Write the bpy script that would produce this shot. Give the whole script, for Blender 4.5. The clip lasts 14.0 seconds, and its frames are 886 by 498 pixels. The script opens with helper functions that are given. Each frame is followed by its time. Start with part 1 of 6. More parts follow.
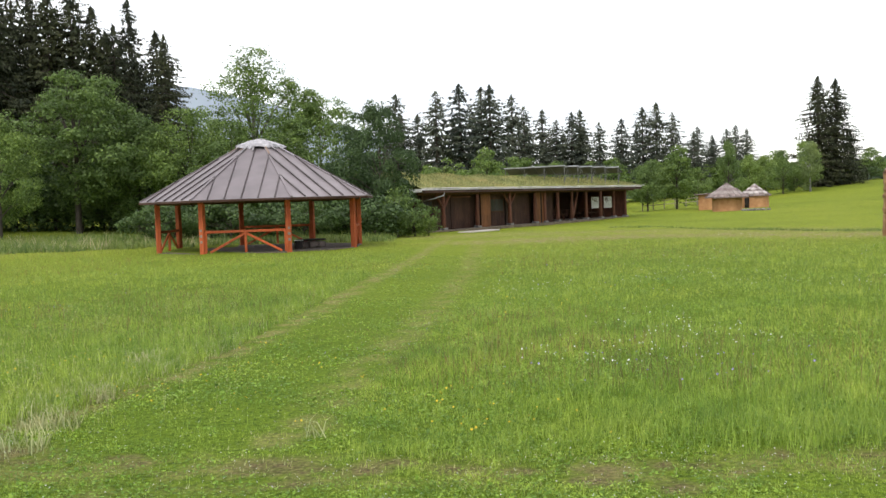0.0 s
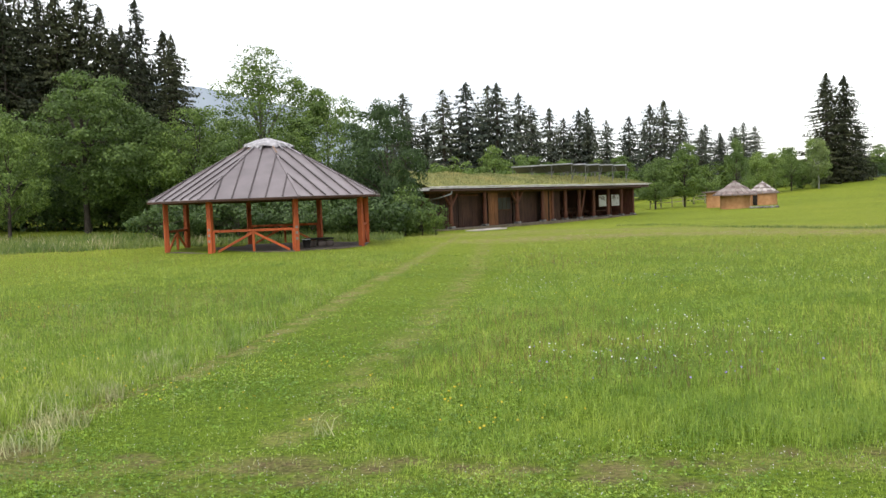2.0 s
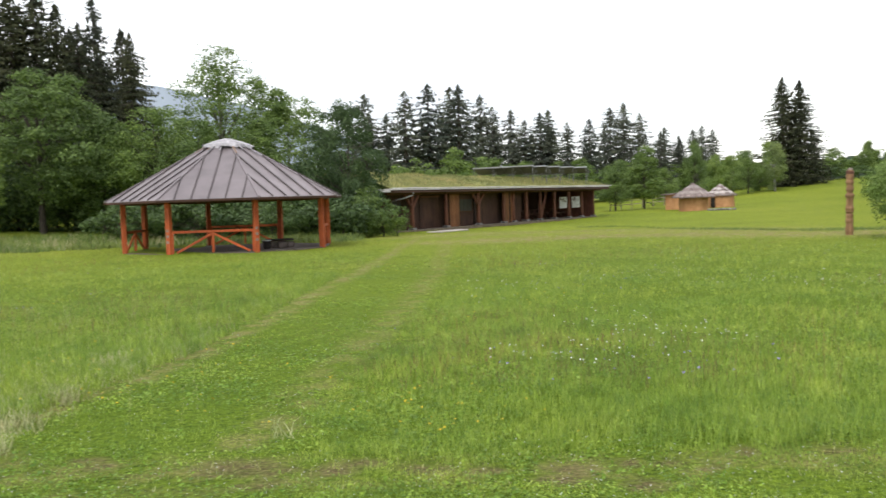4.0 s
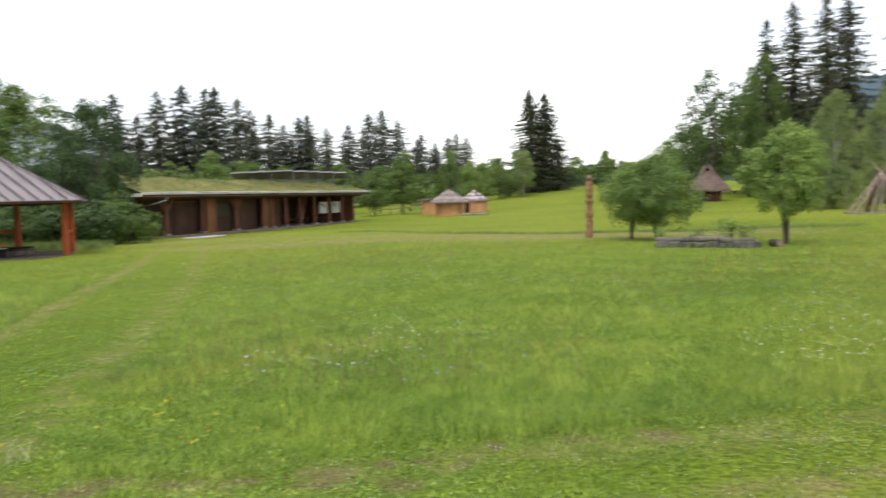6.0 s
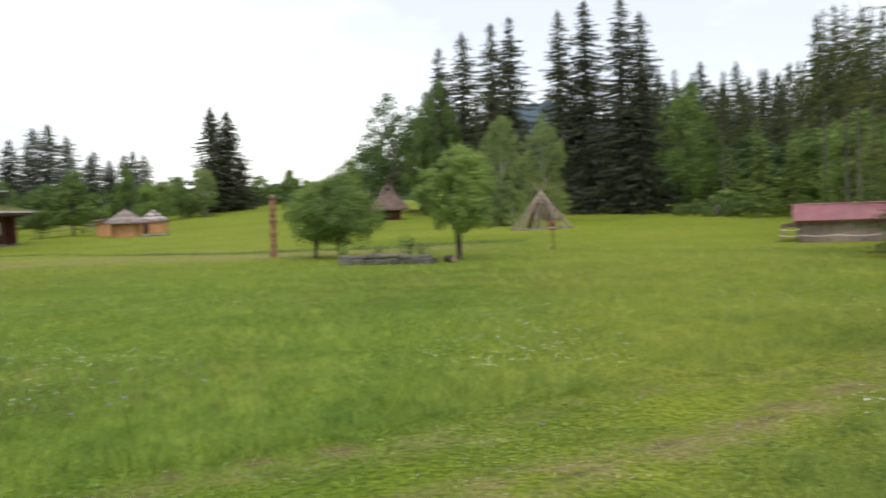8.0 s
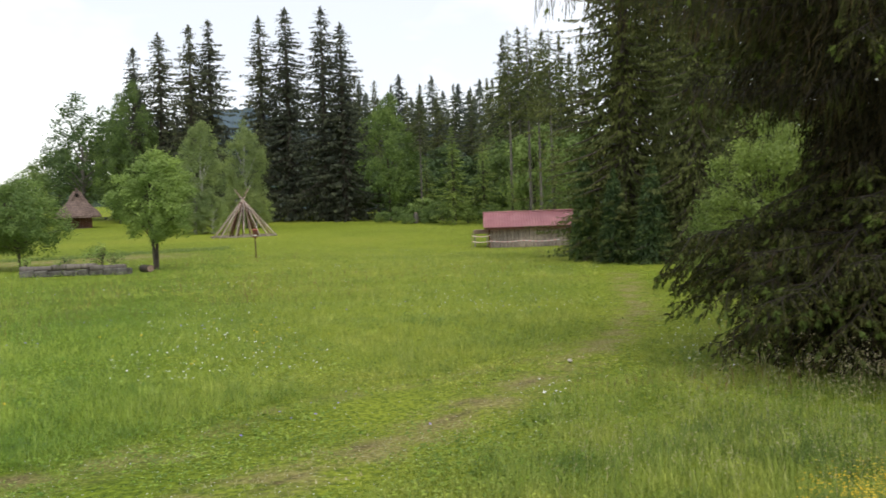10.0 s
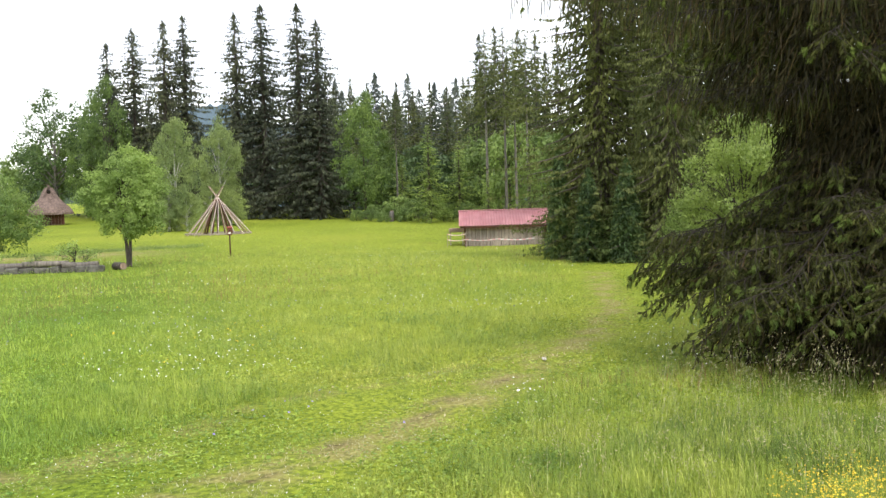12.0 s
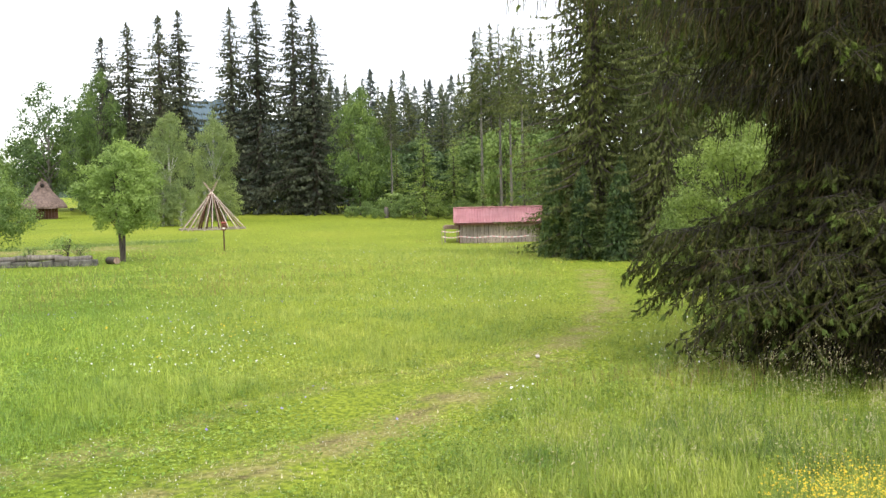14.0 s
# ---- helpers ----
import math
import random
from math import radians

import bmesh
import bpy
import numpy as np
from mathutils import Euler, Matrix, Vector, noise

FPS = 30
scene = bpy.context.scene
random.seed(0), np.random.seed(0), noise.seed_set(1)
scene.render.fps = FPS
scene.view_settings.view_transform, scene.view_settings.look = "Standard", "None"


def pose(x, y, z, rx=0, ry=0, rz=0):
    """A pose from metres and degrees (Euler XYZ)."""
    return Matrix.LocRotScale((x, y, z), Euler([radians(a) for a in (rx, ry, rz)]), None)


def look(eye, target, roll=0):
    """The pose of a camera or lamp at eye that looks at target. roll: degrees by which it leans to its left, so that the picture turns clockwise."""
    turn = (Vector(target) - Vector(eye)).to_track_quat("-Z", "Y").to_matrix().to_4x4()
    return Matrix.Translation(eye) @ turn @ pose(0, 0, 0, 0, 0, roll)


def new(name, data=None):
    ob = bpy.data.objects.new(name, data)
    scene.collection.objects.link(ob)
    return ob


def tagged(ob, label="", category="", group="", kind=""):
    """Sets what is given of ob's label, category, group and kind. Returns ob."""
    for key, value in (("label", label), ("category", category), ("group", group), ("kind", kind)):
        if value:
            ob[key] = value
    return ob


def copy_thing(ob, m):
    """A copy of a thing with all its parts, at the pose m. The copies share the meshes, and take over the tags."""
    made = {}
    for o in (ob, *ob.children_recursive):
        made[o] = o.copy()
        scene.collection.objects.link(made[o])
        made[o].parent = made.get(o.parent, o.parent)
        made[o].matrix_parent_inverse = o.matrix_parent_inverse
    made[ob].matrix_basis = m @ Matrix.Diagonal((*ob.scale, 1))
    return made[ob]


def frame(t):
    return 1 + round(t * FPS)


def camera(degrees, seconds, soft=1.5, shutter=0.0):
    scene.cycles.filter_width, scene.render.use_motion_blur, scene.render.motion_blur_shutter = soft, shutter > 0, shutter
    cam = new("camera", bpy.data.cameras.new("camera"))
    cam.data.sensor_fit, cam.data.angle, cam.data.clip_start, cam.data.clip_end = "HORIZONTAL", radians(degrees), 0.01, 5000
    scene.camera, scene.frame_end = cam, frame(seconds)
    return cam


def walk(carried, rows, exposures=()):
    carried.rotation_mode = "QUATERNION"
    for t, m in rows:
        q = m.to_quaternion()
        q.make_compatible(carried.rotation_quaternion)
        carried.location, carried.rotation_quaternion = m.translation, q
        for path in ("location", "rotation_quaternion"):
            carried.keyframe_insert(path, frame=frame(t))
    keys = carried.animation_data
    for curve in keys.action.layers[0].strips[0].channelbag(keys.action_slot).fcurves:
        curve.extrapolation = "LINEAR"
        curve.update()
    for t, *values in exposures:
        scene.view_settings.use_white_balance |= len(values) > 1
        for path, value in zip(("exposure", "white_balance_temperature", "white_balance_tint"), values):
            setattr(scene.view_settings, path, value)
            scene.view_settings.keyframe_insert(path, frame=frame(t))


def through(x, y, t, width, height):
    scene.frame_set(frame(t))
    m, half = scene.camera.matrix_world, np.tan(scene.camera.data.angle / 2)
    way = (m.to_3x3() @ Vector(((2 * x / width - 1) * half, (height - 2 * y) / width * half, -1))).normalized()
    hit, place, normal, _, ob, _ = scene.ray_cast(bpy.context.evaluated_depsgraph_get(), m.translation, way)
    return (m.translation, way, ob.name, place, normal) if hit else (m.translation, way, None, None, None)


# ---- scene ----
cam = camera(49.8, 14.0, 1.5, 0.8)
EYE = 1.8
# seconds, x, y, yaw, pitch, roll
PATH = [
    (0.0, 0.001, 0.194, -0.24, -2.83, 1.94),
    (0.5, 0.000, 0.194, -0.09, -2.96, 2.18),
    (1.0, 0.000, 0.194, 0.00, -2.90, 2.00),
    (1.5, 0.000, 0.194, 0.09, -2.98, 2.14),
    (2.0, -0.001, 0.194, 0.20, -2.90, 2.13),
    (2.2, -0.001, 0.194, 0.20, -2.90, 2.12),
    (4.3, 0.012, 0.193, -3.46, -2.90, 1.85),
    (4.5, 0.016, 0.193, -4.85, -2.90, 1.79),
    (5.0, 0.029, 0.191, -8.75, -3.12, 1.46),
    (5.5, 0.041, 0.189, -12.37, -3.06, 1.56),
    (6.0, 0.055, 0.186, -16.40, -3.07, 1.85),
    (6.5, 0.068, 0.181, -20.62, -2.96, 1.97),
    (7.0, 0.081, 0.176, -24.84, -2.84, 2.13),
    (7.5, 0.095, 0.169, -29.49, -2.67, 2.16),
    (8.0, 0.111, 0.158, -35.12, -2.57, 2.15),
    (8.5, 0.126, 0.147, -40.44, -2.72, 1.96),
    (9.0, 0.139, 0.135, -45.75, -2.84, 2.22),
    (9.2, 0.143, 0.131, -47.80, -2.86, 2.22),
    (11.3, 0.157, 0.113, -54.37, -2.81, 1.92),
    (11.5, 0.157, 0.113, -54.37, -2.89, 1.90),
    (12.0, 0.157, 0.113, -54.20, -2.91, 1.74),
    (12.5, 0.157, 0.113, -54.20, -3.09, 1.45),
    (13.0, 0.157, 0.113, -54.42, -2.98, 1.44),
    (13.5, 0.157, 0.113, -54.36, -3.09, 1.36),
    (14.0, 0.158, 0.112, -54.52, -3.11, 1.32),
]
EXPOSURES = [(0.0, 0.4), (2.2, 0.4), (5.0, 0.4), (7.5, 0.2), (9.2, -0.05), (11.3, 0.82), (12.2, 0.97), (14.0, 1.0)]
walk(cam, [(t, pose(x, y, EYE, 90 + pitch, roll, yaw)) for t, x, y, yaw, pitch, roll in PATH], EXPOSURES)

# ---- world and sun: a bright overcast day ----
SUN_EL, SUN_AZ = 55.0, 205.0
world = bpy.data.worlds.new("world")
scene.world = world
world.use_nodes = True
wt = world.node_tree
wt.nodes.clear()


def wnode(kind, **kw):
    n = wt.nodes.new(kind)
    for k, v in kw.items():
        n.inputs[k].default_value = v
    return n


sky = wt.nodes.new("ShaderNodeTexSky")
sky.sky_type = "NISHITA"
sky.sun_disc = False
sky.sun_elevation, sky.sun_rotation = radians(SUN_EL), radians(SUN_AZ)
clear = wnode("ShaderNodeBackground", Strength=0.05)
wt.links.new(sky.outputs[0], clear.inputs[0])
wco = wt.nodes.new("ShaderNodeTexCoord")
wmap = wt.nodes.new("ShaderNodeMapping")
wmap.inputs["Scale"].default_value = (1.0, 1.0, 2.6)
wt.links.new(wco.outputs["Generated"], wmap.inputs[0])
wnoise = wnode("ShaderNodeTexNoise", Scale=2.2, Detail=5.0, Roughness=0.5)
wt.links.new(wmap.outputs[0], wnoise.inputs["Vector"])
wramp = wt.nodes.new("ShaderNodeValToRGB")
wramp.color_ramp.elements[0].position, wramp.color_ramp.elements[0].color = 0.42, (0.69, 0.68, 0.71, 1)
wramp.color_ramp.elements[1].position, wramp.color_ramp.elements[1].color = 0.58, (1.06, 1.03, 1.0, 1)
wt.links.new(wnoise.outputs[0], wramp.inputs[0])
cloud = wnode("ShaderNodeBackground", Strength=1.0)
wt.links.new(wramp.outputs[0], cloud.inputs[0])
wadd = wt.nodes.new("ShaderNodeAddShader")
wt.links.new(clear.outputs[0], wadd.inputs[0])
wt.links.new(cloud.outputs[0], wadd.inputs[1])
wout = wt.nodes.new("ShaderNodeOutputWorld")
wt.links.new(wadd.outputs[0], wout.inputs[0])

sun = new("sun", bpy.data.lights.new("sun", "SUN"))
sun.data.energy, sun.data.angle, sun.data.color = 1.3, radians(14), (1.0, 0.95, 0.87)
_a = radians(SUN_AZ)
sun.matrix_world = look((0, 0, 60), (-math.sin(_a) * 40, -math.cos(_a) * 40, 60 - 40 * math.tan(radians(SUN_EL))))


# ---- materials ----
class Mat:
    """A small builder of node materials."""

    def __init__(self, name):
        self.m = bpy.data.materials.new(name)
        self.m.use_nodes = True
        self.t = self.m.node_tree
        self.p = self.t.nodes["Principled BSDF"]
        self.o = self.t.nodes["Material Output"]

    def node(self, kind, **kw):
        n = self.t.nodes.new(kind)
        for k, v in kw.items():
            n.inputs[k].default_value = v
        return n

    def link(self, a, b):
        self.t.links.new(a, b)

    def noise(self, scale, detail=4.0, stretch=None, space="Object"):
        co = self.node("ShaderNodeTexCoord")
        n = self.node("ShaderNodeTexNoise", Scale=scale, Detail=detail)
        src = co.outputs[space]
        if stretch:
            mp = self.node("ShaderNodeMapping")
            mp.inputs["Scale"].default_value = stretch
            self.link(src, mp.inputs[0])
            src = mp.outputs[0]
        self.link(src, n.inputs["Vector"])
        return n.outputs[0]

    def world_noise(self, scale, detail=3.0):
        g = self.node("ShaderNodeNewGeometry")
        n = self.node("ShaderNodeTexNoise", Scale=scale, Detail=detail)
        self.link(g.outputs["Position"], n.inputs["Vector"])
        return n.outputs[0]

    def dry_meadow(self):
        """0 in the lush western meadow, 1 in the drier eastern and far parts."""
        g = self.node("ShaderNodeNewGeometry")
        both = self.node("ShaderNodeMath")
        both.operation = "MAXIMUM"
        for k, (way, lo, hi) in enumerate((((0.9, -0.75, 0.0), -2.0, 1.2), ((0.0, 1.0, 0.0), 14.0, 45.0))):
            dot = self.node("ShaderNodeVectorMath")
            dot.operation = "DOT_PRODUCT"
            self.link(g.outputs["Position"], dot.inputs[0])
            dot.inputs[1].default_value = way
            span = self.node("ShaderNodeMapRange")
            span.inputs["From Min"].default_value, span.inputs["From Max"].default_value = lo, hi
            self.link(dot.outputs["Value"], span.inputs["Value"])
            self.link(span.outputs[0], both.inputs[k])
        return both.outputs[0]

    def ramp(self, fac, *stops):
        r = self.node("ShaderNodeValToRGB")
        e = r.color_ramp.elements
        while len(e) < len(stops):
            e.new(0.5)
        for el, (pos, col) in zip(e, stops):
            el.position, el.color = pos, (*col, 1)
        self.link(fac, r.inputs[0])
        return r.outputs[0]

    def mix(self, a, b, fac, kind="MIX"):
        n = self.node("ShaderNodeMix")
        n.data_type, n.blend_type = "RGBA", kind
        for sock, v in ((n.inputs[0], fac), (n.inputs[6], a), (n.inputs[7], b)):
            if isinstance(v, (int, float)):
                sock.default_value = v
            elif isinstance(v, tuple):
                sock.default_value = (*v, 1)
            else:
                self.link(v, sock)
        return n.outputs[2]

    def bump(self, fac, strength=0.3, distance=0.02):
        b = self.node("ShaderNodeBump", Strength=strength, Distance=distance)
        self.link(fac, b.inputs["Height"])
        self.link(b.outputs[0], self.p.inputs["Normal"])

    def finish(self, color, rough=0.8, metal=0.0, spec=0.3):
        if isinstance(color, tuple):
            self.p.inputs["Base Color"].default_value = (*color, 1)
        else:
            self.link(color, self.p.inputs["Base Color"])
        self.p.inputs["Roughness"].default_value = rough
        self.p.inputs["Metallic"].default_value = metal
        self.p.inputs["Specular IOR Level"].default_value = spec
        return self.m

    def leafy(self, color, through=0.35, rough=0.6, spec=0.2):
        """Leaves: part of the light passes through."""
        self.finish(color, rough, 0.0, spec)
        tr = self.node("ShaderNodeBsdfTranslucent")
        self.link(color, tr.inputs[0])
        mx = self.node("ShaderNodeMixShader", Fac=through)
        self.link(self.p.outputs[0], mx.inputs[1])
        self.link(tr.outputs[0], mx.inputs[2])
        self.link(mx.outputs[0], self.o.inputs[0])
        return self.m


def foliage(name, dark, mid, light, through=0.35, patch=0.6):
    """Foliage with a different tone for each leaf and a slow drift over the crown."""
    m = Mat(name)
    g = m.node("ShaderNodeNewGeometry")
    c = m.ramp(g.outputs["Random Per Island"], (0.0, dark), (0.55, mid), (1.0, light))
    oi = m.node("ShaderNodeObjectInfo")
    tree = m.ramp(oi.outputs["Random"], (0.0, (0.74, 0.77, 0.77)), (1.0, (1.24, 1.2, 1.05)))
    c = m.mix(c, tree, 1.0, "MULTIPLY")
    drift = m.ramp(m.world_noise(patch), (0.3, (0.72, 0.76, 0.8)), (0.7, (1.2, 1.15, 1.0)))
    return m.leafy(m.mix(c, drift, 1.0, "MULTIPLY"), through, 0.55, 0.35 if "leaves" in name else 0.08)


def wood(name, dark, light, along=(6, 6, 0.6), scale=3.0, rough=0.75):
    m = Mat(name)
    g = m.noise(scale, 6.0, along)
    c = m.ramp(g, (0.3, dark), (0.7, light))
    st = m.ramp(m.noise(0.9, 3.0), (0.35, (0.75, 0.75, 0.78)), (0.65, (1.1, 1.08, 1.05)))
    oi = m.node("ShaderNodeObjectInfo")
    v = m.ramp(oi.outputs["Random"], (0.0, (0.82, 0.82, 0.82)), (1.0, (1.15, 1.15, 1.15)))
    m.bump(g, 0.4, 0.01)
    return m.finish(m.mix(m.mix(c, st, 1.0, "MULTIPLY"), v, 1.0, "MULTIPLY"), rough)


def plain(name, dark, light, scale=4.0, rough=0.85, metal=0.0, bump=0.3, spec=0.3):
    m = Mat(name)
    a = m.noise(scale, 6.0)
    c = m.ramp(a, (0.3, dark), (0.7, light))
    st = m.ramp(m.noise(scale * 0.18, 3.0), (0.3, (0.8, 0.8, 0.8)), (0.7, (1.12, 1.12, 1.12)))
    oi = m.node("ShaderNodeObjectInfo")
    v = m.ramp(oi.outputs["Random"], (0.0, (0.88, 0.88, 0.88)), (1.0, (1.1, 1.1, 1.1)))
    m.bump(a, bump, 0.01)
    return m.finish(m.mix(m.mix(c, st, 1.0, "MULTIPLY"), v, 1.0, "MULTIPLY"), rough, metal, spec)


MAT_SPRUCE = foliage("spruce_needles", (0.037, 0.044, 0.032), (0.058, 0.067, 0.043), (0.09, 0.1, 0.058), 0.1)
MAT_SPRUCE_WARM = foliage("spruce_needles_warm", (0.068, 0.082, 0.032), (0.106, 0.124, 0.045), (0.155, 0.17, 0.064), 0.18, 0.9)
MAT_NEAR_SPRUCE = foliage("near_spruce_needles", (0.044, 0.05, 0.018), (0.078, 0.086, 0.028), (0.14, 0.147, 0.046), 0.12, 2.2)
MAT_LIMB = wood("dark_limb_bark", (0.02, 0.016, 0.012), (0.06, 0.048, 0.038), (5, 5, 1.2))
MAT_MID_SPRUCE = foliage("mid_spruce_needles", (0.07, 0.092, 0.04), (0.105, 0.13, 0.052), (0.16, 0.18, 0.07), 0.2)
# greyer, bluer needles: distant haze mixed into the colour
MAT_HAZE_SPRUCE = foliage("haze_toned_spruce_needles", (0.075, 0.092, 0.092), (0.1, 0.122, 0.118), (0.135, 0.158, 0.145), 0.1)
# lightened and greyed: haze before the tall eastern spruces put into the colour
MAT_TALL_SPRUCE = foliage("tall_spruce_needles_hazed", (0.05, 0.06, 0.045), (0.077, 0.088, 0.062), (0.115, 0.127, 0.082), 0.12)
MAT_YOUNG_SPRUCE = foliage("young_spruce_needles", (0.066, 0.096, 0.034), (0.112, 0.152, 0.05), (0.17, 0.215, 0.072), 0.3)
# raised and desaturated, so the far row carries its haze as colour
MAT_FAR_SPRUCE = foliage("hazed_far_spruce_needles", (0.062, 0.074, 0.066), (0.09, 0.106, 0.09), (0.125, 0.142, 0.113), 0.1)
MAT_DEAD_TWIG = foliage("hanging_dry_twigs", (0.05, 0.037, 0.02), (0.1, 0.073, 0.037), (0.155, 0.115, 0.06), 0.15)
# near-black tone that holds the shade inside the near spruce's crown
MAT_INNER = foliage("shade_darkened_inner_twigs", (0.012, 0.012, 0.006), (0.022, 0.02, 0.01), (0.038, 0.032, 0.017), 0.0)
MAT_LEAF = foliage("broad_leaves", (0.078, 0.128, 0.034), (0.125, 0.2, 0.05), (0.205, 0.295, 0.08), 0.3, 0.9)
MAT_LEAF_FAR = foliage("far_leaves", (0.115, 0.178, 0.052), (0.17, 0.252, 0.073), (0.24, 0.335, 0.105), 0.3)
MAT_LEAF_DARK = foliage("dark_leaves", (0.048, 0.085, 0.03), (0.076, 0.132, 0.043), (0.12, 0.19, 0.06), 0.25, 0.9)
MAT_LEAF_LIGHT = foliage("light_leaves", (0.2, 0.295, 0.085), (0.275, 0.39, 0.115), (0.37, 0.495, 0.16), 0.45)
MAT_LEAF_MEADOW = foliage("meadow_tree_leaves", (0.14, 0.216, 0.062), (0.205, 0.308, 0.09), (0.295, 0.41, 0.13), 0.42)
MAT_LEAF_BEECH = foliage("young_beech_leaves", (0.17, 0.24, 0.064), (0.24, 0.325, 0.087), (0.325, 0.42, 0.12), 0.45)
MAT_LEAF_BIRCH = foliage("birch_leaves", (0.19, 0.25, 0.1), (0.25, 0.325, 0.135), (0.33, 0.415, 0.17), 0.42)
MAT_SHOOT = foliage("young_growth", (0.145, 0.192, 0.05), (0.2, 0.258, 0.066), (0.27, 0.335, 0.092), 0.38)
MAT_BARK = wood("bark", (0.035, 0.028, 0.022), (0.1, 0.082, 0.065), (5, 5, 1.2))
MAT_BARK_GREY = wood("grey_bark", (0.1, 0.09, 0.078), (0.2, 0.185, 0.16), (5, 5, 1.2))
MAT_BIRCH = wood("birch_bark", (0.3, 0.29, 0.27), (0.62, 0.6, 0.57), (1.5, 1.5, 6))
MAT_ORANGE = wood("orange_stained_timber", (0.34, 0.066, 0.02), (0.52, 0.128, 0.042))
MAT_BROWN = wood("brown_stained_timber", (0.05, 0.022, 0.014), (0.12, 0.05, 0.028))
MAT_REDBROWN = wood("red_brown_timber", (0.095, 0.036, 0.023), (0.2, 0.08, 0.048))
MAT_DARKBOARD = wood("dark_boards", (0.034, 0.017, 0.012), (0.085, 0.041, 0.027), (9, 9, 0.6))
MAT_DOORWOOD = wood("door_boards", (0.13, 0.052, 0.02), (0.27, 0.118, 0.05), (6.3, 6.3, 0.42))
MAT_GREYWOOD = wood("weathered_grey_boards", (0.175, 0.143, 0.122), (0.413, 0.355, 0.302), (12.7, 12.1, 0.718))
MAT_PALEWOOD = wood("peeled_poles", (0.187, 0.128, 0.0956), (0.394, 0.288, 0.222))
MAT_PEELED = wood("pale_peeled_poles", (0.38, 0.3, 0.26), (0.66, 0.56, 0.5))
MAT_TOTEM = wood("carved_post_wood", (0.16, 0.085, 0.04), (0.34, 0.2, 0.11))
MAT_ROOF = plain("brown_grey_sheet_metal", (0.205, 0.176, 0.184), (0.275, 0.238, 0.247), 1.2, 0.4, 0.35, 0.05, 0.5)
MAT_SEAM = plain("dark_seam_metal", (0.07, 0.058, 0.058), (0.12, 0.1, 0.1), 3.0, 0.5, 0.2, 0.05, 0.4)
MAT_CAP = plain("crumpled_foil_cap", (0.2, 0.19, 0.2), (0.5, 0.48, 0.49), 6.0, 0.35, 0.5, 0.7, 0.5)
MAT_FASCIA = plain("pale_roof_edge", (0.6, 0.57, 0.59), (0.9, 0.87, 0.89), 5.0, 0.5, 0.0)
MAT_STEEL = plain("galvanised_steel", (0.4, 0.41, 0.43), (0.55, 0.56, 0.58), 5.0, 0.4, 0.7)
MAT_PANE = plain("dusty_dark_glass", (0.02, 0.02, 0.02), (0.04, 0.038, 0.036), 2.0, 0.35, 0.0, 0.02, 0.25)
MAT_RACK = plain("dull_grey_steel", (0.14, 0.14, 0.145), (0.22, 0.22, 0.23), 5.0, 0.6, 0.4)
MAT_SOLAR = plain("solar_collector_glass", (0.045, 0.047, 0.05), (0.08, 0.082, 0.088), 2.0, 0.3, 0.0, 0.02, 0.5)
MAT_CLAY = plain("clay_render", (0.4, 0.2, 0.09), (0.55, 0.3, 0.15), 2.5, 0.95)
MAT_SHINGLE = plain("silvery_shingles", (0.149, 0.115, 0.105), (0.333, 0.265, 0.25), 3.0, 0.9)
MAT_SHINGLE_PALE = plain("pale_shingles", (0.22, 0.185, 0.17), (0.38, 0.33, 0.31), 3.0, 0.9)
MAT_PALE_STONE = plain("pale_slab", (0.394, 0.35, 0.331), (0.591, 0.537, 0.512), 3.0, 0.9)
MAT_THATCH = plain("reed_thatch", (0.085, 0.06, 0.05), (0.2, 0.145, 0.123), 6.0, 0.95, 0.0, 0.6)
MAT_PINK = plain("faded_red_sheet", (0.6, 0.275, 0.3), (0.73, 0.39, 0.415), 1.5, 0.5, 0.0, 0.08)
MAT_STONE = plain("grey_stone", (0.11, 0.105, 0.1), (0.3, 0.29, 0.27), 4.0, 0.9, 0.0, 0.6)
# near-black for dark metal, and for shade painted into openings and board gaps
MAT_DARK = plain("dark_metal_and_shade", (0.012, 0.01, 0.009), (0.03, 0.024, 0.02), 3.0, 0.95)
MAT_FLOOR = plain("brown_paving", (0.085, 0.068, 0.058), (0.17, 0.14, 0.122), 3.0, 0.9)
MAT_WHITE = plain("white_board", (0.6, 0.6, 0.58), (0.75, 0.75, 0.73), 3.0, 0.7)
MAT_RED = plain("red_paint", (0.2, 0.035, 0.025), (0.3, 0.06, 0.045), 5.0, 0.6)
MAT_DAISY = plain("white_petals", (0.72, 0.72, 0.72), (0.85, 0.85, 0.85), 9.0, 0.8)
MAT_YELLOW = plain("yellow_petals", (0.62, 0.42, 0.02), (0.75, 0.56, 0.05), 9.0, 0.8)
MAT_VIOLET = plain("violet_petals", (0.2, 0.16, 0.42), (0.32, 0.27, 0.55), 9.0, 0.8)
# haze of distance put into the hill's pale blue
MAT_HILL = plain("haze_toned_far_hill", (0.36, 0.42, 0.5), (0.42, 0.48, 0.56), 0.01, 1.0, 0.0, 0.0, 0.0)
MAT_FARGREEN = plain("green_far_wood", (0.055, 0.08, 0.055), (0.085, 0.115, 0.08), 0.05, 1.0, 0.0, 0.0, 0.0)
# blue of smoke and haze put into the wooded slope's colour
MAT_FARWOOD = plain("haze_blue_far_wood", (0.095, 0.14, 0.17), (0.135, 0.185, 0.225), 0.05, 1.0, 0.0, 0.0, 0.0)


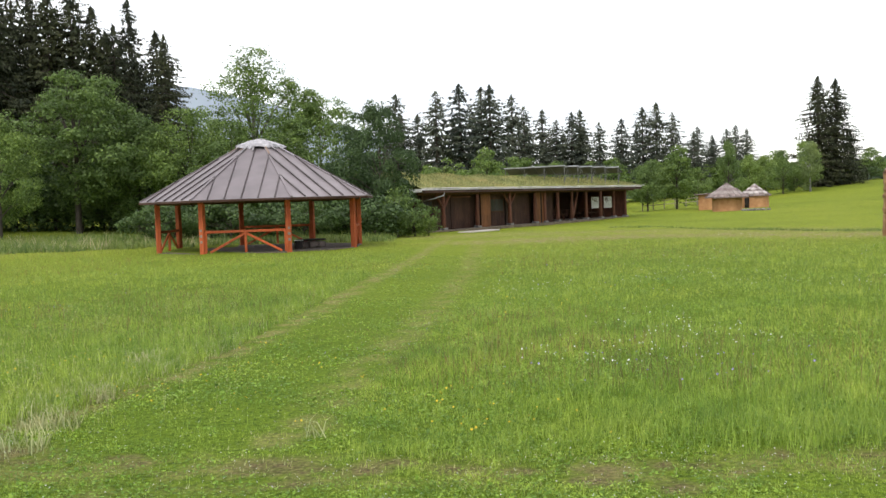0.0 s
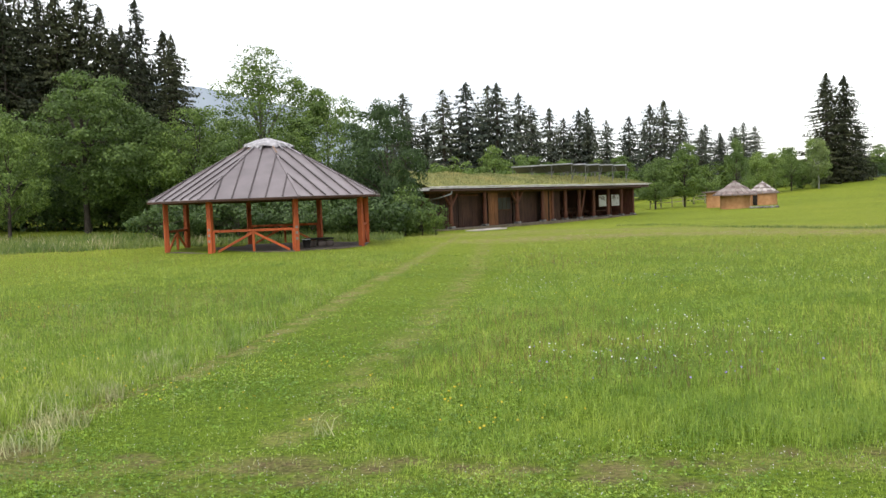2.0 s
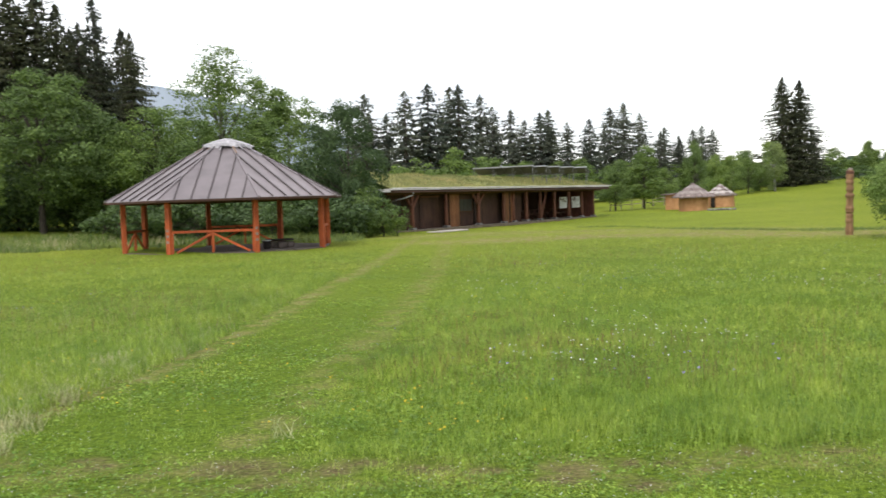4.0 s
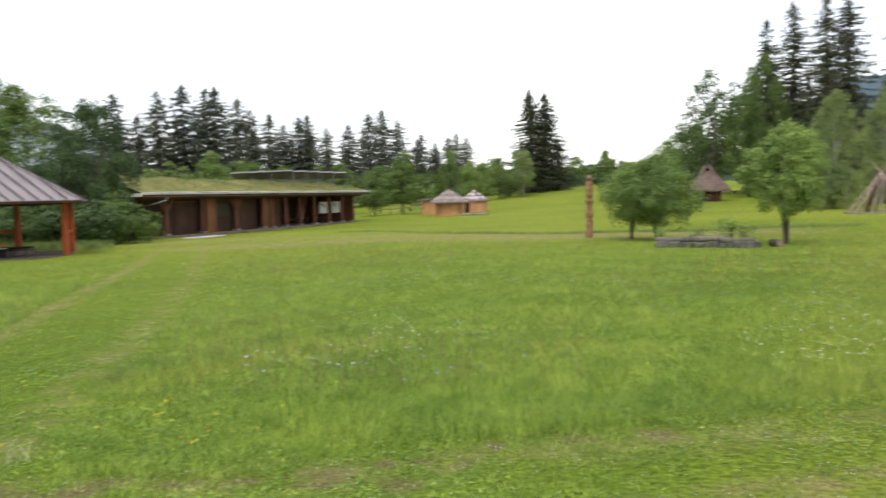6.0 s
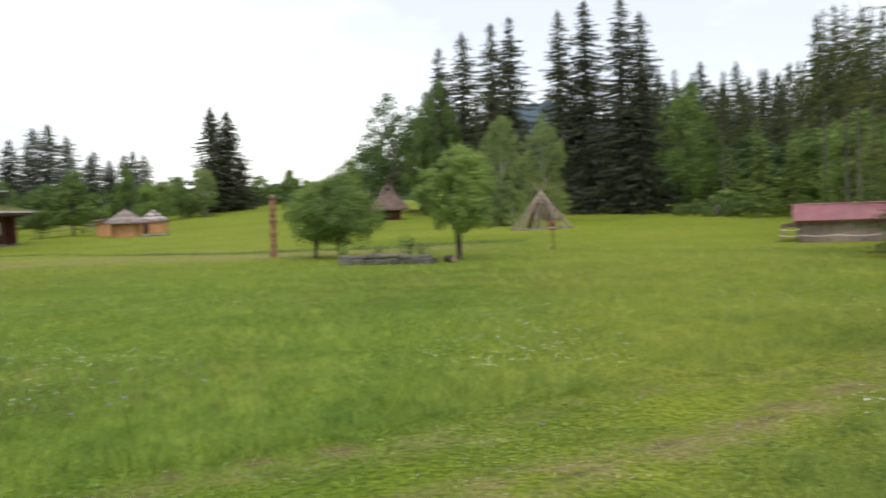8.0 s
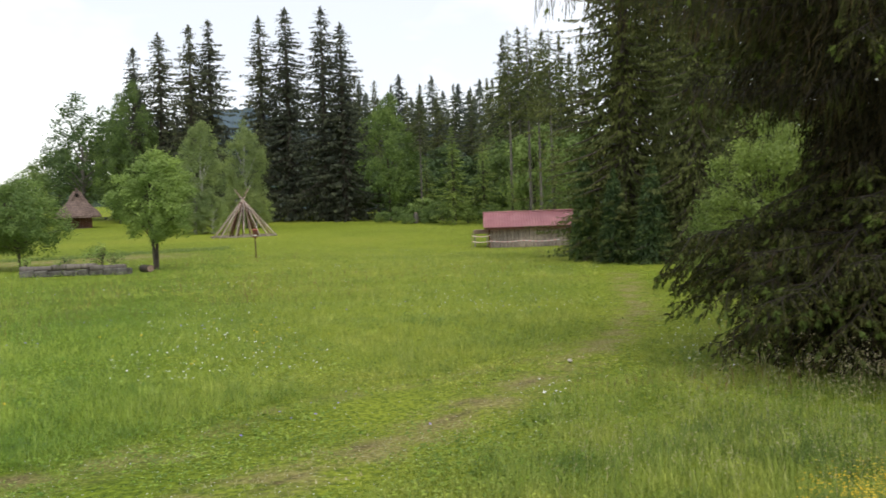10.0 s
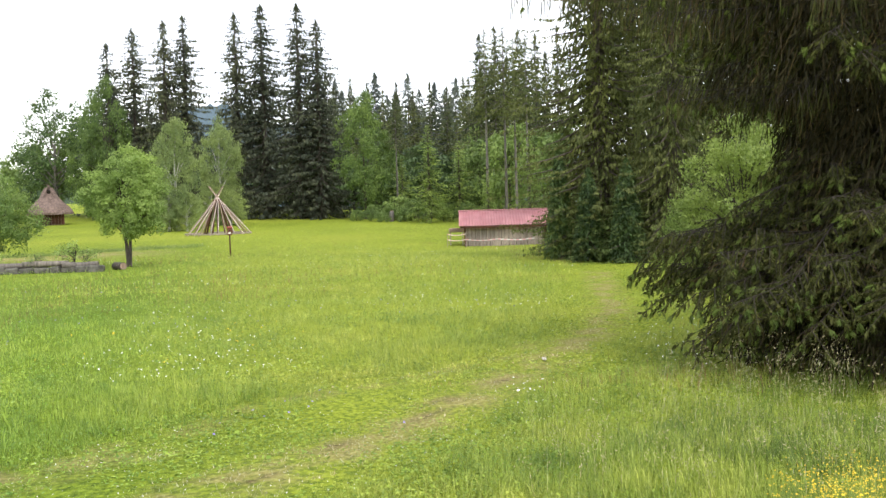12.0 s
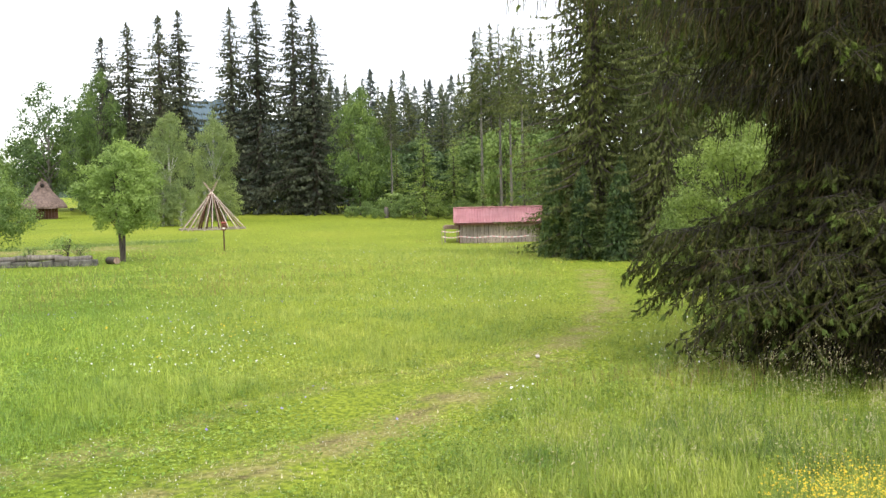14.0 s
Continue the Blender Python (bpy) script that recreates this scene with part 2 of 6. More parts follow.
def ground_material():
    m = Mat("meadow_ground")
    at = m.node("ShaderNodeAttribute")
    at.attribute_name = "wear"
    big = m.ramp(m.noise(0.09, 4.0), (0.3, (0.135, 0.185, 0.018)), (0.55, (0.175, 0.225, 0.024)), (0.8, (0.215, 0.245, 0.034)))
    small = m.ramp(m.noise(22.0, 8.0), (0.35, (0.38, 0.45, 0.38)), (0.65, (1.25, 1.22, 1.15)))
    small = m.mix(small, m.ramp(m.dry_meadow(), (0.0, (0.72, 0.84, 0.66)), (1.0, (1.25, 1.18, 1.15))), 1.0, "MULTIPLY")
    grass = m.mix(big, small, 1.0, "MULTIPLY")
    soil = m.ramp(m.noise(26.0, 8.0), (0.34, (0.12, 0.1, 0.04)), (0.52, (0.245, 0.205, 0.085)), (0.68, (0.38, 0.32, 0.155)))
    earth = m.ramp(m.noise(30.0, 8.0), (0.34, (0.045, 0.034, 0.018)), (0.52, (0.125, 0.095, 0.047)), (0.68, (0.25, 0.2, 0.105)))
    n = m.ramp(m.noise(2.2, 8.0), (0.42, (0.08, 0.08, 0.08)), (0.58, (1, 1, 1)))
    fac = m.mix((0, 0, 0), n, at.outputs["Fac"])
    bare = m.node("ShaderNodeAttribute")
    bare.attribute_name = "bare"
    m.bump(m.noise(26.0, 7.0), 0.8, 0.04)
    return m.finish(m.mix(m.mix(grass, soil, fac), earth, bare.outputs["Fac"]), 0.95, 0.0, 0.1)


def blade_material(name, a, b, c):
    m = Mat(name)
    g = m.node("ShaderNodeNewGeometry")
    col = m.ramp(g.outputs["Random Per Island"], (0.0, a), (0.6, b), (1.0, c))
    drift = m.ramp(m.world_noise(0.25, 5.0), (0.32, (0.78, 0.84, 0.8)), (0.5, (1.0, 1.0, 1.0)), (0.68, (1.2, 1.08, 1.2)))
    small = m.ramp(m.world_noise(3.2, 4.0), (0.34, (0.6, 0.7, 0.6)), (0.52, (1.0, 1.0, 1.0)), (0.68, (1.22, 1.16, 1.25)))
    drift = m.mix(drift, small, 1.0, "MULTIPLY")
    tuft = m.ramp(m.world_noise(0.75, 3.0), (0.36, (0.76, 0.84, 0.78)), (0.55, (1.02, 1.02, 1.0)), (0.7, (1.12, 1.05, 1.1)))
    drift = m.mix(drift, tuft, 1.0, "MULTIPLY")
    drift = m.mix(drift, m.ramp(m.dry_meadow(), (0.0, (1.0, 1.12, 0.92)), (1.0, (1.08, 1.04, 1.02))), 1.0, "MULTIPLY")
    # tilt the shading normals upward, so upright blades take more skylight
    up = m.node("ShaderNodeCombineXYZ", X=0.0, Y=0.0, Z=0.75)
    ad = m.node("ShaderNodeVectorMath")
    ad.operation = "ADD"
    m.link(up.outputs[0], ad.inputs[0])
    m.link(g.outputs["Normal"], ad.inputs[1])
    nz = m.node("ShaderNodeVectorMath")
    nz.operation = "NORMALIZE"
    m.link(ad.outputs[0], nz.inputs[0])
    m.link(nz.outputs[0], m.p.inputs["Normal"])
    return m.leafy(m.mix(col, drift, 1.0, "MULTIPLY"), 0.25, 0.5, 0.3)


MAT_GROUND = ground_material()
MAT_BLADE = blade_material("grass_blades", (0.145, 0.205, 0.022), (0.245, 0.32, 0.036), (0.41, 0.47, 0.105))
MAT_HERB = blade_material("herb_leaves", (0.105, 0.175, 0.018), (0.21, 0.315, 0.03), (0.34, 0.44, 0.068))
# darker green blades: tree shade is put into the grass colour
MAT_TALL = blade_material("shade_toned_tall_grass", (0.1, 0.16, 0.025), (0.15, 0.21, 0.035), (0.21, 0.27, 0.07))
MAT_DRY = blade_material("dry_grass", (0.3, 0.28, 0.13), (0.42, 0.38, 0.21), (0.55, 0.5, 0.33))
MAT_SORREL = blade_material("sorrel_heads", (0.12, 0.06, 0.03), (0.2, 0.1, 0.05), (0.28, 0.17, 0.08))
MAT_ROOFGRASS = blade_material("roof_grass", (0.13, 0.15, 0.04), (0.225, 0.235, 0.066), (0.4, 0.36, 0.15))


# ---- mesh helpers ----
def mesh_np(name, verts, quads=None, tris=None, mats=(), smooth=False, mat_index=None):
    """A mesh from arrays of vertices, quads and triangles."""
    me = bpy.data.meshes.new(name)
    verts = np.asarray(verts, dtype=np.float32)
    quads = np.zeros((0, 4), int) if quads is None else np.asarray(quads)
    tris = np.zeros((0, 3), int) if tris is None else np.asarray(tris)
    loops = np.concatenate([quads.ravel(), tris.ravel()]).astype(np.int32)
    sizes = np.concatenate([np.full(len(quads), 4), np.full(len(tris), 3)]).astype(np.int32)
    starts = np.concatenate([[0], np.cumsum(sizes)[:-1]]).astype(np.int32)
    me.vertices.add(len(verts))
    me.vertices.foreach_set("co", verts.ravel())
    me.loops.add(len(loops))
    me.loops.foreach_set("vertex_index", loops)
    me.polygons.add(len(sizes))
    me.polygons.foreach_set("loop_start", starts)
    me.polygons.foreach_set("loop_total", sizes)
    if smooth:
        me.polygons.foreach_set("use_smooth", np.ones(len(sizes), bool))
    for m in mats:
        me.materials.append(m)
    if mat_index is not None:
        me.polygons.foreach_set("material_index", np.asarray(mat_index, dtype=np.int32))
    me.update(calc_edges=True)
    me.validate()
    return me


def thing(name, m, label, category, group="", kind=""):
    ob = new(name)
    ob.empty_display_size = 0.3
    ob.matrix_basis = m
    return tagged(ob, label, category, group, kind)


def part(name, bm, material, parent, label=""):
    """Links a bmesh, or a ready mesh, as one object under a thing or part."""
    if isinstance(bm, bpy.types.Mesh):
        me = bm
    else:
        me = bpy.data.meshes.new(name)
        bmesh.ops.recalc_face_normals(bm, faces=bm.faces)
        bm.to_mesh(me)
        bm.free()
    if material is not None and not me.materials:
        me.materials.append(material)
    ob = new(name, me)
    ob.parent = parent
    return tagged(ob, label)


def box(bm, size, at=(0, 0, 0), rot=(0, 0, 0), bevel=0.0):
    m = pose(*at, *rot) @ Matrix.Diagonal((*size, 1))
    r = bmesh.ops.create_cube(bm, size=1.0, matrix=m)
    if bevel:
        e = {e for v in r["verts"] for e in v.link_edges}
        bmesh.ops.bevel(bm, geom=list(e), offset=bevel, segments=1, affect="EDGES")
    return bm


def beam(bm, a, b, w, d=None, bevel=0.008):
    """A squared timber from a to b."""
    a, b = Vector(a), Vector(b)
    q = (b - a).to_track_quat("Z", "Y").to_matrix().to_4x4()
    m = Matrix.Translation((a + b) / 2) @ q @ Matrix.Diagonal((w, d or w, (b - a).length, 1))
    r = bmesh.ops.create_cube(bm, size=1.0, matrix=m)
    if bevel:
        e = {e for v in r["verts"] for e in v.link_edges}
        bmesh.ops.bevel(bm, geom=list(e), offset=bevel, segments=1, affect="EDGES")
    return bm


def tube_arrays(points, radii, sides=7):
    pts = [Vector(p) for p in points]
    verts, quads = [], []
    for i, p in enumerate(pts):
        d = (pts[min(i + 1, len(pts) - 1)] - pts[max(i - 1, 0)]).normalized()
        a = d.orthogonal().normalized() if abs(d.z) > 0.99 else d.cross(Vector((0, 0, 1))).normalized()
        b = d.cross(a)
        for k in range(sides):
            t = 2 * math.pi * k / sides
            verts.append(p + (a * math.cos(t) + b * math.sin(t)) * radii[i])
    for i in range(len(pts) - 1):
        for k in range(sides):
            k2 = (k + 1) % sides
            quads.append((i * sides + k, i * sides + k2, (i + 1) * sides + k2, (i + 1) * sides + k))
    return np.array(verts), np.array(quads)


def tubes_mesh(name, specs, mat, sides=7):
    vs, qs, n = [], [], 0
    for pts, rad in specs:
        v, q = tube_arrays(pts, rad, sides)
        vs.append(v)
        qs.append(q + n)
        n += len(v)
    return mesh_np(name, np.concatenate(vs), np.concatenate(qs), None, (mat,), True)


def log_bm(a, b, r0, r1, sides=10, rough=0.06, seed=0):
    """A round log with closed, slightly uneven ends."""
    rnd = random.Random(seed)
    a, b = Vector(a), Vector(b)
    pts = [a.lerp(b, i / 5) for i in range(6)]
    v, q = tube_arrays(pts, [(r0 + (r1 - r0) * i / 5) * (1 + rnd.uniform(-rough, rough)) for i in range(6)], sides)
    bm = bmesh.new()
    vv = [bm.verts.new(p) for p in v]
    for f in q:
        bm.faces.new([vv[i] for i in f])
    bm.faces.new(vv[:sides])
    bm.faces.new(vv[-sides:])
    for f in bm.faces:
        f.smooth = len(f.verts) == 4
    return bm


# ---- the lie of the land ----
def bump_at(x, y, cx, cy, r, a):
    return a * np.exp(-((x - cx) ** 2 + (y - cy) ** 2) / (r * r))


def height(x, y):
    z = bump_at(x, y, -55, 85, 34, 2.6) + bump_at(x, y, 8, 70, 22, -0.3) + bump_at(x, y, 75, 75, 32, 0.85) + bump_at(x, y, 82, 152, 48, 3.4)
    z = z + bump_at(x, y, 38, 25, 11, -0.46)
    return z + 0.02 * np.sin(x * 0.7 + 1.3) * np.cos(y * 0.5) + 0.015 * np.sin(x * 1.9 + y * 1.3)


def spot(az, d):
    """The place on the ground at a bearing (degrees from +y) and a distance."""
    x, y = d * math.sin(radians(az)), d * math.cos(radians(az))
    return x, y, float(height(x, y))


TRACKS = [
    ([(-4.6, 6.3), (-3.8, 8.0), (-3.3, 9.1), (-2.95, 10.3), (-2.65, 12.3), (-2.2, 15.8), (-1.6, 22.7), (-1.0, 29), (0.6, 50)], 0.24, 0.7),
    ([(-2.2, 6.2), (-1.17, 7.7), (-1.0, 9.6), (-0.8, 10.9), (-0.5, 13.1), (0.0, 17.6), (0.7, 24.6), (1.97, 47)], 0.3, 0.42),
    ([(-6, 6.9), (-3.2, 6.9), (-1.2, 6.6), (-0.1, 6.55), (1.5, 6.4), (2.9, 6.3), (4.4, 6.15)], 0.4, 0.5),
    ([(-3.3, 7.1), (-4.5, 7.0), (-6, 7.2)], 0.5, 0.8),
    ([(1.5, 4.9), (4.1, 4.76), (5.2, 4.77), (6.1, 4.82), (7.1, 4.93), (8.05, 5.15), (9.5, 5.4), (11.3, 5.85), (13.3, 6.45), (20.8, 10.5)], 0.36, 0.72),
    ([(4.4, 6.2), (6.0, 6.4), (7.5, 6.15), (9.5, 5.98), (10.4, 6.2)], 0.2, 0.4),
    ([(1, 51), (6, 53), (11, 50), (16, 44)], 3.6, 0.7),
    ([(2.6, 42), (9, 43.5), (13, 41), (16.6, 37.5), (24, 35)], 3.0, 1.0),
]


def track_wear(x, y):
    """How worn the turf is: 1 on bare tracks, 0 in the meadow."""
    w = np.zeros_like(x)
    for pts, half, amount in TRACKS:
        best = np.full_like(x, 1e9)
        for (ax, ay), (bx, by) in zip(pts[:-1], pts[1:]):
            dx, dy = bx - ax, by - ay
            t = np.clip(((x - ax) * dx + (y - ay) * dy) / (dx * dx + dy * dy), 0, 1)
            best = np.minimum(best, np.hypot(x - ax - t * dx, y - ay - t * dy))
        w = np.maximum(w, amount * np.clip(1.35 - best / half, 0, 1))
    return w


def bare_soil(x, y):
    """Small broken patches where the turf is worn off the crossing of the tracks."""
    rnd = random.Random(61)
    w = np.zeros_like(x)
    spots = [(rnd.uniform(-3.4, 3.6), 0.0) for _ in range(26)]
    for px, _ in spots:
        py = 6.62 - 0.075 * px + rnd.gauss(0, 0.2)
        w = np.maximum(w, 1.25 - np.hypot((x - px) / rnd.uniform(0.08, 0.26), (y - py) / rnd.uniform(0.07, 0.2)))
    for _ in range(10):
        px, py = rnd.uniform(-4.6, -3.0), rnd.uniform(6.7, 7.5)
        w = np.maximum(w, 1.2 - np.hypot((x - px) / rnd.uniform(0.15, 0.4), (y - py) / rnd.uniform(0.08, 0.2)))
    for _ in range(7):
        px = rnd.uniform(3.9, 9.0)
        py = np.interp(px, [4.1, 6.1, 8.05, 9.5], [4.78, 4.84, 5.17, 5.4]) + rnd.gauss(0, 0.14)
        w = np.maximum(w, 1.1 - np.hypot((x - px) / rnd.uniform(0.15, 0.4), (y - py) / rnd.uniform(0.06, 0.16)))
    return np.clip(w, 0, 1) * (0.75 + 0.25 * np.sin(x * 31) * np.sin(y * 27))


def ramp01(v, lo, hi):
    return np.clip((v - lo) / (hi - lo), 0, 1)


def mown(x, y):
    """1 on the closely mown strips along the wheel tracks and on the yard."""
    wob = 0.16 * np.sin(x * 2.1 + 1.3 * np.sin(y * 1.7)) + 0.1 * np.sin(y * 3.7 + x * 1.1)
    left = np.interp(y, [5, 8, 9, 10.2, 12.2, 15.6, 22.5, 29, 50], [-4.9, -3.85, -3.4, -3.1, -2.8, -2.45, -1.9, -1.3, -0.2])
    right = np.interp(y, [5, 7.7, 9.6, 13, 17.6, 24.6, 47], [-0.4, -0.6, -0.55, 0.0, 0.55, 1.4, 3.2])
    a = ramp01(x + wob * 0.5, left - 0.1, left + 0.1) * ramp01(-x + wob * 1.6, -right - 0.35, -right + 0.25) * (y < 58) * (y > 4)
    far = np.interp(x, [-5, 0, 1.5, 3, 5.5, 7, 9.5, 12, 16, 25], [7.2, 6.8, 6.6, 6.3, 6.45, 6.4, 6.05, 6.7, 8.6, 13.5])
    near = np.interp(x, [-5, 2, 4, 7, 9, 12, 16, 25], [3.6, 3.7, 3.9, 4.1, 4.5, 5.2, 6.8, 11.5])
    b = ramp01(-y + wob * 1.5, -far - 0.3, -far + 0.2) * ramp01(y + wob, near - 0.3, near + 0.3)
    yard = np.clip((y - 36 - 0.1 * x) / 8, 0, 1) * (x > -1)
    return np.maximum(np.maximum(a, b), yard)


def build_ground():
    rings = np.concatenate([[0.0], np.geomspace(0.6, 3.6, 20), np.geomspace(3.75, 12, 110), np.geomspace(12.4, 1600, 150)])
    ang = np.radians(np.concatenate([np.linspace(-36, 92, 560), np.linspace(92, 324, 90)[1:-1]]))
    sect = len(ang)
    X = (rings[1:, None] * np.sin(ang)[None]).ravel()
    Y = (rings[1:, None] * np.cos(ang)[None]).ravel()
    X, Y = np.concatenate([[0], X]), np.concatenate([[0], Y])
    Z = height(X, Y)
    nr = len(rings) - 1
    i, k = np.meshgrid(np.arange(nr - 1), np.arange(sect), indexing="ij")
    k2 = (k + 1) % sect
    quads = np.stack([1 + i * sect + k, 1 + (i + 1) * sect + k, 1 + (i + 1) * sect + k2, 1 + i * sect + k2], -1).reshape(-1, 4)
    kk = np.arange(sect)
    tris = np.stack([np.zeros(sect, int), 1 + kk, 1 + (kk + 1) % sect], -1)
    me = mesh_np("ground", np.stack([X, Y, Z], -1), quads, tris, (MAT_GROUND,), True)
    at = me.attributes.new("wear", "FLOAT", "POINT")
    at.data.foreach_set("value", track_wear(X, Y).astype(np.float32))
    at = me.attributes.new("bare", "FLOAT", "POINT")
    at.data.foreach_set("value", bare_soil(X, Y).astype(np.float32))
    tagged(new("ground", me), "green flowering meadow with worn wheel tracks", "ground", kind="structure")


build_ground()


# ---- trees ----
def kites(rng, c, d, side, length, width):
    """Kite-shaped leaves or sprays: centres c, directions d, side vectors."""
    n = len(c)
    L, W = length[:, None], width[:, None]
    v = np.stack([c - d * L * 0.5, c + side * W * 0.5 + d * L * 0.05, c + d * L * 0.5, c - side * W * 0.5 + d * L * 0.05], 1)
    return v.reshape(-1, 3), np.arange(n * 4).reshape(n, 4)


def unit(v):
    return v / np.maximum(np.linalg.norm(v, axis=-1, keepdims=True), 1e-9)


def conifer_meshes(seed, H, R, bare=0.06, dense=14, spray=0.6, mat=MAT_SPRUCE, taper=0.85, bark=MAT_BARK, ragged=0.25, hang=0.7, slim=(0.32, 0.62), core=0, low=0.92, chunk=(0.45, 0.95), core_mat=MAT_SPRUCE, gaps=0.0):
    """A spruce: a trunk, limbs at uneven heights, and sprays that hang from them."""
    rng = np.random.default_rng(seed)
    C, D, S, L, W = [], [], [], [], []
    z0 = H * bare
    nb = int((H - z0) * dense)
    limbs = []
    lump = rng.uniform(0, 6.28, 3)
    whorl = 6
    for b in range(nb):
        # branches stand in whorls, a few strays between them
        f = (b // whorl + 0.5) * whorl / nb + rng.normal(0, 0.3) * whorl / nb
        if b % 2 == 0:
            f = (b + rng.random()) / nb
        z = z0 + (H * 0.992 - z0) * min(0.999, max(0.0, f)) ** low
        rel = (H - z) / (H - z0)
        a = b * 2.39996 + rng.normal(0, 0.35)
        if gaps and math.sin(z * 2.3 + lump[2]) + math.sin(2 * a + 0.9 * z + lump[0]) + rng.normal(0, 0.5) > 1.95 - gaps * (1.35 - 1.25 * rel):
            continue
        out = np.array([math.cos(a), math.sin(a), 0])
        side_lump = 1 + 0.12 * math.sin(2 * a + lump[0]) + 0.1 * math.sin(z * 1.1 + lump[1] + a)
        ln = max(0.16, R * rel ** taper * rng.uniform(1 - ragged * 1.7, 1 + ragged) * side_lump)
        if rel > 0.88:
            ln *= 0.7 + 0.3 * (1 - rel) / 0.12
        drop = (rel - 0.1) * rng.uniform(0.3, 0.8) + 0.08
        n = max(3, int(ln / (spray * 0.26)))
        s = np.clip(np.linspace(0.1, 1.0, n) + rng.normal(0, 0.03, n), 0.02, 1.1)
        p = out[None] * (s * ln)[:, None]
        p[:, 2] = z - ln * (drop * s * 1.3 - 0.6 * abs(drop) * s ** 2.5)
        if ln > 1.0 and b % 2 == 0:
            limbs.append(([(0, 0, z), tuple(p[n // 3]), tuple(p[int(n * 0.7)])], [0.03 * ln ** 0.5, 0.02 * ln ** 0.5, 0.005]))
        tang = np.array([-math.sin(a), math.cos(a), 0])
        for sgn in (-1, 1):
            k = rng.uniform(0.2, 0.9, n)[:, None]
            down = -hang * (0.35 + 0.75 * rel) * rng.uniform(0.5, 1.4, n)
            dd = out[None] * 0.38 + sgn * tang[None] * k + rng.normal(0, 0.3, (n, 3))
            dd[:, 2] += down
            dd = unit(dd)
            ll = spray * (0.45 + 0.65 * rng.random(n)) * (0.6 + 0.45 * min(1, ln / 1.6))
            C.append(p + dd * ll[:, None] * 0.38)
            D.append(dd)
            S.append(unit(np.cross(dd, np.array([0, 0, 1.0])) + rng.normal(0, 0.6, (n, 3))))
            L.append(ll)
            W.append(ll * rng.uniform(slim[0], slim[1], n))
    C, D, S, L, W = (np.concatenate(v) for v in (C, D, S, L, W))
    v, q = kites(rng, C, D, S, L, W)
    idx, mats = np.zeros(len(q), int), (mat,)
    if core:
        f = rng.random(core)
        rr, aa = R * (1 - f) ** taper * 0.55 * np.sqrt(rng.random(core)), rng.uniform(0, 6.283, core)
        c = np.stack([rr * np.cos(aa), rr * np.sin(aa), z0 + (H - z0) * f], -1)
        dd = unit(np.stack([np.cos(aa) * 0.4, np.sin(aa) * 0.4, -np.ones(core)], -1) + rng.normal(0, 0.3, (core, 3)))
        ll = rng.uniform(*chunk, core)
        v2, q2 = kites(rng, c, dd, unit(np.cross(dd, rng.normal(0, 1, (core, 3)))), ll, ll * 0.3)
        q, v, idx, mats = np.concatenate([q, q2 + len(v)]), np.concatenate([v, v2]), np.concatenate([idx, np.ones(core, int)]), (mat, core_mat)
    crown = mesh_np("crown", v, q, None, mats, False, idx)
    r0 = (0.011 * H + 0.06) * (0.6 if bare > 0.2 else 1.0)
    trunk = tubes_mesh("trunk", [([(0, 0, -0.3), (0, 0, H * 0.3), (0, 0, H * 0.7), (0, 0, H)], [r0 * 1.2, r0 * 0.8, r0 * 0.45, 0.02])] + limbs, bark, 5)
    return trunk, crown


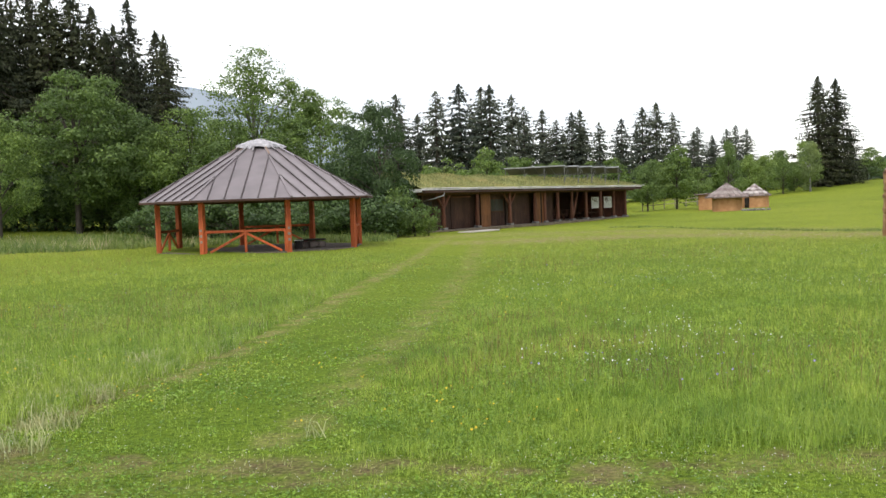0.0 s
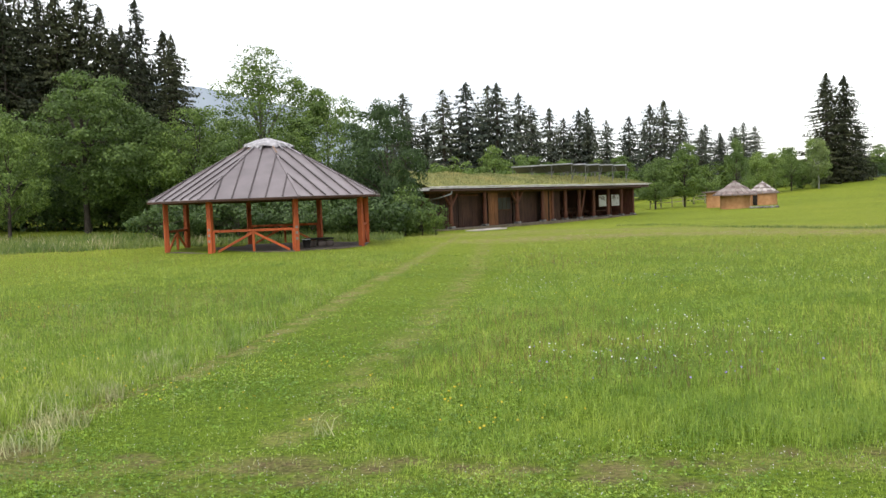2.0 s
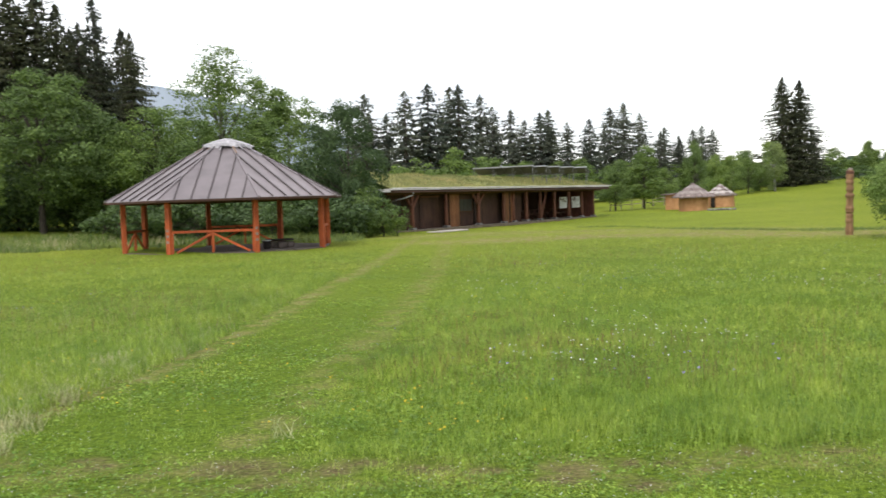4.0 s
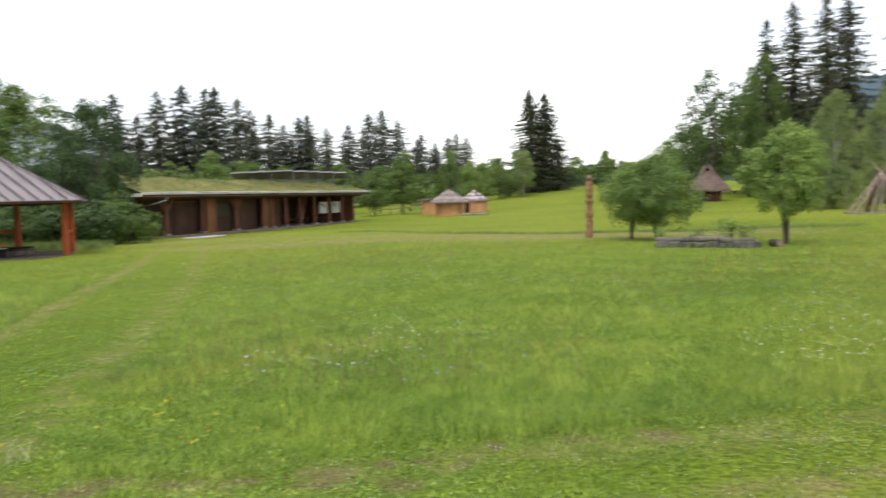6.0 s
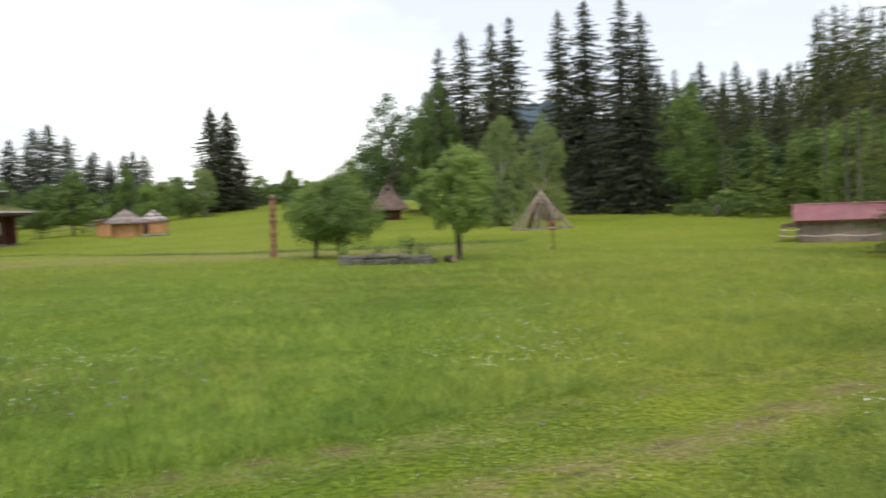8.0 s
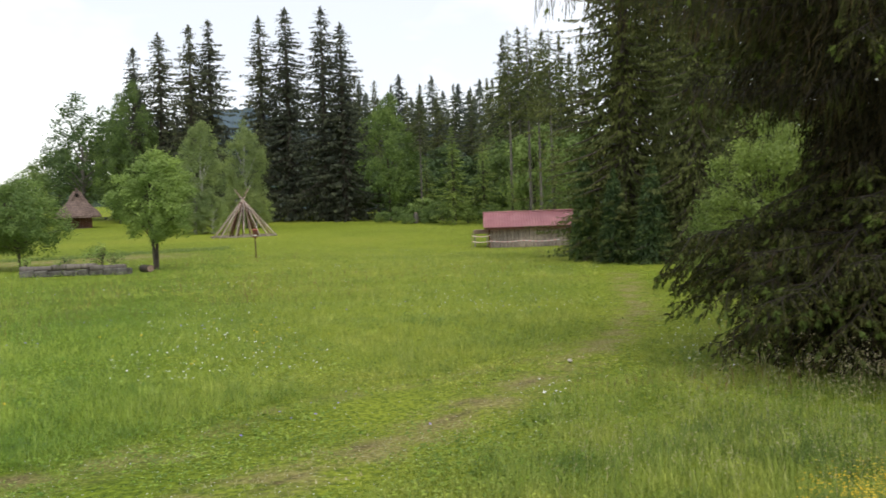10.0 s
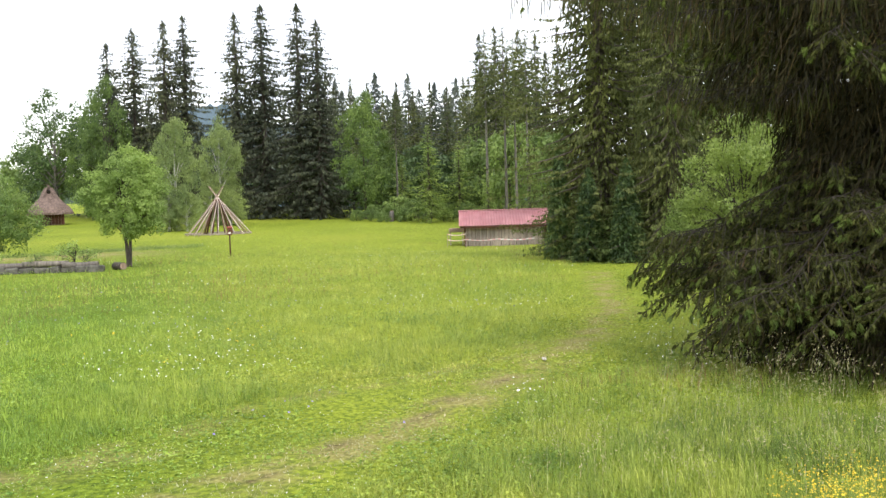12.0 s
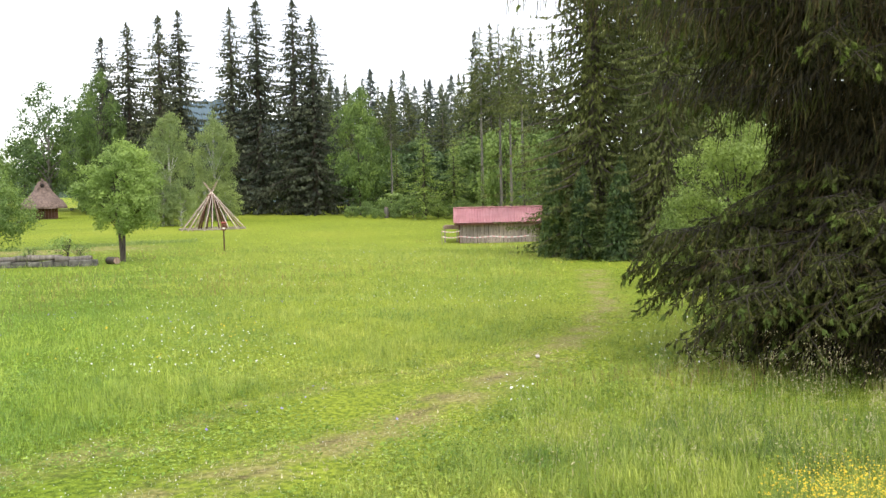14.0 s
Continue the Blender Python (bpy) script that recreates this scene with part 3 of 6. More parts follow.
def broad_meshes(seed, H, R, low=0.25, leaves=5000, leaf=0.22, blobs=42, mat=MAT_LEAF, bark=MAT_BARK, stems=1, shape=1.0, spread=0.55, loose=0.0, droop=0.0, flat=0.72, lobed=0.55, foot=0.0):
    """A broadleaved tree: stems, limbs to leaf clumps, and single leaves."""
    rng = np.random.default_rng(seed)
    zc, hz = H * (1 + low) / 2, H * (1 - low) / 2
    # large lobes make up the crown, and clumps of leaves sit on their outer side
    lobes = []
    while len(lobes) < max(5, blobs // 8):
        p = rng.uniform(-1, 1, 3)
        r = np.linalg.norm(p)
        if 0.3 < r < 0.78 and all(np.linalg.norm(p - o) > 0.24 for o, _ in lobes[-12:]):
            lobes.append((p, rng.uniform(0.24, 0.4)))
    pts = []
    while len(pts) < blobs:
        if len(pts) % 20 < 20 * lobed:
            o, r = lobes[len(pts) % len(lobes)]
            p = o + r * unit(rng.normal(0, 1, 3) + 0.9 * unit(o) + np.array([0, 0, 0.2]))
        else:
            p = unit(rng.normal(0, 1, 3)) * rng.uniform(0.45, 0.95)
        if np.linalg.norm(p) > 1.05:
            p = p / np.linalg.norm(p)
        prof = 1.0 - max(0, p[2]) ** 1.6 * (1 - 0.45 / shape) if p[2] > 0 else 1.0 - 0.25 * (-p[2]) ** 2
        if p[2] < 0:
            prof *= max(0.4, math.sqrt(1 - min(0.99, p[2] ** 2))) ** -foot
        pts.append((p[0] * R * prof, p[1] * R * prof, zc + p[2] * hz))
    pts = np.array(pts)
    size = rng.uniform(0.7, 1.25, blobs) * spread * R / (blobs / 42) ** 0.33 * 0.62
    per = rng.dirichlet(np.full(blobs, 6.0)) * leaves
    C, G = [], []
    mid = np.array([0, 0, zc - 0.35 * hz])
    for p, s, n in zip(pts, size, per):
        n = max(8, int(n))
        # each clump is a dome: most leaves lie on its upper and outer side and face that way
        bias = unit(p - mid) * 0.55 + np.array([0, 0, 0.45])
        face = unit(rng.normal(0, 1, (n, 3)) + bias[None])
        g = face * (0.45 + 0.6 * rng.random(n) ** 0.6)[:, None] * s
        g[:, 2] *= flat
        g[:, 2] -= droop * s * rng.random(n)
        C.append(p[None] + g + (rng.normal(0, loose * s, (n, 3)) if loose else 0))
        G.append(face)
    C, G = np.concatenate(C), np.concatenate(G)
    keep = C[:, 2] > H * low * 0.6
    C, G = C[keep], unit(G[keep] + rng.normal(0, 0.45, (int(keep.sum()), 3)))
    n = len(C)
    d = unit(np.cross(G, rng.normal(0, 1, (n, 3))) + np.array([0, 0, -0.35 - droop * 2]))
    s = unit(np.cross(d, G))
    L = leaf * rng.uniform(0.6, 1.3, n)
    v, q = kites(rng, C, d, s, L, L * rng.uniform(0.5, 0.8, n))
    crown = mesh_np("crown", v, q, None, (mat,))
    specs = []
    r0 = 0.014 * H + 0.02
    for k in range(stems):
        a = rng.uniform(0, 6.28)
        off = 0.0 if stems == 1 else 0.03 * R
        bx, by = math.cos(a) * off, math.sin(a) * off
        tx, ty = (math.cos(a) * R * 0.35, math.sin(a) * R * 0.35) if stems > 1 else (rng.normal(0, 0.05) * R, rng.normal(0, 0.05) * R)
        rr = r0 / stems ** 0.5
        specs.append(([(bx, by, -0.2), (bx + tx * 0.2, by + ty * 0.2, H * 0.2), (tx * 0.6, ty * 0.6, H * 0.5), (tx, ty, H * 0.86)], [rr * 1.25, rr, rr * 0.6, 0.012]))
        for p in pts[k::stems][:16]:
            zb = max(H * 0.12, min(p[2] - 0.1 * H, p[2] * 0.62))
            f = min(1, zb / (H * 0.86))
            st = (bx + (tx - bx) * f, by + (ty - by) * f, zb)
            mid = ((st[0] + p[0]) / 2, (st[1] + p[1]) / 2, (st[2] + p[2]) / 2 + 0.03 * H)
            specs.append(([st, mid, tuple(p)], [rr * 0.42, rr * 0.26, 0.008]))
    trunk = tubes_mesh("trunk", specs, bark, 6)
    return trunk, crown


def tree(name, meshes, label, category="tree"):
    ob = thing(name, Matrix.Identity(4), label, category)
    part("trunk", meshes[0], None, ob)
    part("crown", meshes[1], None, ob)
    return ob


class Stand:
    """A kind of tree in a few variants; each call plants one."""

    def __init__(self, name, label, group, variants, category="tree"):
        self.name, self.label, self.group, self.category = name, label, group, category
        self.variants, self.used, self.n = variants, {}, 0

    def plant(self, x, y, z, h, wide=1.0, variant=None, label=""):
        i = (self.n if variant is None else variant) % len(self.variants)
        self.n += 1
        (trunk, crown), h0 = self.variants[i]
        s = h / h0
        m = pose(x, y, z, 0, 0, (self.n * 137.5) % 360) @ Matrix.Diagonal((s * wide, s * wide, s, 1))
        if i not in self.used:
            ob = tree(self.name, (trunk, crown), label or self.label, self.category)
            self.used[i] = ob
            ob.matrix_basis = m
        else:
            src = self.used[i]
            keep = src.matrix_basis.copy()
            src.matrix_basis = Matrix.Identity(4)
            ob = copy_thing(src, m)
            src.matrix_basis = keep
            if label:
                tagged(ob, label)
        return tagged(ob, group=self.group)

    def rise(self, az, el, d, wide=1.0, variant=None, label=""):
        """Plants one whose top stands at an elevation of el degrees."""
        x, y, z = spot(az, d)
        self.plant(x, y, z, EYE + d * math.tan(radians(el)) - z, wide, variant, label)


DARK_FIR = Stand("spruce_tree", "tall dark spruce with ragged drooping branches", "spruces at the wood's edge",
                 [(conifer_meshes(k, 20, 4.2 + 0.4 * (k % 3), 0.04, 20, 0.44, MAT_SPRUCE, 0.7, MAT_BARK, 0.14, 1.2, (0.28, 0.52), 700, gaps=0.25), 20) for k in range(3)])
WOOD_FIR = Stand("spruce_tree", "tall dark spruce above the leafy edge of the wood", "spruces at the wood's edge",
                 [(conifer_meshes(10 + k, 20, 4.2 + 0.4 * (k % 3), 0.3, 20, 0.42, MAT_SPRUCE, 0.72, MAT_BARK, 0.22, 1.2, (0.26, 0.5), 350, gaps=0.7), 20) for k in range(5)])
FAR_FIR = Stand("spruce_tree", "distant dark green spruce behind the long house, greyed by painted haze", "spruces behind the long house",
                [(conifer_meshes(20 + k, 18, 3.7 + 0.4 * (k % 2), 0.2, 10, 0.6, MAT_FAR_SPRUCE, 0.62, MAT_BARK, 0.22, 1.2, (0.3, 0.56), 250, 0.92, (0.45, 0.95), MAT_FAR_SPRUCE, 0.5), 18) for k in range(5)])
THIN_FIR = Stand("spruce_tree", "tall thin spruce with sparse upper branches", "tall spruces behind the tepee",
                 [(conifer_meshes(40 + k, 22, 3.5, 0.03, 22, 0.42, MAT_TALL_SPRUCE, 0.6, MAT_BARK, 0.24, 1.8, (0.28, 0.52), 500, 1.0, (0.35, 0.7), MAT_TALL_SPRUCE, 0.95), 22) for k in range(4)])
BARE_FIR = Stand("spruce_tree", "tall slender spruce with a long bare pale trunk", "bare-trunked spruces in the wood",
                 [(conifer_meshes(66 + k, 20, 2.3, 0.58, 16, 0.36, MAT_MID_SPRUCE, 0.7, MAT_BARK_GREY, 0.3, 1.0, (0.28, 0.5), gaps=0.4), 20) for k in range(2)])
POLE_FIR = Stand("spruce_tree", "tall spruce with a long bare grey trunk", "bare-trunked spruces in the wood",
                 [(conifer_meshes(60 + k, 22, 3.1, 0.25, 15, 0.42, MAT_MID_SPRUCE, 0.7, MAT_BARK_GREY, 0.28, 1.0, (0.28, 0.5), 200, gaps=0.4), 22) for k in range(3)])
YOUNG_FIR = Stand("young_conifer", "young light green conifer with tiered branches", "young conifers at the wood's edge",
                  [(conifer_meshes(80 + k, 8, 2.4, 0.08, 26, 0.3, MAT_LEAF_BEECH, 0.8, MAT_BARK, 0.3, 0.15, (0.25, 0.5)), 8) for k in range(2)])
BROAD = Stand("broadleaf_tree", "leafy green broadleaved tree at the meadow's edge", "broadleaved trees",
              [(broad_meshes(100 + k, 10, 4.2, 0.1, 18000, 0.2, 170, MAT_LEAF, MAT_BARK, 1, 1.0, 0.5, 0.1), 10) for k in range(3)])
ASH = Stand("broadleaf_tree", "wide dark green tree with foliage in layers", "broadleaved trees",
            [(broad_meshes(110, 10, 4.4, 0.14, 24000, 0.19, 200, MAT_LEAF, MAT_BARK, 1, 1.0, 0.62, 0.1, 0.0, 0.34), 10)])
BROAD_DARK = Stand("broadleaf_tree", "dense dark green broadleaved tree", "broadleaved trees",
                   [(broad_meshes(120 + k, 10, 3.8, 0.02, 21000, 0.2, 120, MAT_LEAF_DARK), 10) for k in range(2)])
AIRY = Stand("broadleaf_tree", "tall airy tree with a thin open crown", "broadleaved trees",
             [(broad_meshes(130 + k, 12, 3.2, 0.12, 24000, 0.14, 280, MAT_LEAF, MAT_BARK_GREY, 1, 0.8, 0.5, 0.35, lobed=0.25), 12) for k in range(1)])
FAR_BROAD = Stand("broadleaf_tree", "rounded green broadleaved tree on the far meadow edge", "far broadleaved trees",
                  [(broad_meshes(140 + k, 8, 3.0, 0.05, 6500, 0.27, 70, MAT_LEAF_FAR, MAT_BARK, 1, 1.0, 0.55, 0.25), 8) for k in range(3)])
BIRCH = Stand("birch_tree", "pale green birch with fine hanging twigs", "birches beside the tepee",
              [(broad_meshes(150 + k, 11, 2.9, 0.0, 20000, 0.17, 170, MAT_LEAF_BIRCH, MAT_BIRCH, 1, 1.0, 0.46, 0.3, 0.9, lobed=0.25, foot=0.8), 11) for k in range(2)])
FAR_DARK = Stand("broadleaf_tree", "dark green broadleaved tree behind the long house", "far broadleaved trees",
                 [(broad_meshes(170 + k, 8, 3.0, 0.04, 7000, 0.27, 70, MAT_LEAF), 8) for k in range(2)])
DARK_SHRUB = Stand("shrub", "dark leafy undergrowth at the edge of the wood", "shrubs",
                   [(broad_meshes(180 + k, 2.8, 1.9, 0.0, 2600, 0.2, 40, MAT_LEAF_DARK), 2.8) for k in range(3)], "shrub")
SAPLING = Stand("sapling", "small pale green sapling beside the low wall", "saplings",
                [(broad_meshes(190 + k, 1.0, 0.45, 0.0, 420, 0.07, 22, MAT_LEAF_LIGHT, MAT_BARK, 3, 1.0, 0.5, 0.4), 1.0) for k in range(2)], "shrub")
SHRUB = Stand("shrub", "low leafy green shrub at the edge of the wood", "shrubs",
              [(broad_meshes(160 + k, 2.4, 1.7, 0.0, 2400, 0.18, 40, MAT_LEAF), 2.4) for k in range(3)], "shrub")

# the dark wood on the north-west side
for az, el in [(-27.6, 13.0), (-26.5, 12.6), (-25.4, 12.9), (-24.4, 12.5), (-23.5, 12.8), (-22.6, 12.2), (-21.7, 12.5), (-20.5, 12.4), (-19.4, 11.4), (-18.3, 10.4), (-17.5, 11.9), (-15.6, 9.9)]:
    WOOD_FIR.rise(az, el, 84 + (az * 7.3) % 9, 0.95 if az > -18 else 1.15)
for k in range(8):
    WOOD_FIR.rise(-25.5 + k * 1.35, 9.0 + 1.1 * math.sin(k * 2.9), 92 + k % 3, 1.3)
for k in range(9):
    FAR_FIR.rise(-30 + k * 1.6, 9.2 + 1.2 * math.sin(k * 2.3), 96 + (k * 5) % 11)
ASH.rise(-20.6, 7.9, 64, 1.1)
for az, el, d, w in [(-24.6, 5.2, 58, 0.9), (-14.5, 5.9, 62, 1.0), (-17.4, 5.4, 64, 1.1), (-7.0, 6.6, 66, 0.9), (-12.2, 5.2, 60, 1.0), (-9.2, 5.0, 62, 1.1), (-26.5, 6.5, 66, 1.1)]:
    BROAD.rise(az, el, d, w)
AIRY.rise(-10.7, 9.3, 70, 1.25)
BROAD_DARK.rise(-3.5, 6.3, 56, 0.72, label="dense dark green tree beside the pavilion")
BROAD_DARK.rise(-5.4, 4.6, 60, 0.9)
SHRUB.plant(*spot(-1.5, 52.0), 1.9, 0.9)
SHRUB.plant(*spot(-2.5, 52.6), 2.5, 0.85)
SHRUB.plant(*spot(-0.7, 51.6), 1.2, 0.8)
for az, d, h in [(-2.7, 54.5, 1.2), (-3.4, 53, 2.0)]:
    DARK_SHRUB.plant(*spot(az, d), h)
for az, d, h in [(-13, 66, 2.8), (-14.6, 67, 2.6), (-16, 68, 3.6), (-17.5, 67, 2.8), (-19, 68, 3.9), (-20.4, 67, 2.6), (-21.8, 68, 3.8), (-10.5, 62, 3.6), (-8.8, 62, 2.6), (-7.2, 60, 3.6), (-23.2, 67, 2.6), (-24.6, 68, 4.0), (-5.6, 58, 2.5), (-11.8, 64, 3.6), (-26.4, 69, 3.6)]:
    DARK_SHRUB.plant(*spot(az, d), h)
for k in range(20):
    DARK_SHRUB.plant(*spot(-29 + 1.3 * k, 70 + (k * 5) % 5), 3.6 + 0.8 * math.sin(k * 1.9), 1.2)
for k in range(13):
    DARK_SHRUB.plant(*spot(-16.5 + 1.05 * k, 51.5 + (k * 3) % 4), 2.0 + 0.5 * math.sin(k * 2.3), 1.2)

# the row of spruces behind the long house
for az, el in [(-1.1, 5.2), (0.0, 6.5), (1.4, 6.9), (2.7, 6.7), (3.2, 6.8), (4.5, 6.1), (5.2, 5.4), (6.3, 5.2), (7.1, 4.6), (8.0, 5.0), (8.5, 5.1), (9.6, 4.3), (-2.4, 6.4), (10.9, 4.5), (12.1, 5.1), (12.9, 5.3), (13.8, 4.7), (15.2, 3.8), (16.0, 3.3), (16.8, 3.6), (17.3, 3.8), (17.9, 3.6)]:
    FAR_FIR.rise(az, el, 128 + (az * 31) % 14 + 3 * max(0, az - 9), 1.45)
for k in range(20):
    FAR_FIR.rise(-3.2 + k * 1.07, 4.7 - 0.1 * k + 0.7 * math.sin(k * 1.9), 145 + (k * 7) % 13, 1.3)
for az, el, d, w in [(12.3, 2.0, 98, 1.0), (16.9, 2.8, 118, 0.62), (15.2, 1.4, 112, 1.1), (18.0, 2.1, 126, 0.9), (18.9, 1.9, 128, 0.9), (19.8, 2.2, 132, 0.9), (21.1, 2.7, 138, 0.8), (20.4, 1.5, 136, 1.1), (22.9, 1.3, 150, 1.2), (24.6, 1.4, 165, 1.2), (26.1, 2.4, 168, 0.9), (25.3, 1.5, 170, 1.2)]:
    FAR_BROAD.rise(az, el, d, w)
for az, el, d, w in [(2.9, 3.2, 92, 0.9), (0.2, 3.0, 88, 1.0), (5.6, 2.5, 104, 1.2), (8.8, 2.4, 112, 1.2), (10.4, 2.3, 110, 1.2), (1.6, 2.6, 96, 1.2), (4.2, 2.6, 98, 1.2), (7.2, 2.4, 106, 1.2)]:
    FAR_DARK.rise(az, el, d, w)
FAR_DARK.rise(13.96, 2.85, 100, 0.95, label="round-crowned dark maple beyond the long house")
BIRCH_FAR = Stand("birch_tree", "slender pale tree on the crest of the meadow", "far broadleaved trees",
                  [(broad_meshes(175, 8, 1.9, 0.05, 4500, 0.3, 60, MAT_LEAF_BIRCH, MAT_BIRCH, 1, 1.0, 0.5, 0.3, 0.3), 8)])
BIRCH_FAR.rise(21.24, 2.65, 134, 1.0)
for k in range(27):
    FAR_DARK.rise(6.5 + k * 0.85, 1.95 + 0.35 * math.sin(k * 2.2), 132 + 1.6 * k, 1.35, label="dark leafy bush along the far meadow edge")
for k in range(16):
    DARK_SHRUB.rise(18.6 + 0.7 * k, 0.95 + 0.2 * math.sin(k * 2.6), 146 + 1.4 * k, 1.7, label="dark bush along the far meadow edge")
DARK_FIR.rise(21.7, 6.2, 146, 1.5, 1, "pair of tall dark spruces on the meadow's crest")
DARK_FIR.rise(22.6, 6.0, 147, 1.4, 2, "pair of tall dark spruces on the meadow's crest")
DARK_FIR.rise(23.3, 3.2, 150, 1.6, 0, "broad dark spruce on the meadow's crest")

# the wood on the east side, behind the tepee
AIRY_DARK = Stand("broadleaf_tree", "tall airy tree with thin dark foliage", "broadleaved trees",
                  [(broad_meshes(135, 12, 4.2, 0.1, 7000, 0.24, 150, MAT_LEAF_DARK, MAT_BARK_GREY, 1, 1.4, 0.4, 0.35), 12)])
AIRY_DARK.rise(32.2, 6.9, 112, 0.95)
BROAD.rise(35.0, 7.5, 98, 0.42, label="tall narrow green tree before the spruces")
BROAD.rise(34.1, 4.6, 100, 0.6)
BROAD.rise(49.6, 6.3, 80, 0.62)
for az, el, d, w, v in [(35.2, 9.3, 104, 1.32, 0), (36.6, 10.1, 100, 1.32, 1), (38.3, 10.6, 96, 1.19, 2), (39.4, 10.9, 97, 1.19, 0), (42.3, 11.1, 88, 1.12, 1), (43.8, 11.6, 87, 1.25, 2), (45.9, 11.6, 84, 1.25, 0), (47.0, 10.7, 83, 1.25, 1)]:
    THIN_FIR.rise(az, el, d, w, v)
for az, el, d in [(48.9, 7.4, 118), (49.9, 7.1, 120), (51.6, 7.1, 118), (52.6, 6.6, 122), (53.6, 7.0, 116), (54.6, 6.8, 120), (55.6, 7.3, 112), (50.8, 6.6, 124), (47.9, 7.0, 122), (56.4, 7.4, 110)]:
    POLE_FIR.rise(az, el, d)
for az, el, d in [(55.9, 7.2, 90), (56.6, 9.7, 78), (57.5, 10.1, 76), (58.2, 8.4, 86), (58.9, 9.9, 74), (59.9, 9.6, 72), (61.2, 9.9, 72), (60.5, 8.6, 80)]:
    POLE_FIR.rise(az, el, d)
for az, el, d in [(51.5, 6.6, 79), (56.9, 10.0, 61), (58.0, 10.2, 60), (58.6, 9.5, 63), (59.3, 10.0, 58)]:
    BARE_FIR.rise(az, el, d)
for az, el, d, w in [(34.0, 5.2, 116, 1.1), (30.9, 3.6, 122, 1.1), (29.6, 2.8, 126, 1.1), (36.6, 4.6, 112, 1.2), (37.9, 3.6, 108, 1.2), (56.6, 4.2, 84, 0.8)]:
    FAR_BROAD.rise(az, el, d, w * 1.1)
for az, el, d, w in [(47.4, 3.8, 98, 0.9), (50.2, 4.2, 96, 0.9), (53.0, 3.6, 98, 1.0), (56.0, 3.8, 94, 0.9), (42.6, 2.6, 104, 1.2), (45.4, 2.8, 102, 1.2), (39.8, 2.8, 106, 1.2)]:
    BROAD_DARK.rise(az, el, d, w)
for az, el, d, w in [(58.2, 4.4, 70, 0.9), (60.3, 3.8, 66, 0.9), (62.0, 4.6, 58, 1.0), (56.4, 3.6, 74, 0.9)]:
    FAR_BROAD.rise(az, el, d, w, label="light green broadleaved tree at the wood's edge")
BIRCH.rise(38.7, 5.5, 70, 0.86)
for az, d, h, w in ((38.2, 69.2, 3.6, 1.5), (39.2, 69.0, 3.0, 1.6), (40.6, 75, 3.4, 1.5), (41.7, 75, 3.0, 1.6)):
    BIRCH.plant(*spot(az, d), h, w, label="young birch growth at the foot of a birch")
BIRCH.rise(41.2, 5.4, 76, 0.76)
for az, el, d, w in [(53.4, 4.5, 70, 0.9), (55.2, 3.6, 71, 0.9), (59.4, 3.9, 53, 0.75), (51.8, 2.6, 80, 1.1), (56.9, 1.5, 60, 0.9)]:
    YOUNG_FIR.rise(az, el, d, w)
for k in range(6, 15):
    SHRUB.plant(*spot(43.5 + k * 1.0, 84 - 0.9 * k + (k * 5) % 4), 1.6 + 0.5 * math.sin(k * 2.1))
for k in range(14):
    DARK_SHRUB.plant(*spot(45.5 + 0.85 * k, 92 + (k * 5) % 4), 4.6 + 0.8 * math.sin(k * 2.7), 1.1, label="dark undergrowth inside the wood")
BRIGHT_SHRUB = Stand("shrub", "bright green leafy shrub at the foot of the wood", "shrubs",
                     [(broad_meshes(185 + k, 2.0, 1.5, 0.0, 2600, 0.15, 40, MAT_LEAF_FAR), 2.0) for k in range(2)], "shrub")
for az, d, h in ((49.0, 76.0, 0.9), (49.9, 75.0, 1.1), (50.5, 73.4, 0.8), (51.9, 73.8, 1.1), (52.7, 73.0, 1.6), (54.2, 71.0, 1.2), (55.6, 69.5, 1.4), (57.0, 67.0, 1.3), (51.3, 75.4, 1.9), (50.8, 72.4, 0.5), (51.6, 72.2, 0.45)):
    BRIGHT_SHRUB.plant(*spot(az, d), h)

# far woods and hills; blue haze is put into the hill and slope colours
def far_ridge(name, d, az0, az1, profile, mat, label, seed, jag):
    rng = np.random.default_rng(seed)
    n = 160
    az = np.radians(np.linspace(az0, az1, n))
    el = np.interp(np.linspace(0, 1, n), *profile) + jag * rng.random(n)
    top = np.stack([d * np.sin(az), d * np.cos(az), EYE + d * np.tan(np.radians(el))], -1)
    back = top * np.array([1.25, 1.25, 0.85])
    foot = top.copy()
    foot[:, 2] = -5
    v = np.concatenate([foot, top, back])
    i = np.arange(n - 1)
    q = np.concatenate([np.stack([i, i + 1, i + 1 + n, i + n], -1), np.stack([i + n, i + n + 1, i + 1 + 2 * n, i + 2 * n], -1)])
    tagged(new(name, mesh_np(name, v, q, None, (mat,))), label, "backdrop", kind="structure")


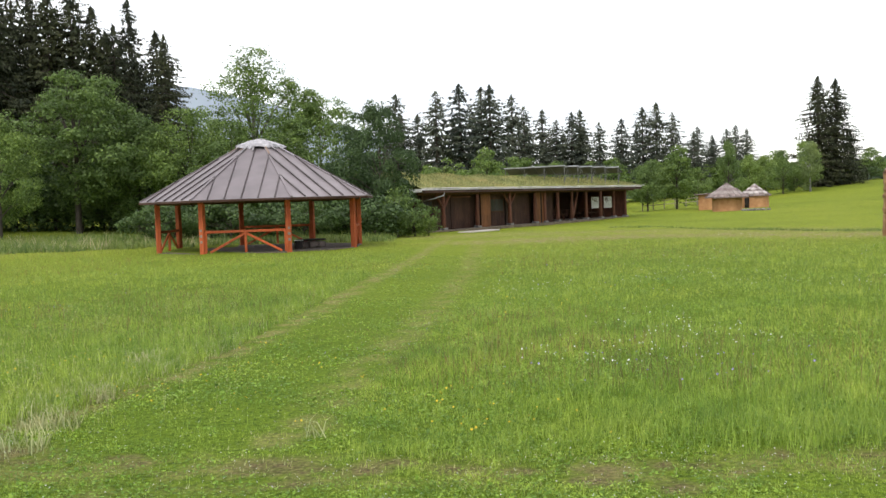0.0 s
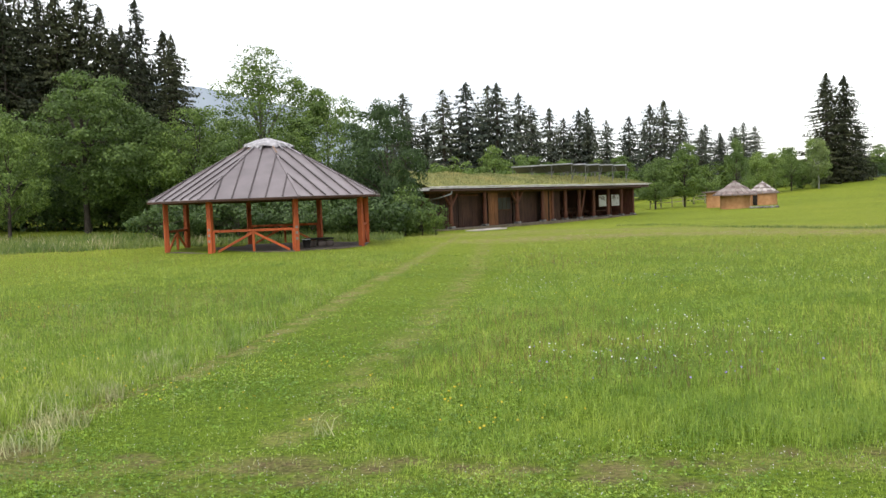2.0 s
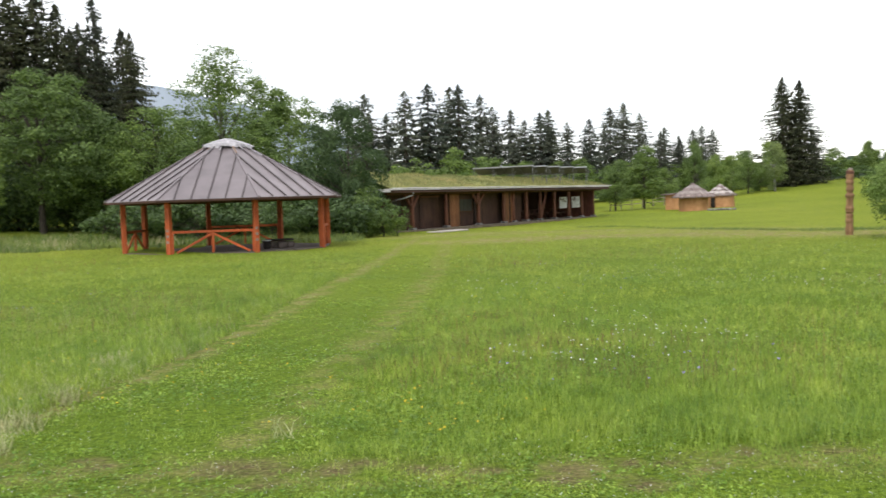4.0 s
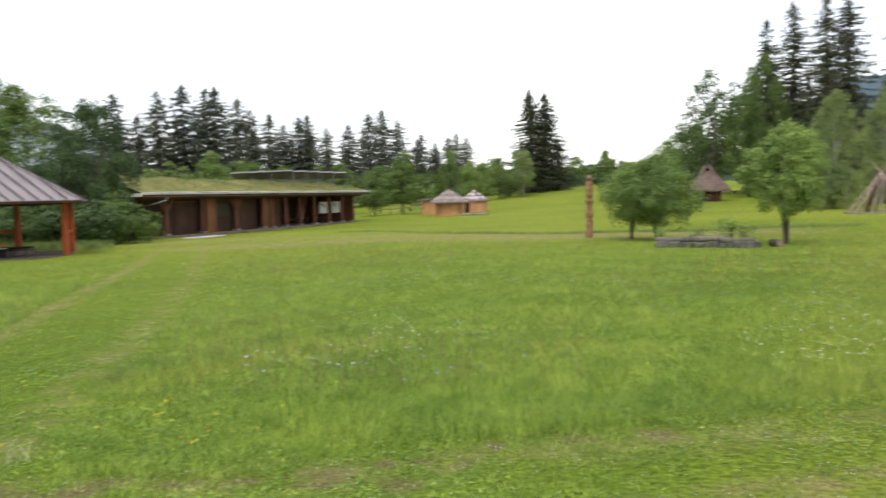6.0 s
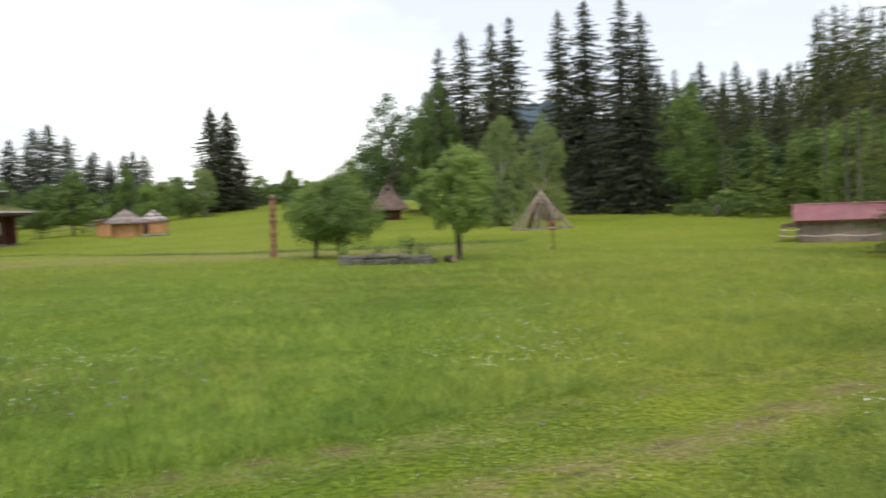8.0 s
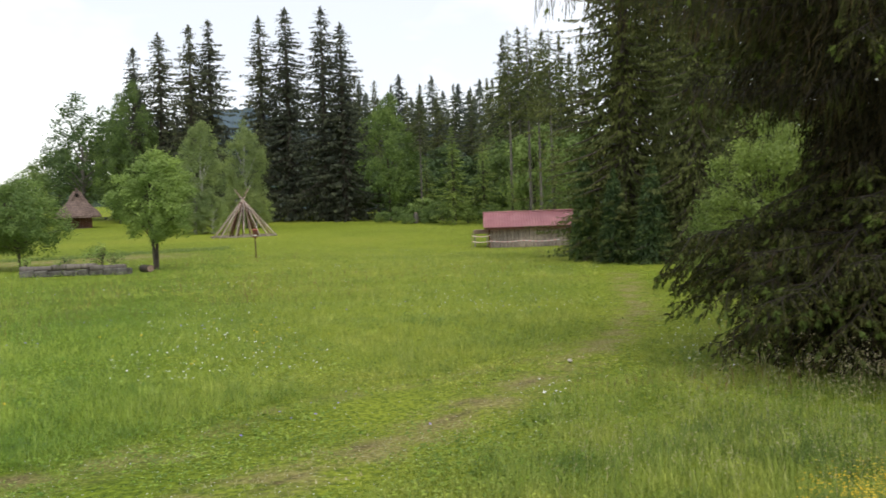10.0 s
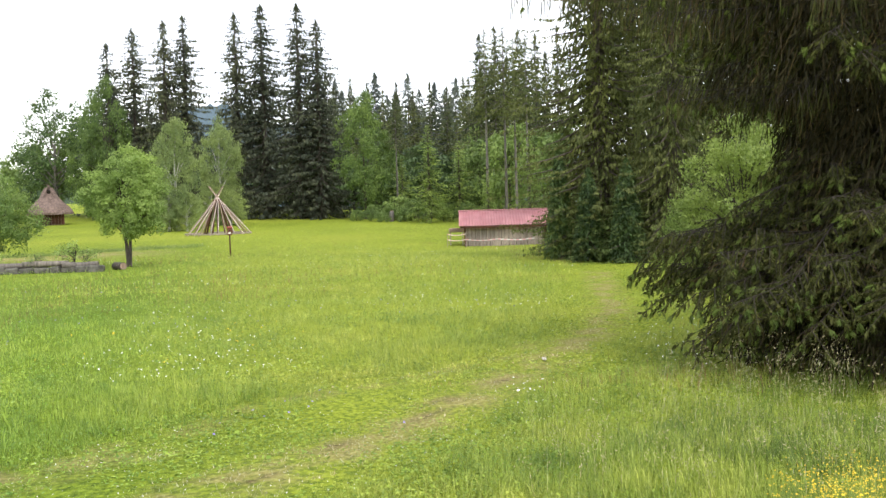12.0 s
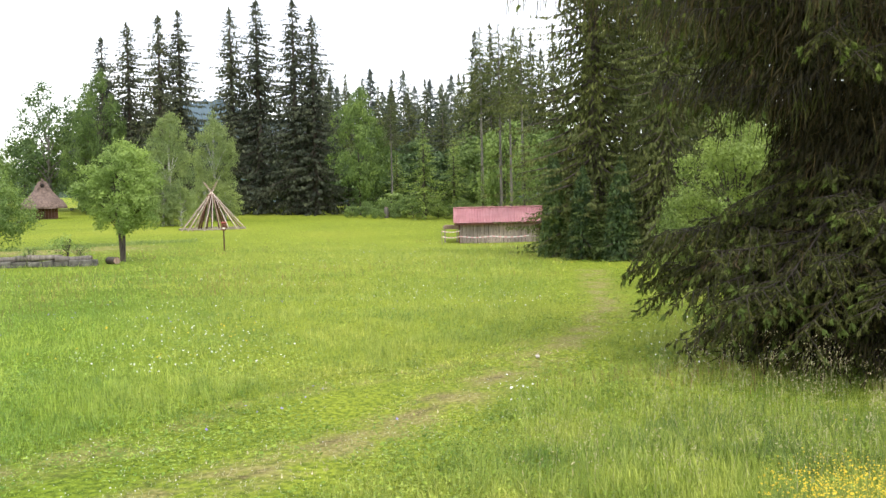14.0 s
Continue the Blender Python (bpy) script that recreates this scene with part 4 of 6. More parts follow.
far_ridge("backdrop", 1200, -32, -2, ([0, 0.4, 0.6, 0.8, 1], [6, 7.6, 7.0, 5.6, 3.4]), MAT_HILL, "mountain slope far off, pale blue haze in its colour", 3, 0.05)
far_ridge("backdrop", 330, 36, 64, ([0, 0.12, 0.2, 0.28, 1], [3.5, 5.6, 5.8, 4.6, 3.6]), MAT_FARWOOD, "wooded slope far behind the trees, blue haze in its colour", 4, 0.3)
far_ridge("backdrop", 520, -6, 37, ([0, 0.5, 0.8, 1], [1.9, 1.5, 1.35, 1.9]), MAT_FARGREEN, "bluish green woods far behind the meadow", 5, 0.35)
# the haze over these trees is in their needle colour
HAZE_FIR = Stand("spruce_tree", "distant spruce inside the eastern wood, haze in its colour", "spruces in the eastern wood",
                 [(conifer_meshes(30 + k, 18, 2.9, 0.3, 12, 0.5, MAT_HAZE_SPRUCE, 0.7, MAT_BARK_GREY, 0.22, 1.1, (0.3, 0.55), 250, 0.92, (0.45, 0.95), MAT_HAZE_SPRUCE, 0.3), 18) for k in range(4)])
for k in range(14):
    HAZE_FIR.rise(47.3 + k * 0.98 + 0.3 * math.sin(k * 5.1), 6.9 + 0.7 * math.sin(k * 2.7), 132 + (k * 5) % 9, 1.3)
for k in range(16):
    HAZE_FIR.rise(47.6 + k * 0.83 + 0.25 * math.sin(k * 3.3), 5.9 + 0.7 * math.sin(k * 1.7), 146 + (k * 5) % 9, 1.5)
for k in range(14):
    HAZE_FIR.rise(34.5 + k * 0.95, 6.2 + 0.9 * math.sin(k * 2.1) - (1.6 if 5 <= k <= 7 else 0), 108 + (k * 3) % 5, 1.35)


# the spruce that stands close by
def shoot_arrays(rng, base, d, length, width, barbs):
    """Needled shoots: two crossed spines each, bristling with short needles."""
    n = len(base)
    a = unit(np.cross(d, rng.normal(0, 1, (n, 3))))
    b = np.cross(d, a)
    tip, L, W = base + d * length[:, None], length[:, None], width[:, None]
    V = []
    for side in (a, b):
        V.append(np.stack([base, base + d * L * 0.62 + side * W * 0.42, tip, base + d * L * 0.62 - side * W * 0.42], 1))
    for k in range(barbs):
        t = rng.uniform(0.02, 0.98, n)[:, None]
        ang = rng.uniform(0, 6.283, n)[:, None]
        rad = a * np.cos(ang) + b * np.sin(ang)
        root = base + d * L * t
        out = unit(rad + d * rng.uniform(0.5, 1.3, n)[:, None])
        nl = W * (1.45 - 0.3 * t) * rng.uniform(0.7, 1.2, n)[:, None]
        wide = np.cross(out, d) * 0.008
        V.append(np.stack([root - wide, root + out * nl * 0.5 + wide * 0.6, root + out * nl, root + out * nl * 0.4 - wide * 0.6], 1))
    v = np.stack(V, 1).reshape(-1, 3)
    return v, np.arange(len(v)).reshape(-1, 4)


def near_spruce(x, y, H, R, seed):
    rng = np.random.default_rng(seed)
    kinds = {"crown": [[], [], [], []], "young_growth": [[], [], [], []], "dry_growth": [[], [], [], []]}
    wood_specs = []
    ob = thing("spruce_tree", pose(x, y, float(height(x, y))), "large dark spruce with drooping branches and fresh light shoots", "tree")

    def add(kind, base, d, length, width):
        for lst, arr in zip(kinds[kind], (base, d, length, width)):
            lst.append(arr)

    def limb(z, a, ln, drop, lift, pendulous, thin=1.0, inner=0.3):
        """A limb with side branchlets, each set with hanging shoots."""
        out, tang = np.array([math.cos(a), math.sin(a), 0]), np.array([-math.sin(a), math.cos(a), 0])
        sway = 0.12 * ln * rng.normal()

        def at(u):
            p = out * u * ln + tang * sway * u * u
            p[2] = max(z - ln * (drop * u * 1.5 - lift * u ** 2.6), 0.16)
            return p

        wood_specs.append(([tuple(at(u)) for u in (0.0, 0.3, 0.6, 0.85, 1.0)], [0.022, 0.014, 0.008, 0.004, 0.0015]))
        m = int(ln / (0.085 * thin))
        for j in range(m):
            u = inner + (1 - inner) * (j + rng.random()) / m
            p = at(u)
            sgn = 1 if j % 2 else -1
            bl = (0.16 + 0.5 * (1 - u) + 0.12 * rng.random()) * (0.8 if pendulous else 1.0)
            bd = unit(out * rng.uniform(0.4, 0.9) + sgn * tang * rng.uniform(0.4, 1.0) + np.array([0, 0, rng.uniform(-1.3, 0.1) - 0.6 * pendulous]))
            q = p + bd * bl
            q[2] = max(q[2] - 0.1 * bl, 0.1)
            wood_specs.append(([tuple(p), tuple((p + q) / 2), tuple(q)], [0.006, 0.004, 0.002]))
            k = max(4, int(bl / (0.03 if not pendulous else 0.045)))
            f = (np.arange(k) + rng.random(k)) / k
            base = p[None] + (q - p)[None] * f[:, None]
            alt = np.where(np.arange(k) % 2, 1.0, -1.0)[:, None]
            side = unit(np.cross(bd, np.array([0, 0, 1.0])))
            d = bd[None] * rng.uniform(0.25, 0.8, (k, 1)) + side[None] * alt * rng.uniform(0.1, 0.6, (k, 1)) + rng.normal(0, 0.16, (k, 3))
            d[:, 2] -= rng.uniform(0.0, 1.0, k) + (1.7 if pendulous else 0.0)
            d = unit(d)
            ll = rng.uniform(0.055, 0.105, k) * (1.0 + 3.2 * pendulous * rng.random(k))
            ll = np.minimum(ll, np.maximum(0.03, base[:, 2] - 0.03))
            ww = rng.uniform(0.024, 0.036, k) * (0.42 if pendulous else 1.0)
            dead = rng.random() < (0.5 if pendulous else 0.07) or (u < 0.5 and rng.random() < 0.4)
            if dead:
                add("dry_growth", base, d, ll, ww * 0.35)
                continue
            add("crown", base, d, ll, ww)
            # the tip carries fresh growth on the outer part of some limbs
            if u > 0.55 and rng.random() < 0.42 * fresh * (0.4 if pendulous else 1.0):
                kk = rng.integers(2, 5)
                dd = unit(bd[None] * 0.7 + rng.normal(0, 0.3, (kk, 3)) + np.array([0, 0, -0.7 - 0.6 * pendulous]))
                add("young_growth", np.repeat(q[None], kk, 0), dd, rng.uniform(0.06, 0.11, kk), rng.uniform(0.028, 0.04, kk))

    z, b = 0.14, 0
    toward = math.atan2(-y, -x)
    while z < H * 0.97:
        low = z < 5.0
        # z is the height of the limb's hanging end
        ln = R * float(np.interp(z, [0.15, 0.5, 1.0, 1.4, 1.75, 2.2, 2.5, 2.8, 3.2, 4.2, 5.2, 6.5, H], [0.84, 0.92, 0.99, 0.94, 0.62, 0.48, 0.56, 0.86, 0.96, 1.02, 1.05, 0.8, 0.05])) * (1.03 - 0.4 * rng.random() ** 2)
        a = b * 2.39996 + rng.normal(0, 0.3)
        facing = math.cos(a - toward)
        fresh = rng.uniform(0, 2.4)
        drop, lift = (rng.uniform(0.3, 0.62) if z < 0.8 else rng.uniform(0.12, 0.3)), rng.uniform(0.02, 0.16)
        limb(z + ln * (1.5 * drop - lift), a, ln, drop, lift, 1.0 if 2.1 < z < 5.4 and rng.random() < 0.8 else 0.0, 0.9 if facing > -0.2 and low else 2.6)
        b += 1
        z += 0.0125 if z < 2.2 else 0.03 if low else 0.16
    # long limbs that reach out towards the path, hung with curtains of twigs
    fresh = 0.5
    for az, d, zz in ((57.6, 9.3, 4.35), (59.0, 9.6, 4.2), (60.0, 10.0, 4.7), (61.0, 9.9, 3.95), (62.2, 10.2, 4.5), (63.5, 10.1, 3.85), (64.6, 10.3, 4.4), (65.7, 9.9, 3.6), (67.0, 10.0, 4.2), (68.2, 9.7, 3.55), (69.5, 9.8, 4.3), (71.0, 9.6, 3.8), (72.6, 9.4, 4.3), (74.5, 9.3, 3.7)):
        tx, ty, _ = spot(az, d)
        reach = math.hypot(tx - x, ty - y)
        limb(zz + 0.35, math.atan2(ty - y, tx - x), reach, 0.16, 0.1, 1.0, 1.0, 0.35 if az > 58 else 0.62)
    # dry inner twigs; the crown's shade is put into the near-black of inner_crown
    for name, n, reach, wide, mat, lab in (("dead_wood", 7000, 0.5, (0.004, 0.008), MAT_DEAD_TWIG, "brown dry hanging twigs"), ("inner_crown", 95000, 0.5, (0.011, 0.018), MAT_INNER, "inner branches, near-black with crown shade in the colour")):
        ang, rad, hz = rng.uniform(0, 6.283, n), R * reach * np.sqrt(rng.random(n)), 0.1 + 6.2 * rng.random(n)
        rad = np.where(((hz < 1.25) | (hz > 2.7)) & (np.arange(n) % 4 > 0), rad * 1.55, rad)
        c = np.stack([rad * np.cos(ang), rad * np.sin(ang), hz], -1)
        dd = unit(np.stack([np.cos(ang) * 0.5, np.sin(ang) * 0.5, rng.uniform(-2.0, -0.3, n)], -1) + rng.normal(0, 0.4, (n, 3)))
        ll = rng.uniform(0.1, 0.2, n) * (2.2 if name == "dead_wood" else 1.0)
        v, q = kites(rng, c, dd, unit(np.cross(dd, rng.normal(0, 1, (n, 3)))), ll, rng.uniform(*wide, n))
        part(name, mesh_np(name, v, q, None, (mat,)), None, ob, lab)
    for key, mat, barbs in (("crown", MAT_NEAR_SPRUCE, 7), ("young_growth", MAT_SHOOT, 8), ("dry_growth", MAT_DEAD_TWIG, 1)):
        base, d, l, w = (np.concatenate(k) for k in kinds[key])
        v, q = shoot_arrays(rng, base, d, l, w, barbs)
        part(key, mesh_np(key, v, q, None, (mat,)), None, ob)
    specs = [([(0, 0, -0.3), (0, 0, 2), (0, 0, H * 0.6), (0, 0, H)], [0.3, 0.24, 0.12, 0.02])]
    part("trunk", tubes_mesh("trunk", specs, MAT_BARK, 9), None, ob)
    part("limb_wood", tubes_mesh("limb_wood", [(p, r) for p, r in wood_specs if len(p) > 3], MAT_LIMB, 5), None, ob, "grey-brown bare limbs")
    part("twig_wood", tubes_mesh("twig_wood", [(p, r) for p, r in wood_specs if len(p) == 3], MAT_LIMB, 3), None, ob, "thin brown twigs")
    return ob


near_spruce(*spot(80.0, 11.05)[:2], 11.0, 2.74, 7)
MID_FIR = Stand("spruce_tree", "broad spruce with hanging branches down to the grass", "spruces beside the shed",
                [(conifer_meshes(90 + k, 15, 2.3, 0.005, 38, 0.14, MAT_SPRUCE_WARM, 0.45, MAT_BARK, 0.24, 1.5, (0.22, 0.4), 14000, 1.5, (0.12, 0.24), MAT_SPRUCE_WARM, 0.25), 15) for k in range(2)])
MID_FIR.plant(*spot(63.6, 29.0), 15, 1.15)
MID_FIR.plant(*spot(63.4, 33.0), 7.6, 1.1)
MID_FIR.plant(*spot(67.6, 27.0), 14, 0.95)
MID_FIR.plant(*spot(71.5, 30.0), 15, 1.0)
for k in range(5):
    DARK_FIR.plant(*spot(65.6 + 3.2 * k, 44 + 2.5 * (k % 2)), 17, 0.95, label="dark spruce in the wood beside the path")
BUSH_FIR = Stand("young_conifer", "bushy dark green young spruce beside the shed", "young conifers at the wood's edge",
                 [(conifer_meshes(95, 4, 1.15, 0.01, 60, 0.15, MAT_YOUNG_SPRUCE, 0.6, MAT_BARK, 0.15, 0.5, (0.3, 0.55), 4000, 1.0, (0.12, 0.26), MAT_LEAF_DARK), 4)])
BUSH_FIR.plant(*spot(61.1, 28.5), 3.2, 1.0)
BUSH_FIR.plant(*spot(62.8, 27.5), 2.6, 1.3)
BUSH_FIR.plant(*spot(65.0, 26.5), 2.8, 1.3)
LIGHT_BUSH = Stand("young_tree", "light green young beech with leaves in flat layers", "young trees beside the path",
                   [(broad_meshes(165 + k, 4.0, 1.5, 0.02, 13000, 0.075, 110, MAT_LEAF_BEECH, MAT_BARK, 2, 1.2, 0.62, 0.2, 0.0, 0.22), 4.0) for k in range(2)])
LIGHT_BUSH.plant(*spot(71.1, 18.0), 3.1, 0.9)
LIGHT_BUSH.plant(*spot(69.3, 18.4), 2.0, 1.0)
LIGHT_BUSH.plant(*spot(72.6, 19.0), 3.0, 1.0)


# ---- small trees on the meadow ----
def meadow_trees():
    a = tree("small_tree", broad_meshes(201, 3.2, 1.7, 0.12, 28000, 0.075, 150, MAT_LEAF_MEADOW, MAT_BARK, 3, 1.6, 0.56, 0.15, lobed=0.3), "bushy round-crowned small tree with several stems")
    a.matrix_basis = pose(*spot(29.0, 36.5), 0, 0, 20)
    b = tree("small_tree", broad_meshes(203, 3.0, 1.1, 0.15, 12000, 0.075, 80, MAT_LEAF_MEADOW, MAT_BARK, 2, 1.6, 0.56, 0.15, lobed=0.3), "slim small tree joined to a bushy neighbour")
    b.matrix_basis = pose(*spot(27.4, 37.6), 0, 0, 80)
    c = tree("small_tree", broad_meshes(205, 3.65, 1.34, 0.2, 27000, 0.075, 160, MAT_LEAF_LIGHT, MAT_BARK, 2, 0.75, 0.56, 0.15, lobed=0.3), "small light green tree with a forked trunk")
    c.matrix_basis = pose(*spot(36.0, 31.9), 0, 0, 50)
    for o in (a, b, c):
        tagged(o, category="tree", group="small trees on the meadow")


meadow_trees()


# ---- the pavilion ----
def pavilion():
    az, d = -10.45, 42.5
    x, y, z = spot(az, d)
    # local -y looks at the viewer's side
    z -= 0.06
    ob = thing("pavilion", pose(x, y, z, 0, 0, -az), "eight-sided open pavilion with orange posts and sheet-metal roof", "pavilion")
    R, RR, EAVE, TOP = 4.4, 5.1, 2.2, 5.15
    first = 13.0

    def corner(k, r, zz):
        a = radians(first + 45 * k)
        return Vector((r * math.sin(a), -r * math.cos(a), zz))

    bm = bmesh.new()
    lo = [bm.verts.new(corner(k, R + 0.1, -0.25)) for k in range(8)]
    hi = [bm.verts.new(corner(k, R + 0.1, 0.07)) for k in range(8)]
    bm.faces.new(hi)
    bm.faces.new(lo)
    for k in range(8):
        bm.faces.new((lo[k], lo[(k + 1) % 8], hi[(k + 1) % 8], hi[k]))
    part("floor_slab", bm, MAT_FLOOR, ob, "dark paved floor")
    for k in range(8):
        post = part("post", box(bmesh.new(), (0.195, 0.195, EAVE), (0, 0, EAVE / 2), bevel=0.012), MAT_ORANGE, ob)
        c = corner(k, R, 0.0)
        post.matrix_basis = pose(c.x, c.y, 0, 0, 0, first + 45 * k)
        if k in (7, 0):
            for zz in (0.55, 0.78, 1.0):
                n = part("notice", box(bmesh.new(), (0.1, 0.015, 0.1), (0, -0.104, zz)), MAT_GREYWOOD, post, "small weathered plate")
        ring = beam(bmesh.new(), corner(k, R, EAVE - 0.05), corner(k + 1, R, EAVE - 0.05), 0.12, 0.2)
        part("ring_beam", ring, MAT_BROWN, ob)
    # railings with a middle post and two braces
    for k in (7, 5, 3, 1):
        a, b = corner(k, R, 0), corner(k + 1, R, 0)
        n = (b - a).normalized()
        a, b = a + n * 0.12, b - n * 0.12
        up = Vector((0, 0, 1))
        mid = (a + b) / 2
        m = MAT_ORANGE
        rail = part("railing", beam(bmesh.new(), a + up * 0.93, b + up * 0.93, 0.07, 0.1), m, ob)
        part("rail_post", beam(bmesh.new(), mid + up * 0.1, mid + up * 0.9, 0.1), m, rail)
        for p, q in ((a, mid), (b, mid)):
            part("brace", beam(bmesh.new(), p + n * (0.15 if p == a else -0.15) + up * 0.12, q + up * 0.86, 0.06, 0.09), m, rail)
        for p in (a, b):
            part("rail_post", beam(bmesh.new(), p + up * 0.1, p + up * 0.9, 0.09), m, rail)
    # roof: eight faces of standing-seam sheets
    CAP = 1.0
    zc = EAVE + (TOP - 0.2 - EAVE) * (RR - CAP) / RR
    for k in range(8):
        a, b = corner(k, RR, EAVE), corner(k + 1, RR, EAVE)
        c, dd = corner(k + 1, CAP * 0.7, zc + 0.12), corner(k, CAP * 0.7, zc + 0.12)
        bm = bmesh.new()
        top = [bm.verts.new(p) for p in (a, b, c, dd)]
        bot = [bm.verts.new(p + Vector((0, 0, -0.06))) for p in (a, b, c, dd)]
        bm.faces.new(top)
        bm.faces.new(bot[::-1])
        for i in range(4):
            j = (i + 1) % 4
            bm.faces.new((top[i], bot[i], bot[j], top[j]))
        sheet = part("roof_face", bm, MAT_ROOF, ob, "brown-grey standing-seam sheet metal")
        # seams run up the slope and end at the hips
        ctr, width = (a + b) / 2, (b - a).length
        ax = (b - a).normalized()
        apex = Vector((0, 0, zc + 0.12 + (zc + 0.12 - EAVE) * CAP * 0.7 / (RR - CAP * 0.7)))
        for i in range(-2, 3):
            off = i * 0.65
            if abs(off) > width / 2 - 0.1:
                continue
            t = min(1 - abs(off) / (width / 2), (RR - CAP * 0.7) / RR)
            p0 = ctr + ax * off
            p1 = p0 + (apex - ctr) * t
            part("seam", beam(bmesh.new(), p0 + Vector((0, 0, 0.02)), p1 + Vector((0, 0, 0.02)), 0.035, 0.07, 0.0), MAT_SEAM, sheet)
        part("hip_strip", beam(bmesh.new(), a + Vector((0, 0, 0.02)), dd + Vector((0, 0, 0.02)), 0.1, 0.04, 0.0), MAT_ROOF, sheet)
        e0, e1 = corner(k, RR + 0.01, EAVE - 0.06), corner(k + 1, RR + 0.01, EAVE - 0.06)
        part("eave_board", beam(bmesh.new(), e0, e1, 0.04, 0.08, 0.0), MAT_DARKBOARD, sheet)
    # pale cap of crumpled sheet with a ragged hem
    bm = bmesh.new()
    rnd = random.Random(12)
    n = 32
    rings = []
    for j, (r, zz) in enumerate(((CAP * 1.06, zc - 0.02), (CAP * 0.96, zc + 0.1), (CAP * 0.72, zc + 0.19), (CAP * 0.42, zc + 0.3), (0.1, zc + 0.38))):
        ring = []
        for i in range(n):
            fold = (0.035 if i % 4 < 2 else -0.02) * (1 - 0.2 * j) + rnd.uniform(-0.02, 0.02)
            rr = r * (1 + (rnd.uniform(-0.1, 0.12) if j == 0 else rnd.uniform(-0.02, 0.02)))
            ring.append(bm.verts.new((rr * math.sin(2 * math.pi * i / n), rr * math.cos(2 * math.pi * i / n), zz + fold + (rnd.uniform(-0.05, 0.03) if j == 0 else 0))))
        rings.append(ring)
    for p, q in zip(rings[:-1], rings[1:]):
        for i in range(n):
            bm.faces.new((p[i], p[(i + 1) % n], q[(i + 1) % n], q[i]))
    bm.faces.new(rings[-1])
    cap = part("roof_cap", bm, MAT_CAP, ob, "pale crumpled metal cap")
    # loose strips that hang from the hem over the sheets
    slope = (EAVE - zc - 0.12) / (RR - CAP * 0.7)
    for k, (ang, ln) in enumerate(((-38, 0.5), (-31, 0.75), (-12, 0.55), (14, 0.9), (31, 0.5), (52, 1.1), (-62, 0.7))):
        t = radians(ang)
        d = Vector((math.sin(t), -math.cos(t), 0))
        p0 = d * 0.88 + Vector((0, 0, zc + 0.12 + slope * (0.88 - CAP * 0.7) + 0.06))
        p1 = d * (0.88 + ln * 0.85) + Vector((0, 0, zc + 0.12 + slope * (0.88 + ln * 0.85 - CAP * 0.7) + 0.06))
        part("loose_strip", beam(bmesh.new(), p0, p1, 0.07, 0.012, 0.0), MAT_CAP if k % 3 else MAT_PALEWOOD, cap)
    # the hearth on the floor
    hx, hy = 2.0, -1.2
    hz = z + 0.07
    m = Matrix.Translation((x, y, hz)) @ pose(0, 0, 0, 0, 0, -az)
    h = thing("fire_pit", m @ Matrix.Translation((hx, hy, 0)), "low stone fire pit with a dark lid", "fire pit")
    for i in range(9):
        a = 2 * math.pi * i / 9
        part("stone", box(bmesh.new(), (0.36, 0.26, 0.24), (0.5 * math.cos(a), 0.5 * math.sin(a), 0.12), (0, 0, math.degrees(a) + 90), 0.04), MAT_FLOOR, h)
    bm = bmesh.new()
    bmesh.ops.create_cone(bm, cap_ends=True, segments=24, radius1=0.66, radius2=0.62, depth=0.06, matrix=pose(0, 0, 0.32))
    part("lid", bm, MAT_DARK, h, "dark metal lid")
    b = thing("bucket", m @ Matrix.Translation((1.45, -2.2, 0)), "dark metal bucket on the pavilion floor", "bucket")
    bm = bmesh.new()
    bmesh.ops.create_cone(bm, cap_ends=True, segments=18, radius1=0.14, radius2=0.18, depth=0.34, matrix=pose(0, 0, 0.17))
    part("body", bm, MAT_DARK, b)
    bm = bmesh.new()
    bmesh.ops.create_cone(bm, cap_ends=True, segments=18, radius1=0.19, radius2=0.19, depth=0.03, matrix=pose(0, 0, 0.345))
    part("rim", bm, MAT_STEEL, b)


pavilion()


# ---- the long house under a grass roof ----
HOUSE = pose(0.3, 61.0, 0.0, 0, 0, math.degrees(math.atan2(0.814, 0.581)))


def roof_top(X, Y):
    """Height of the turf on the long house."""
    ridge = 3.72 - 0.013 * (X + 3)
    t = np.clip((Y + 0.6) / 4.8, 0, 1)
    b = np.clip((Y - 4.2) / 4.0, 0, 1)
    return 2.62 + (ridge - 2.62) * np.sin(t * math.pi / 2) - 0.9 * b + 0.04 * np.sin(X * 1.3) * np.cos(Y * 1.1)


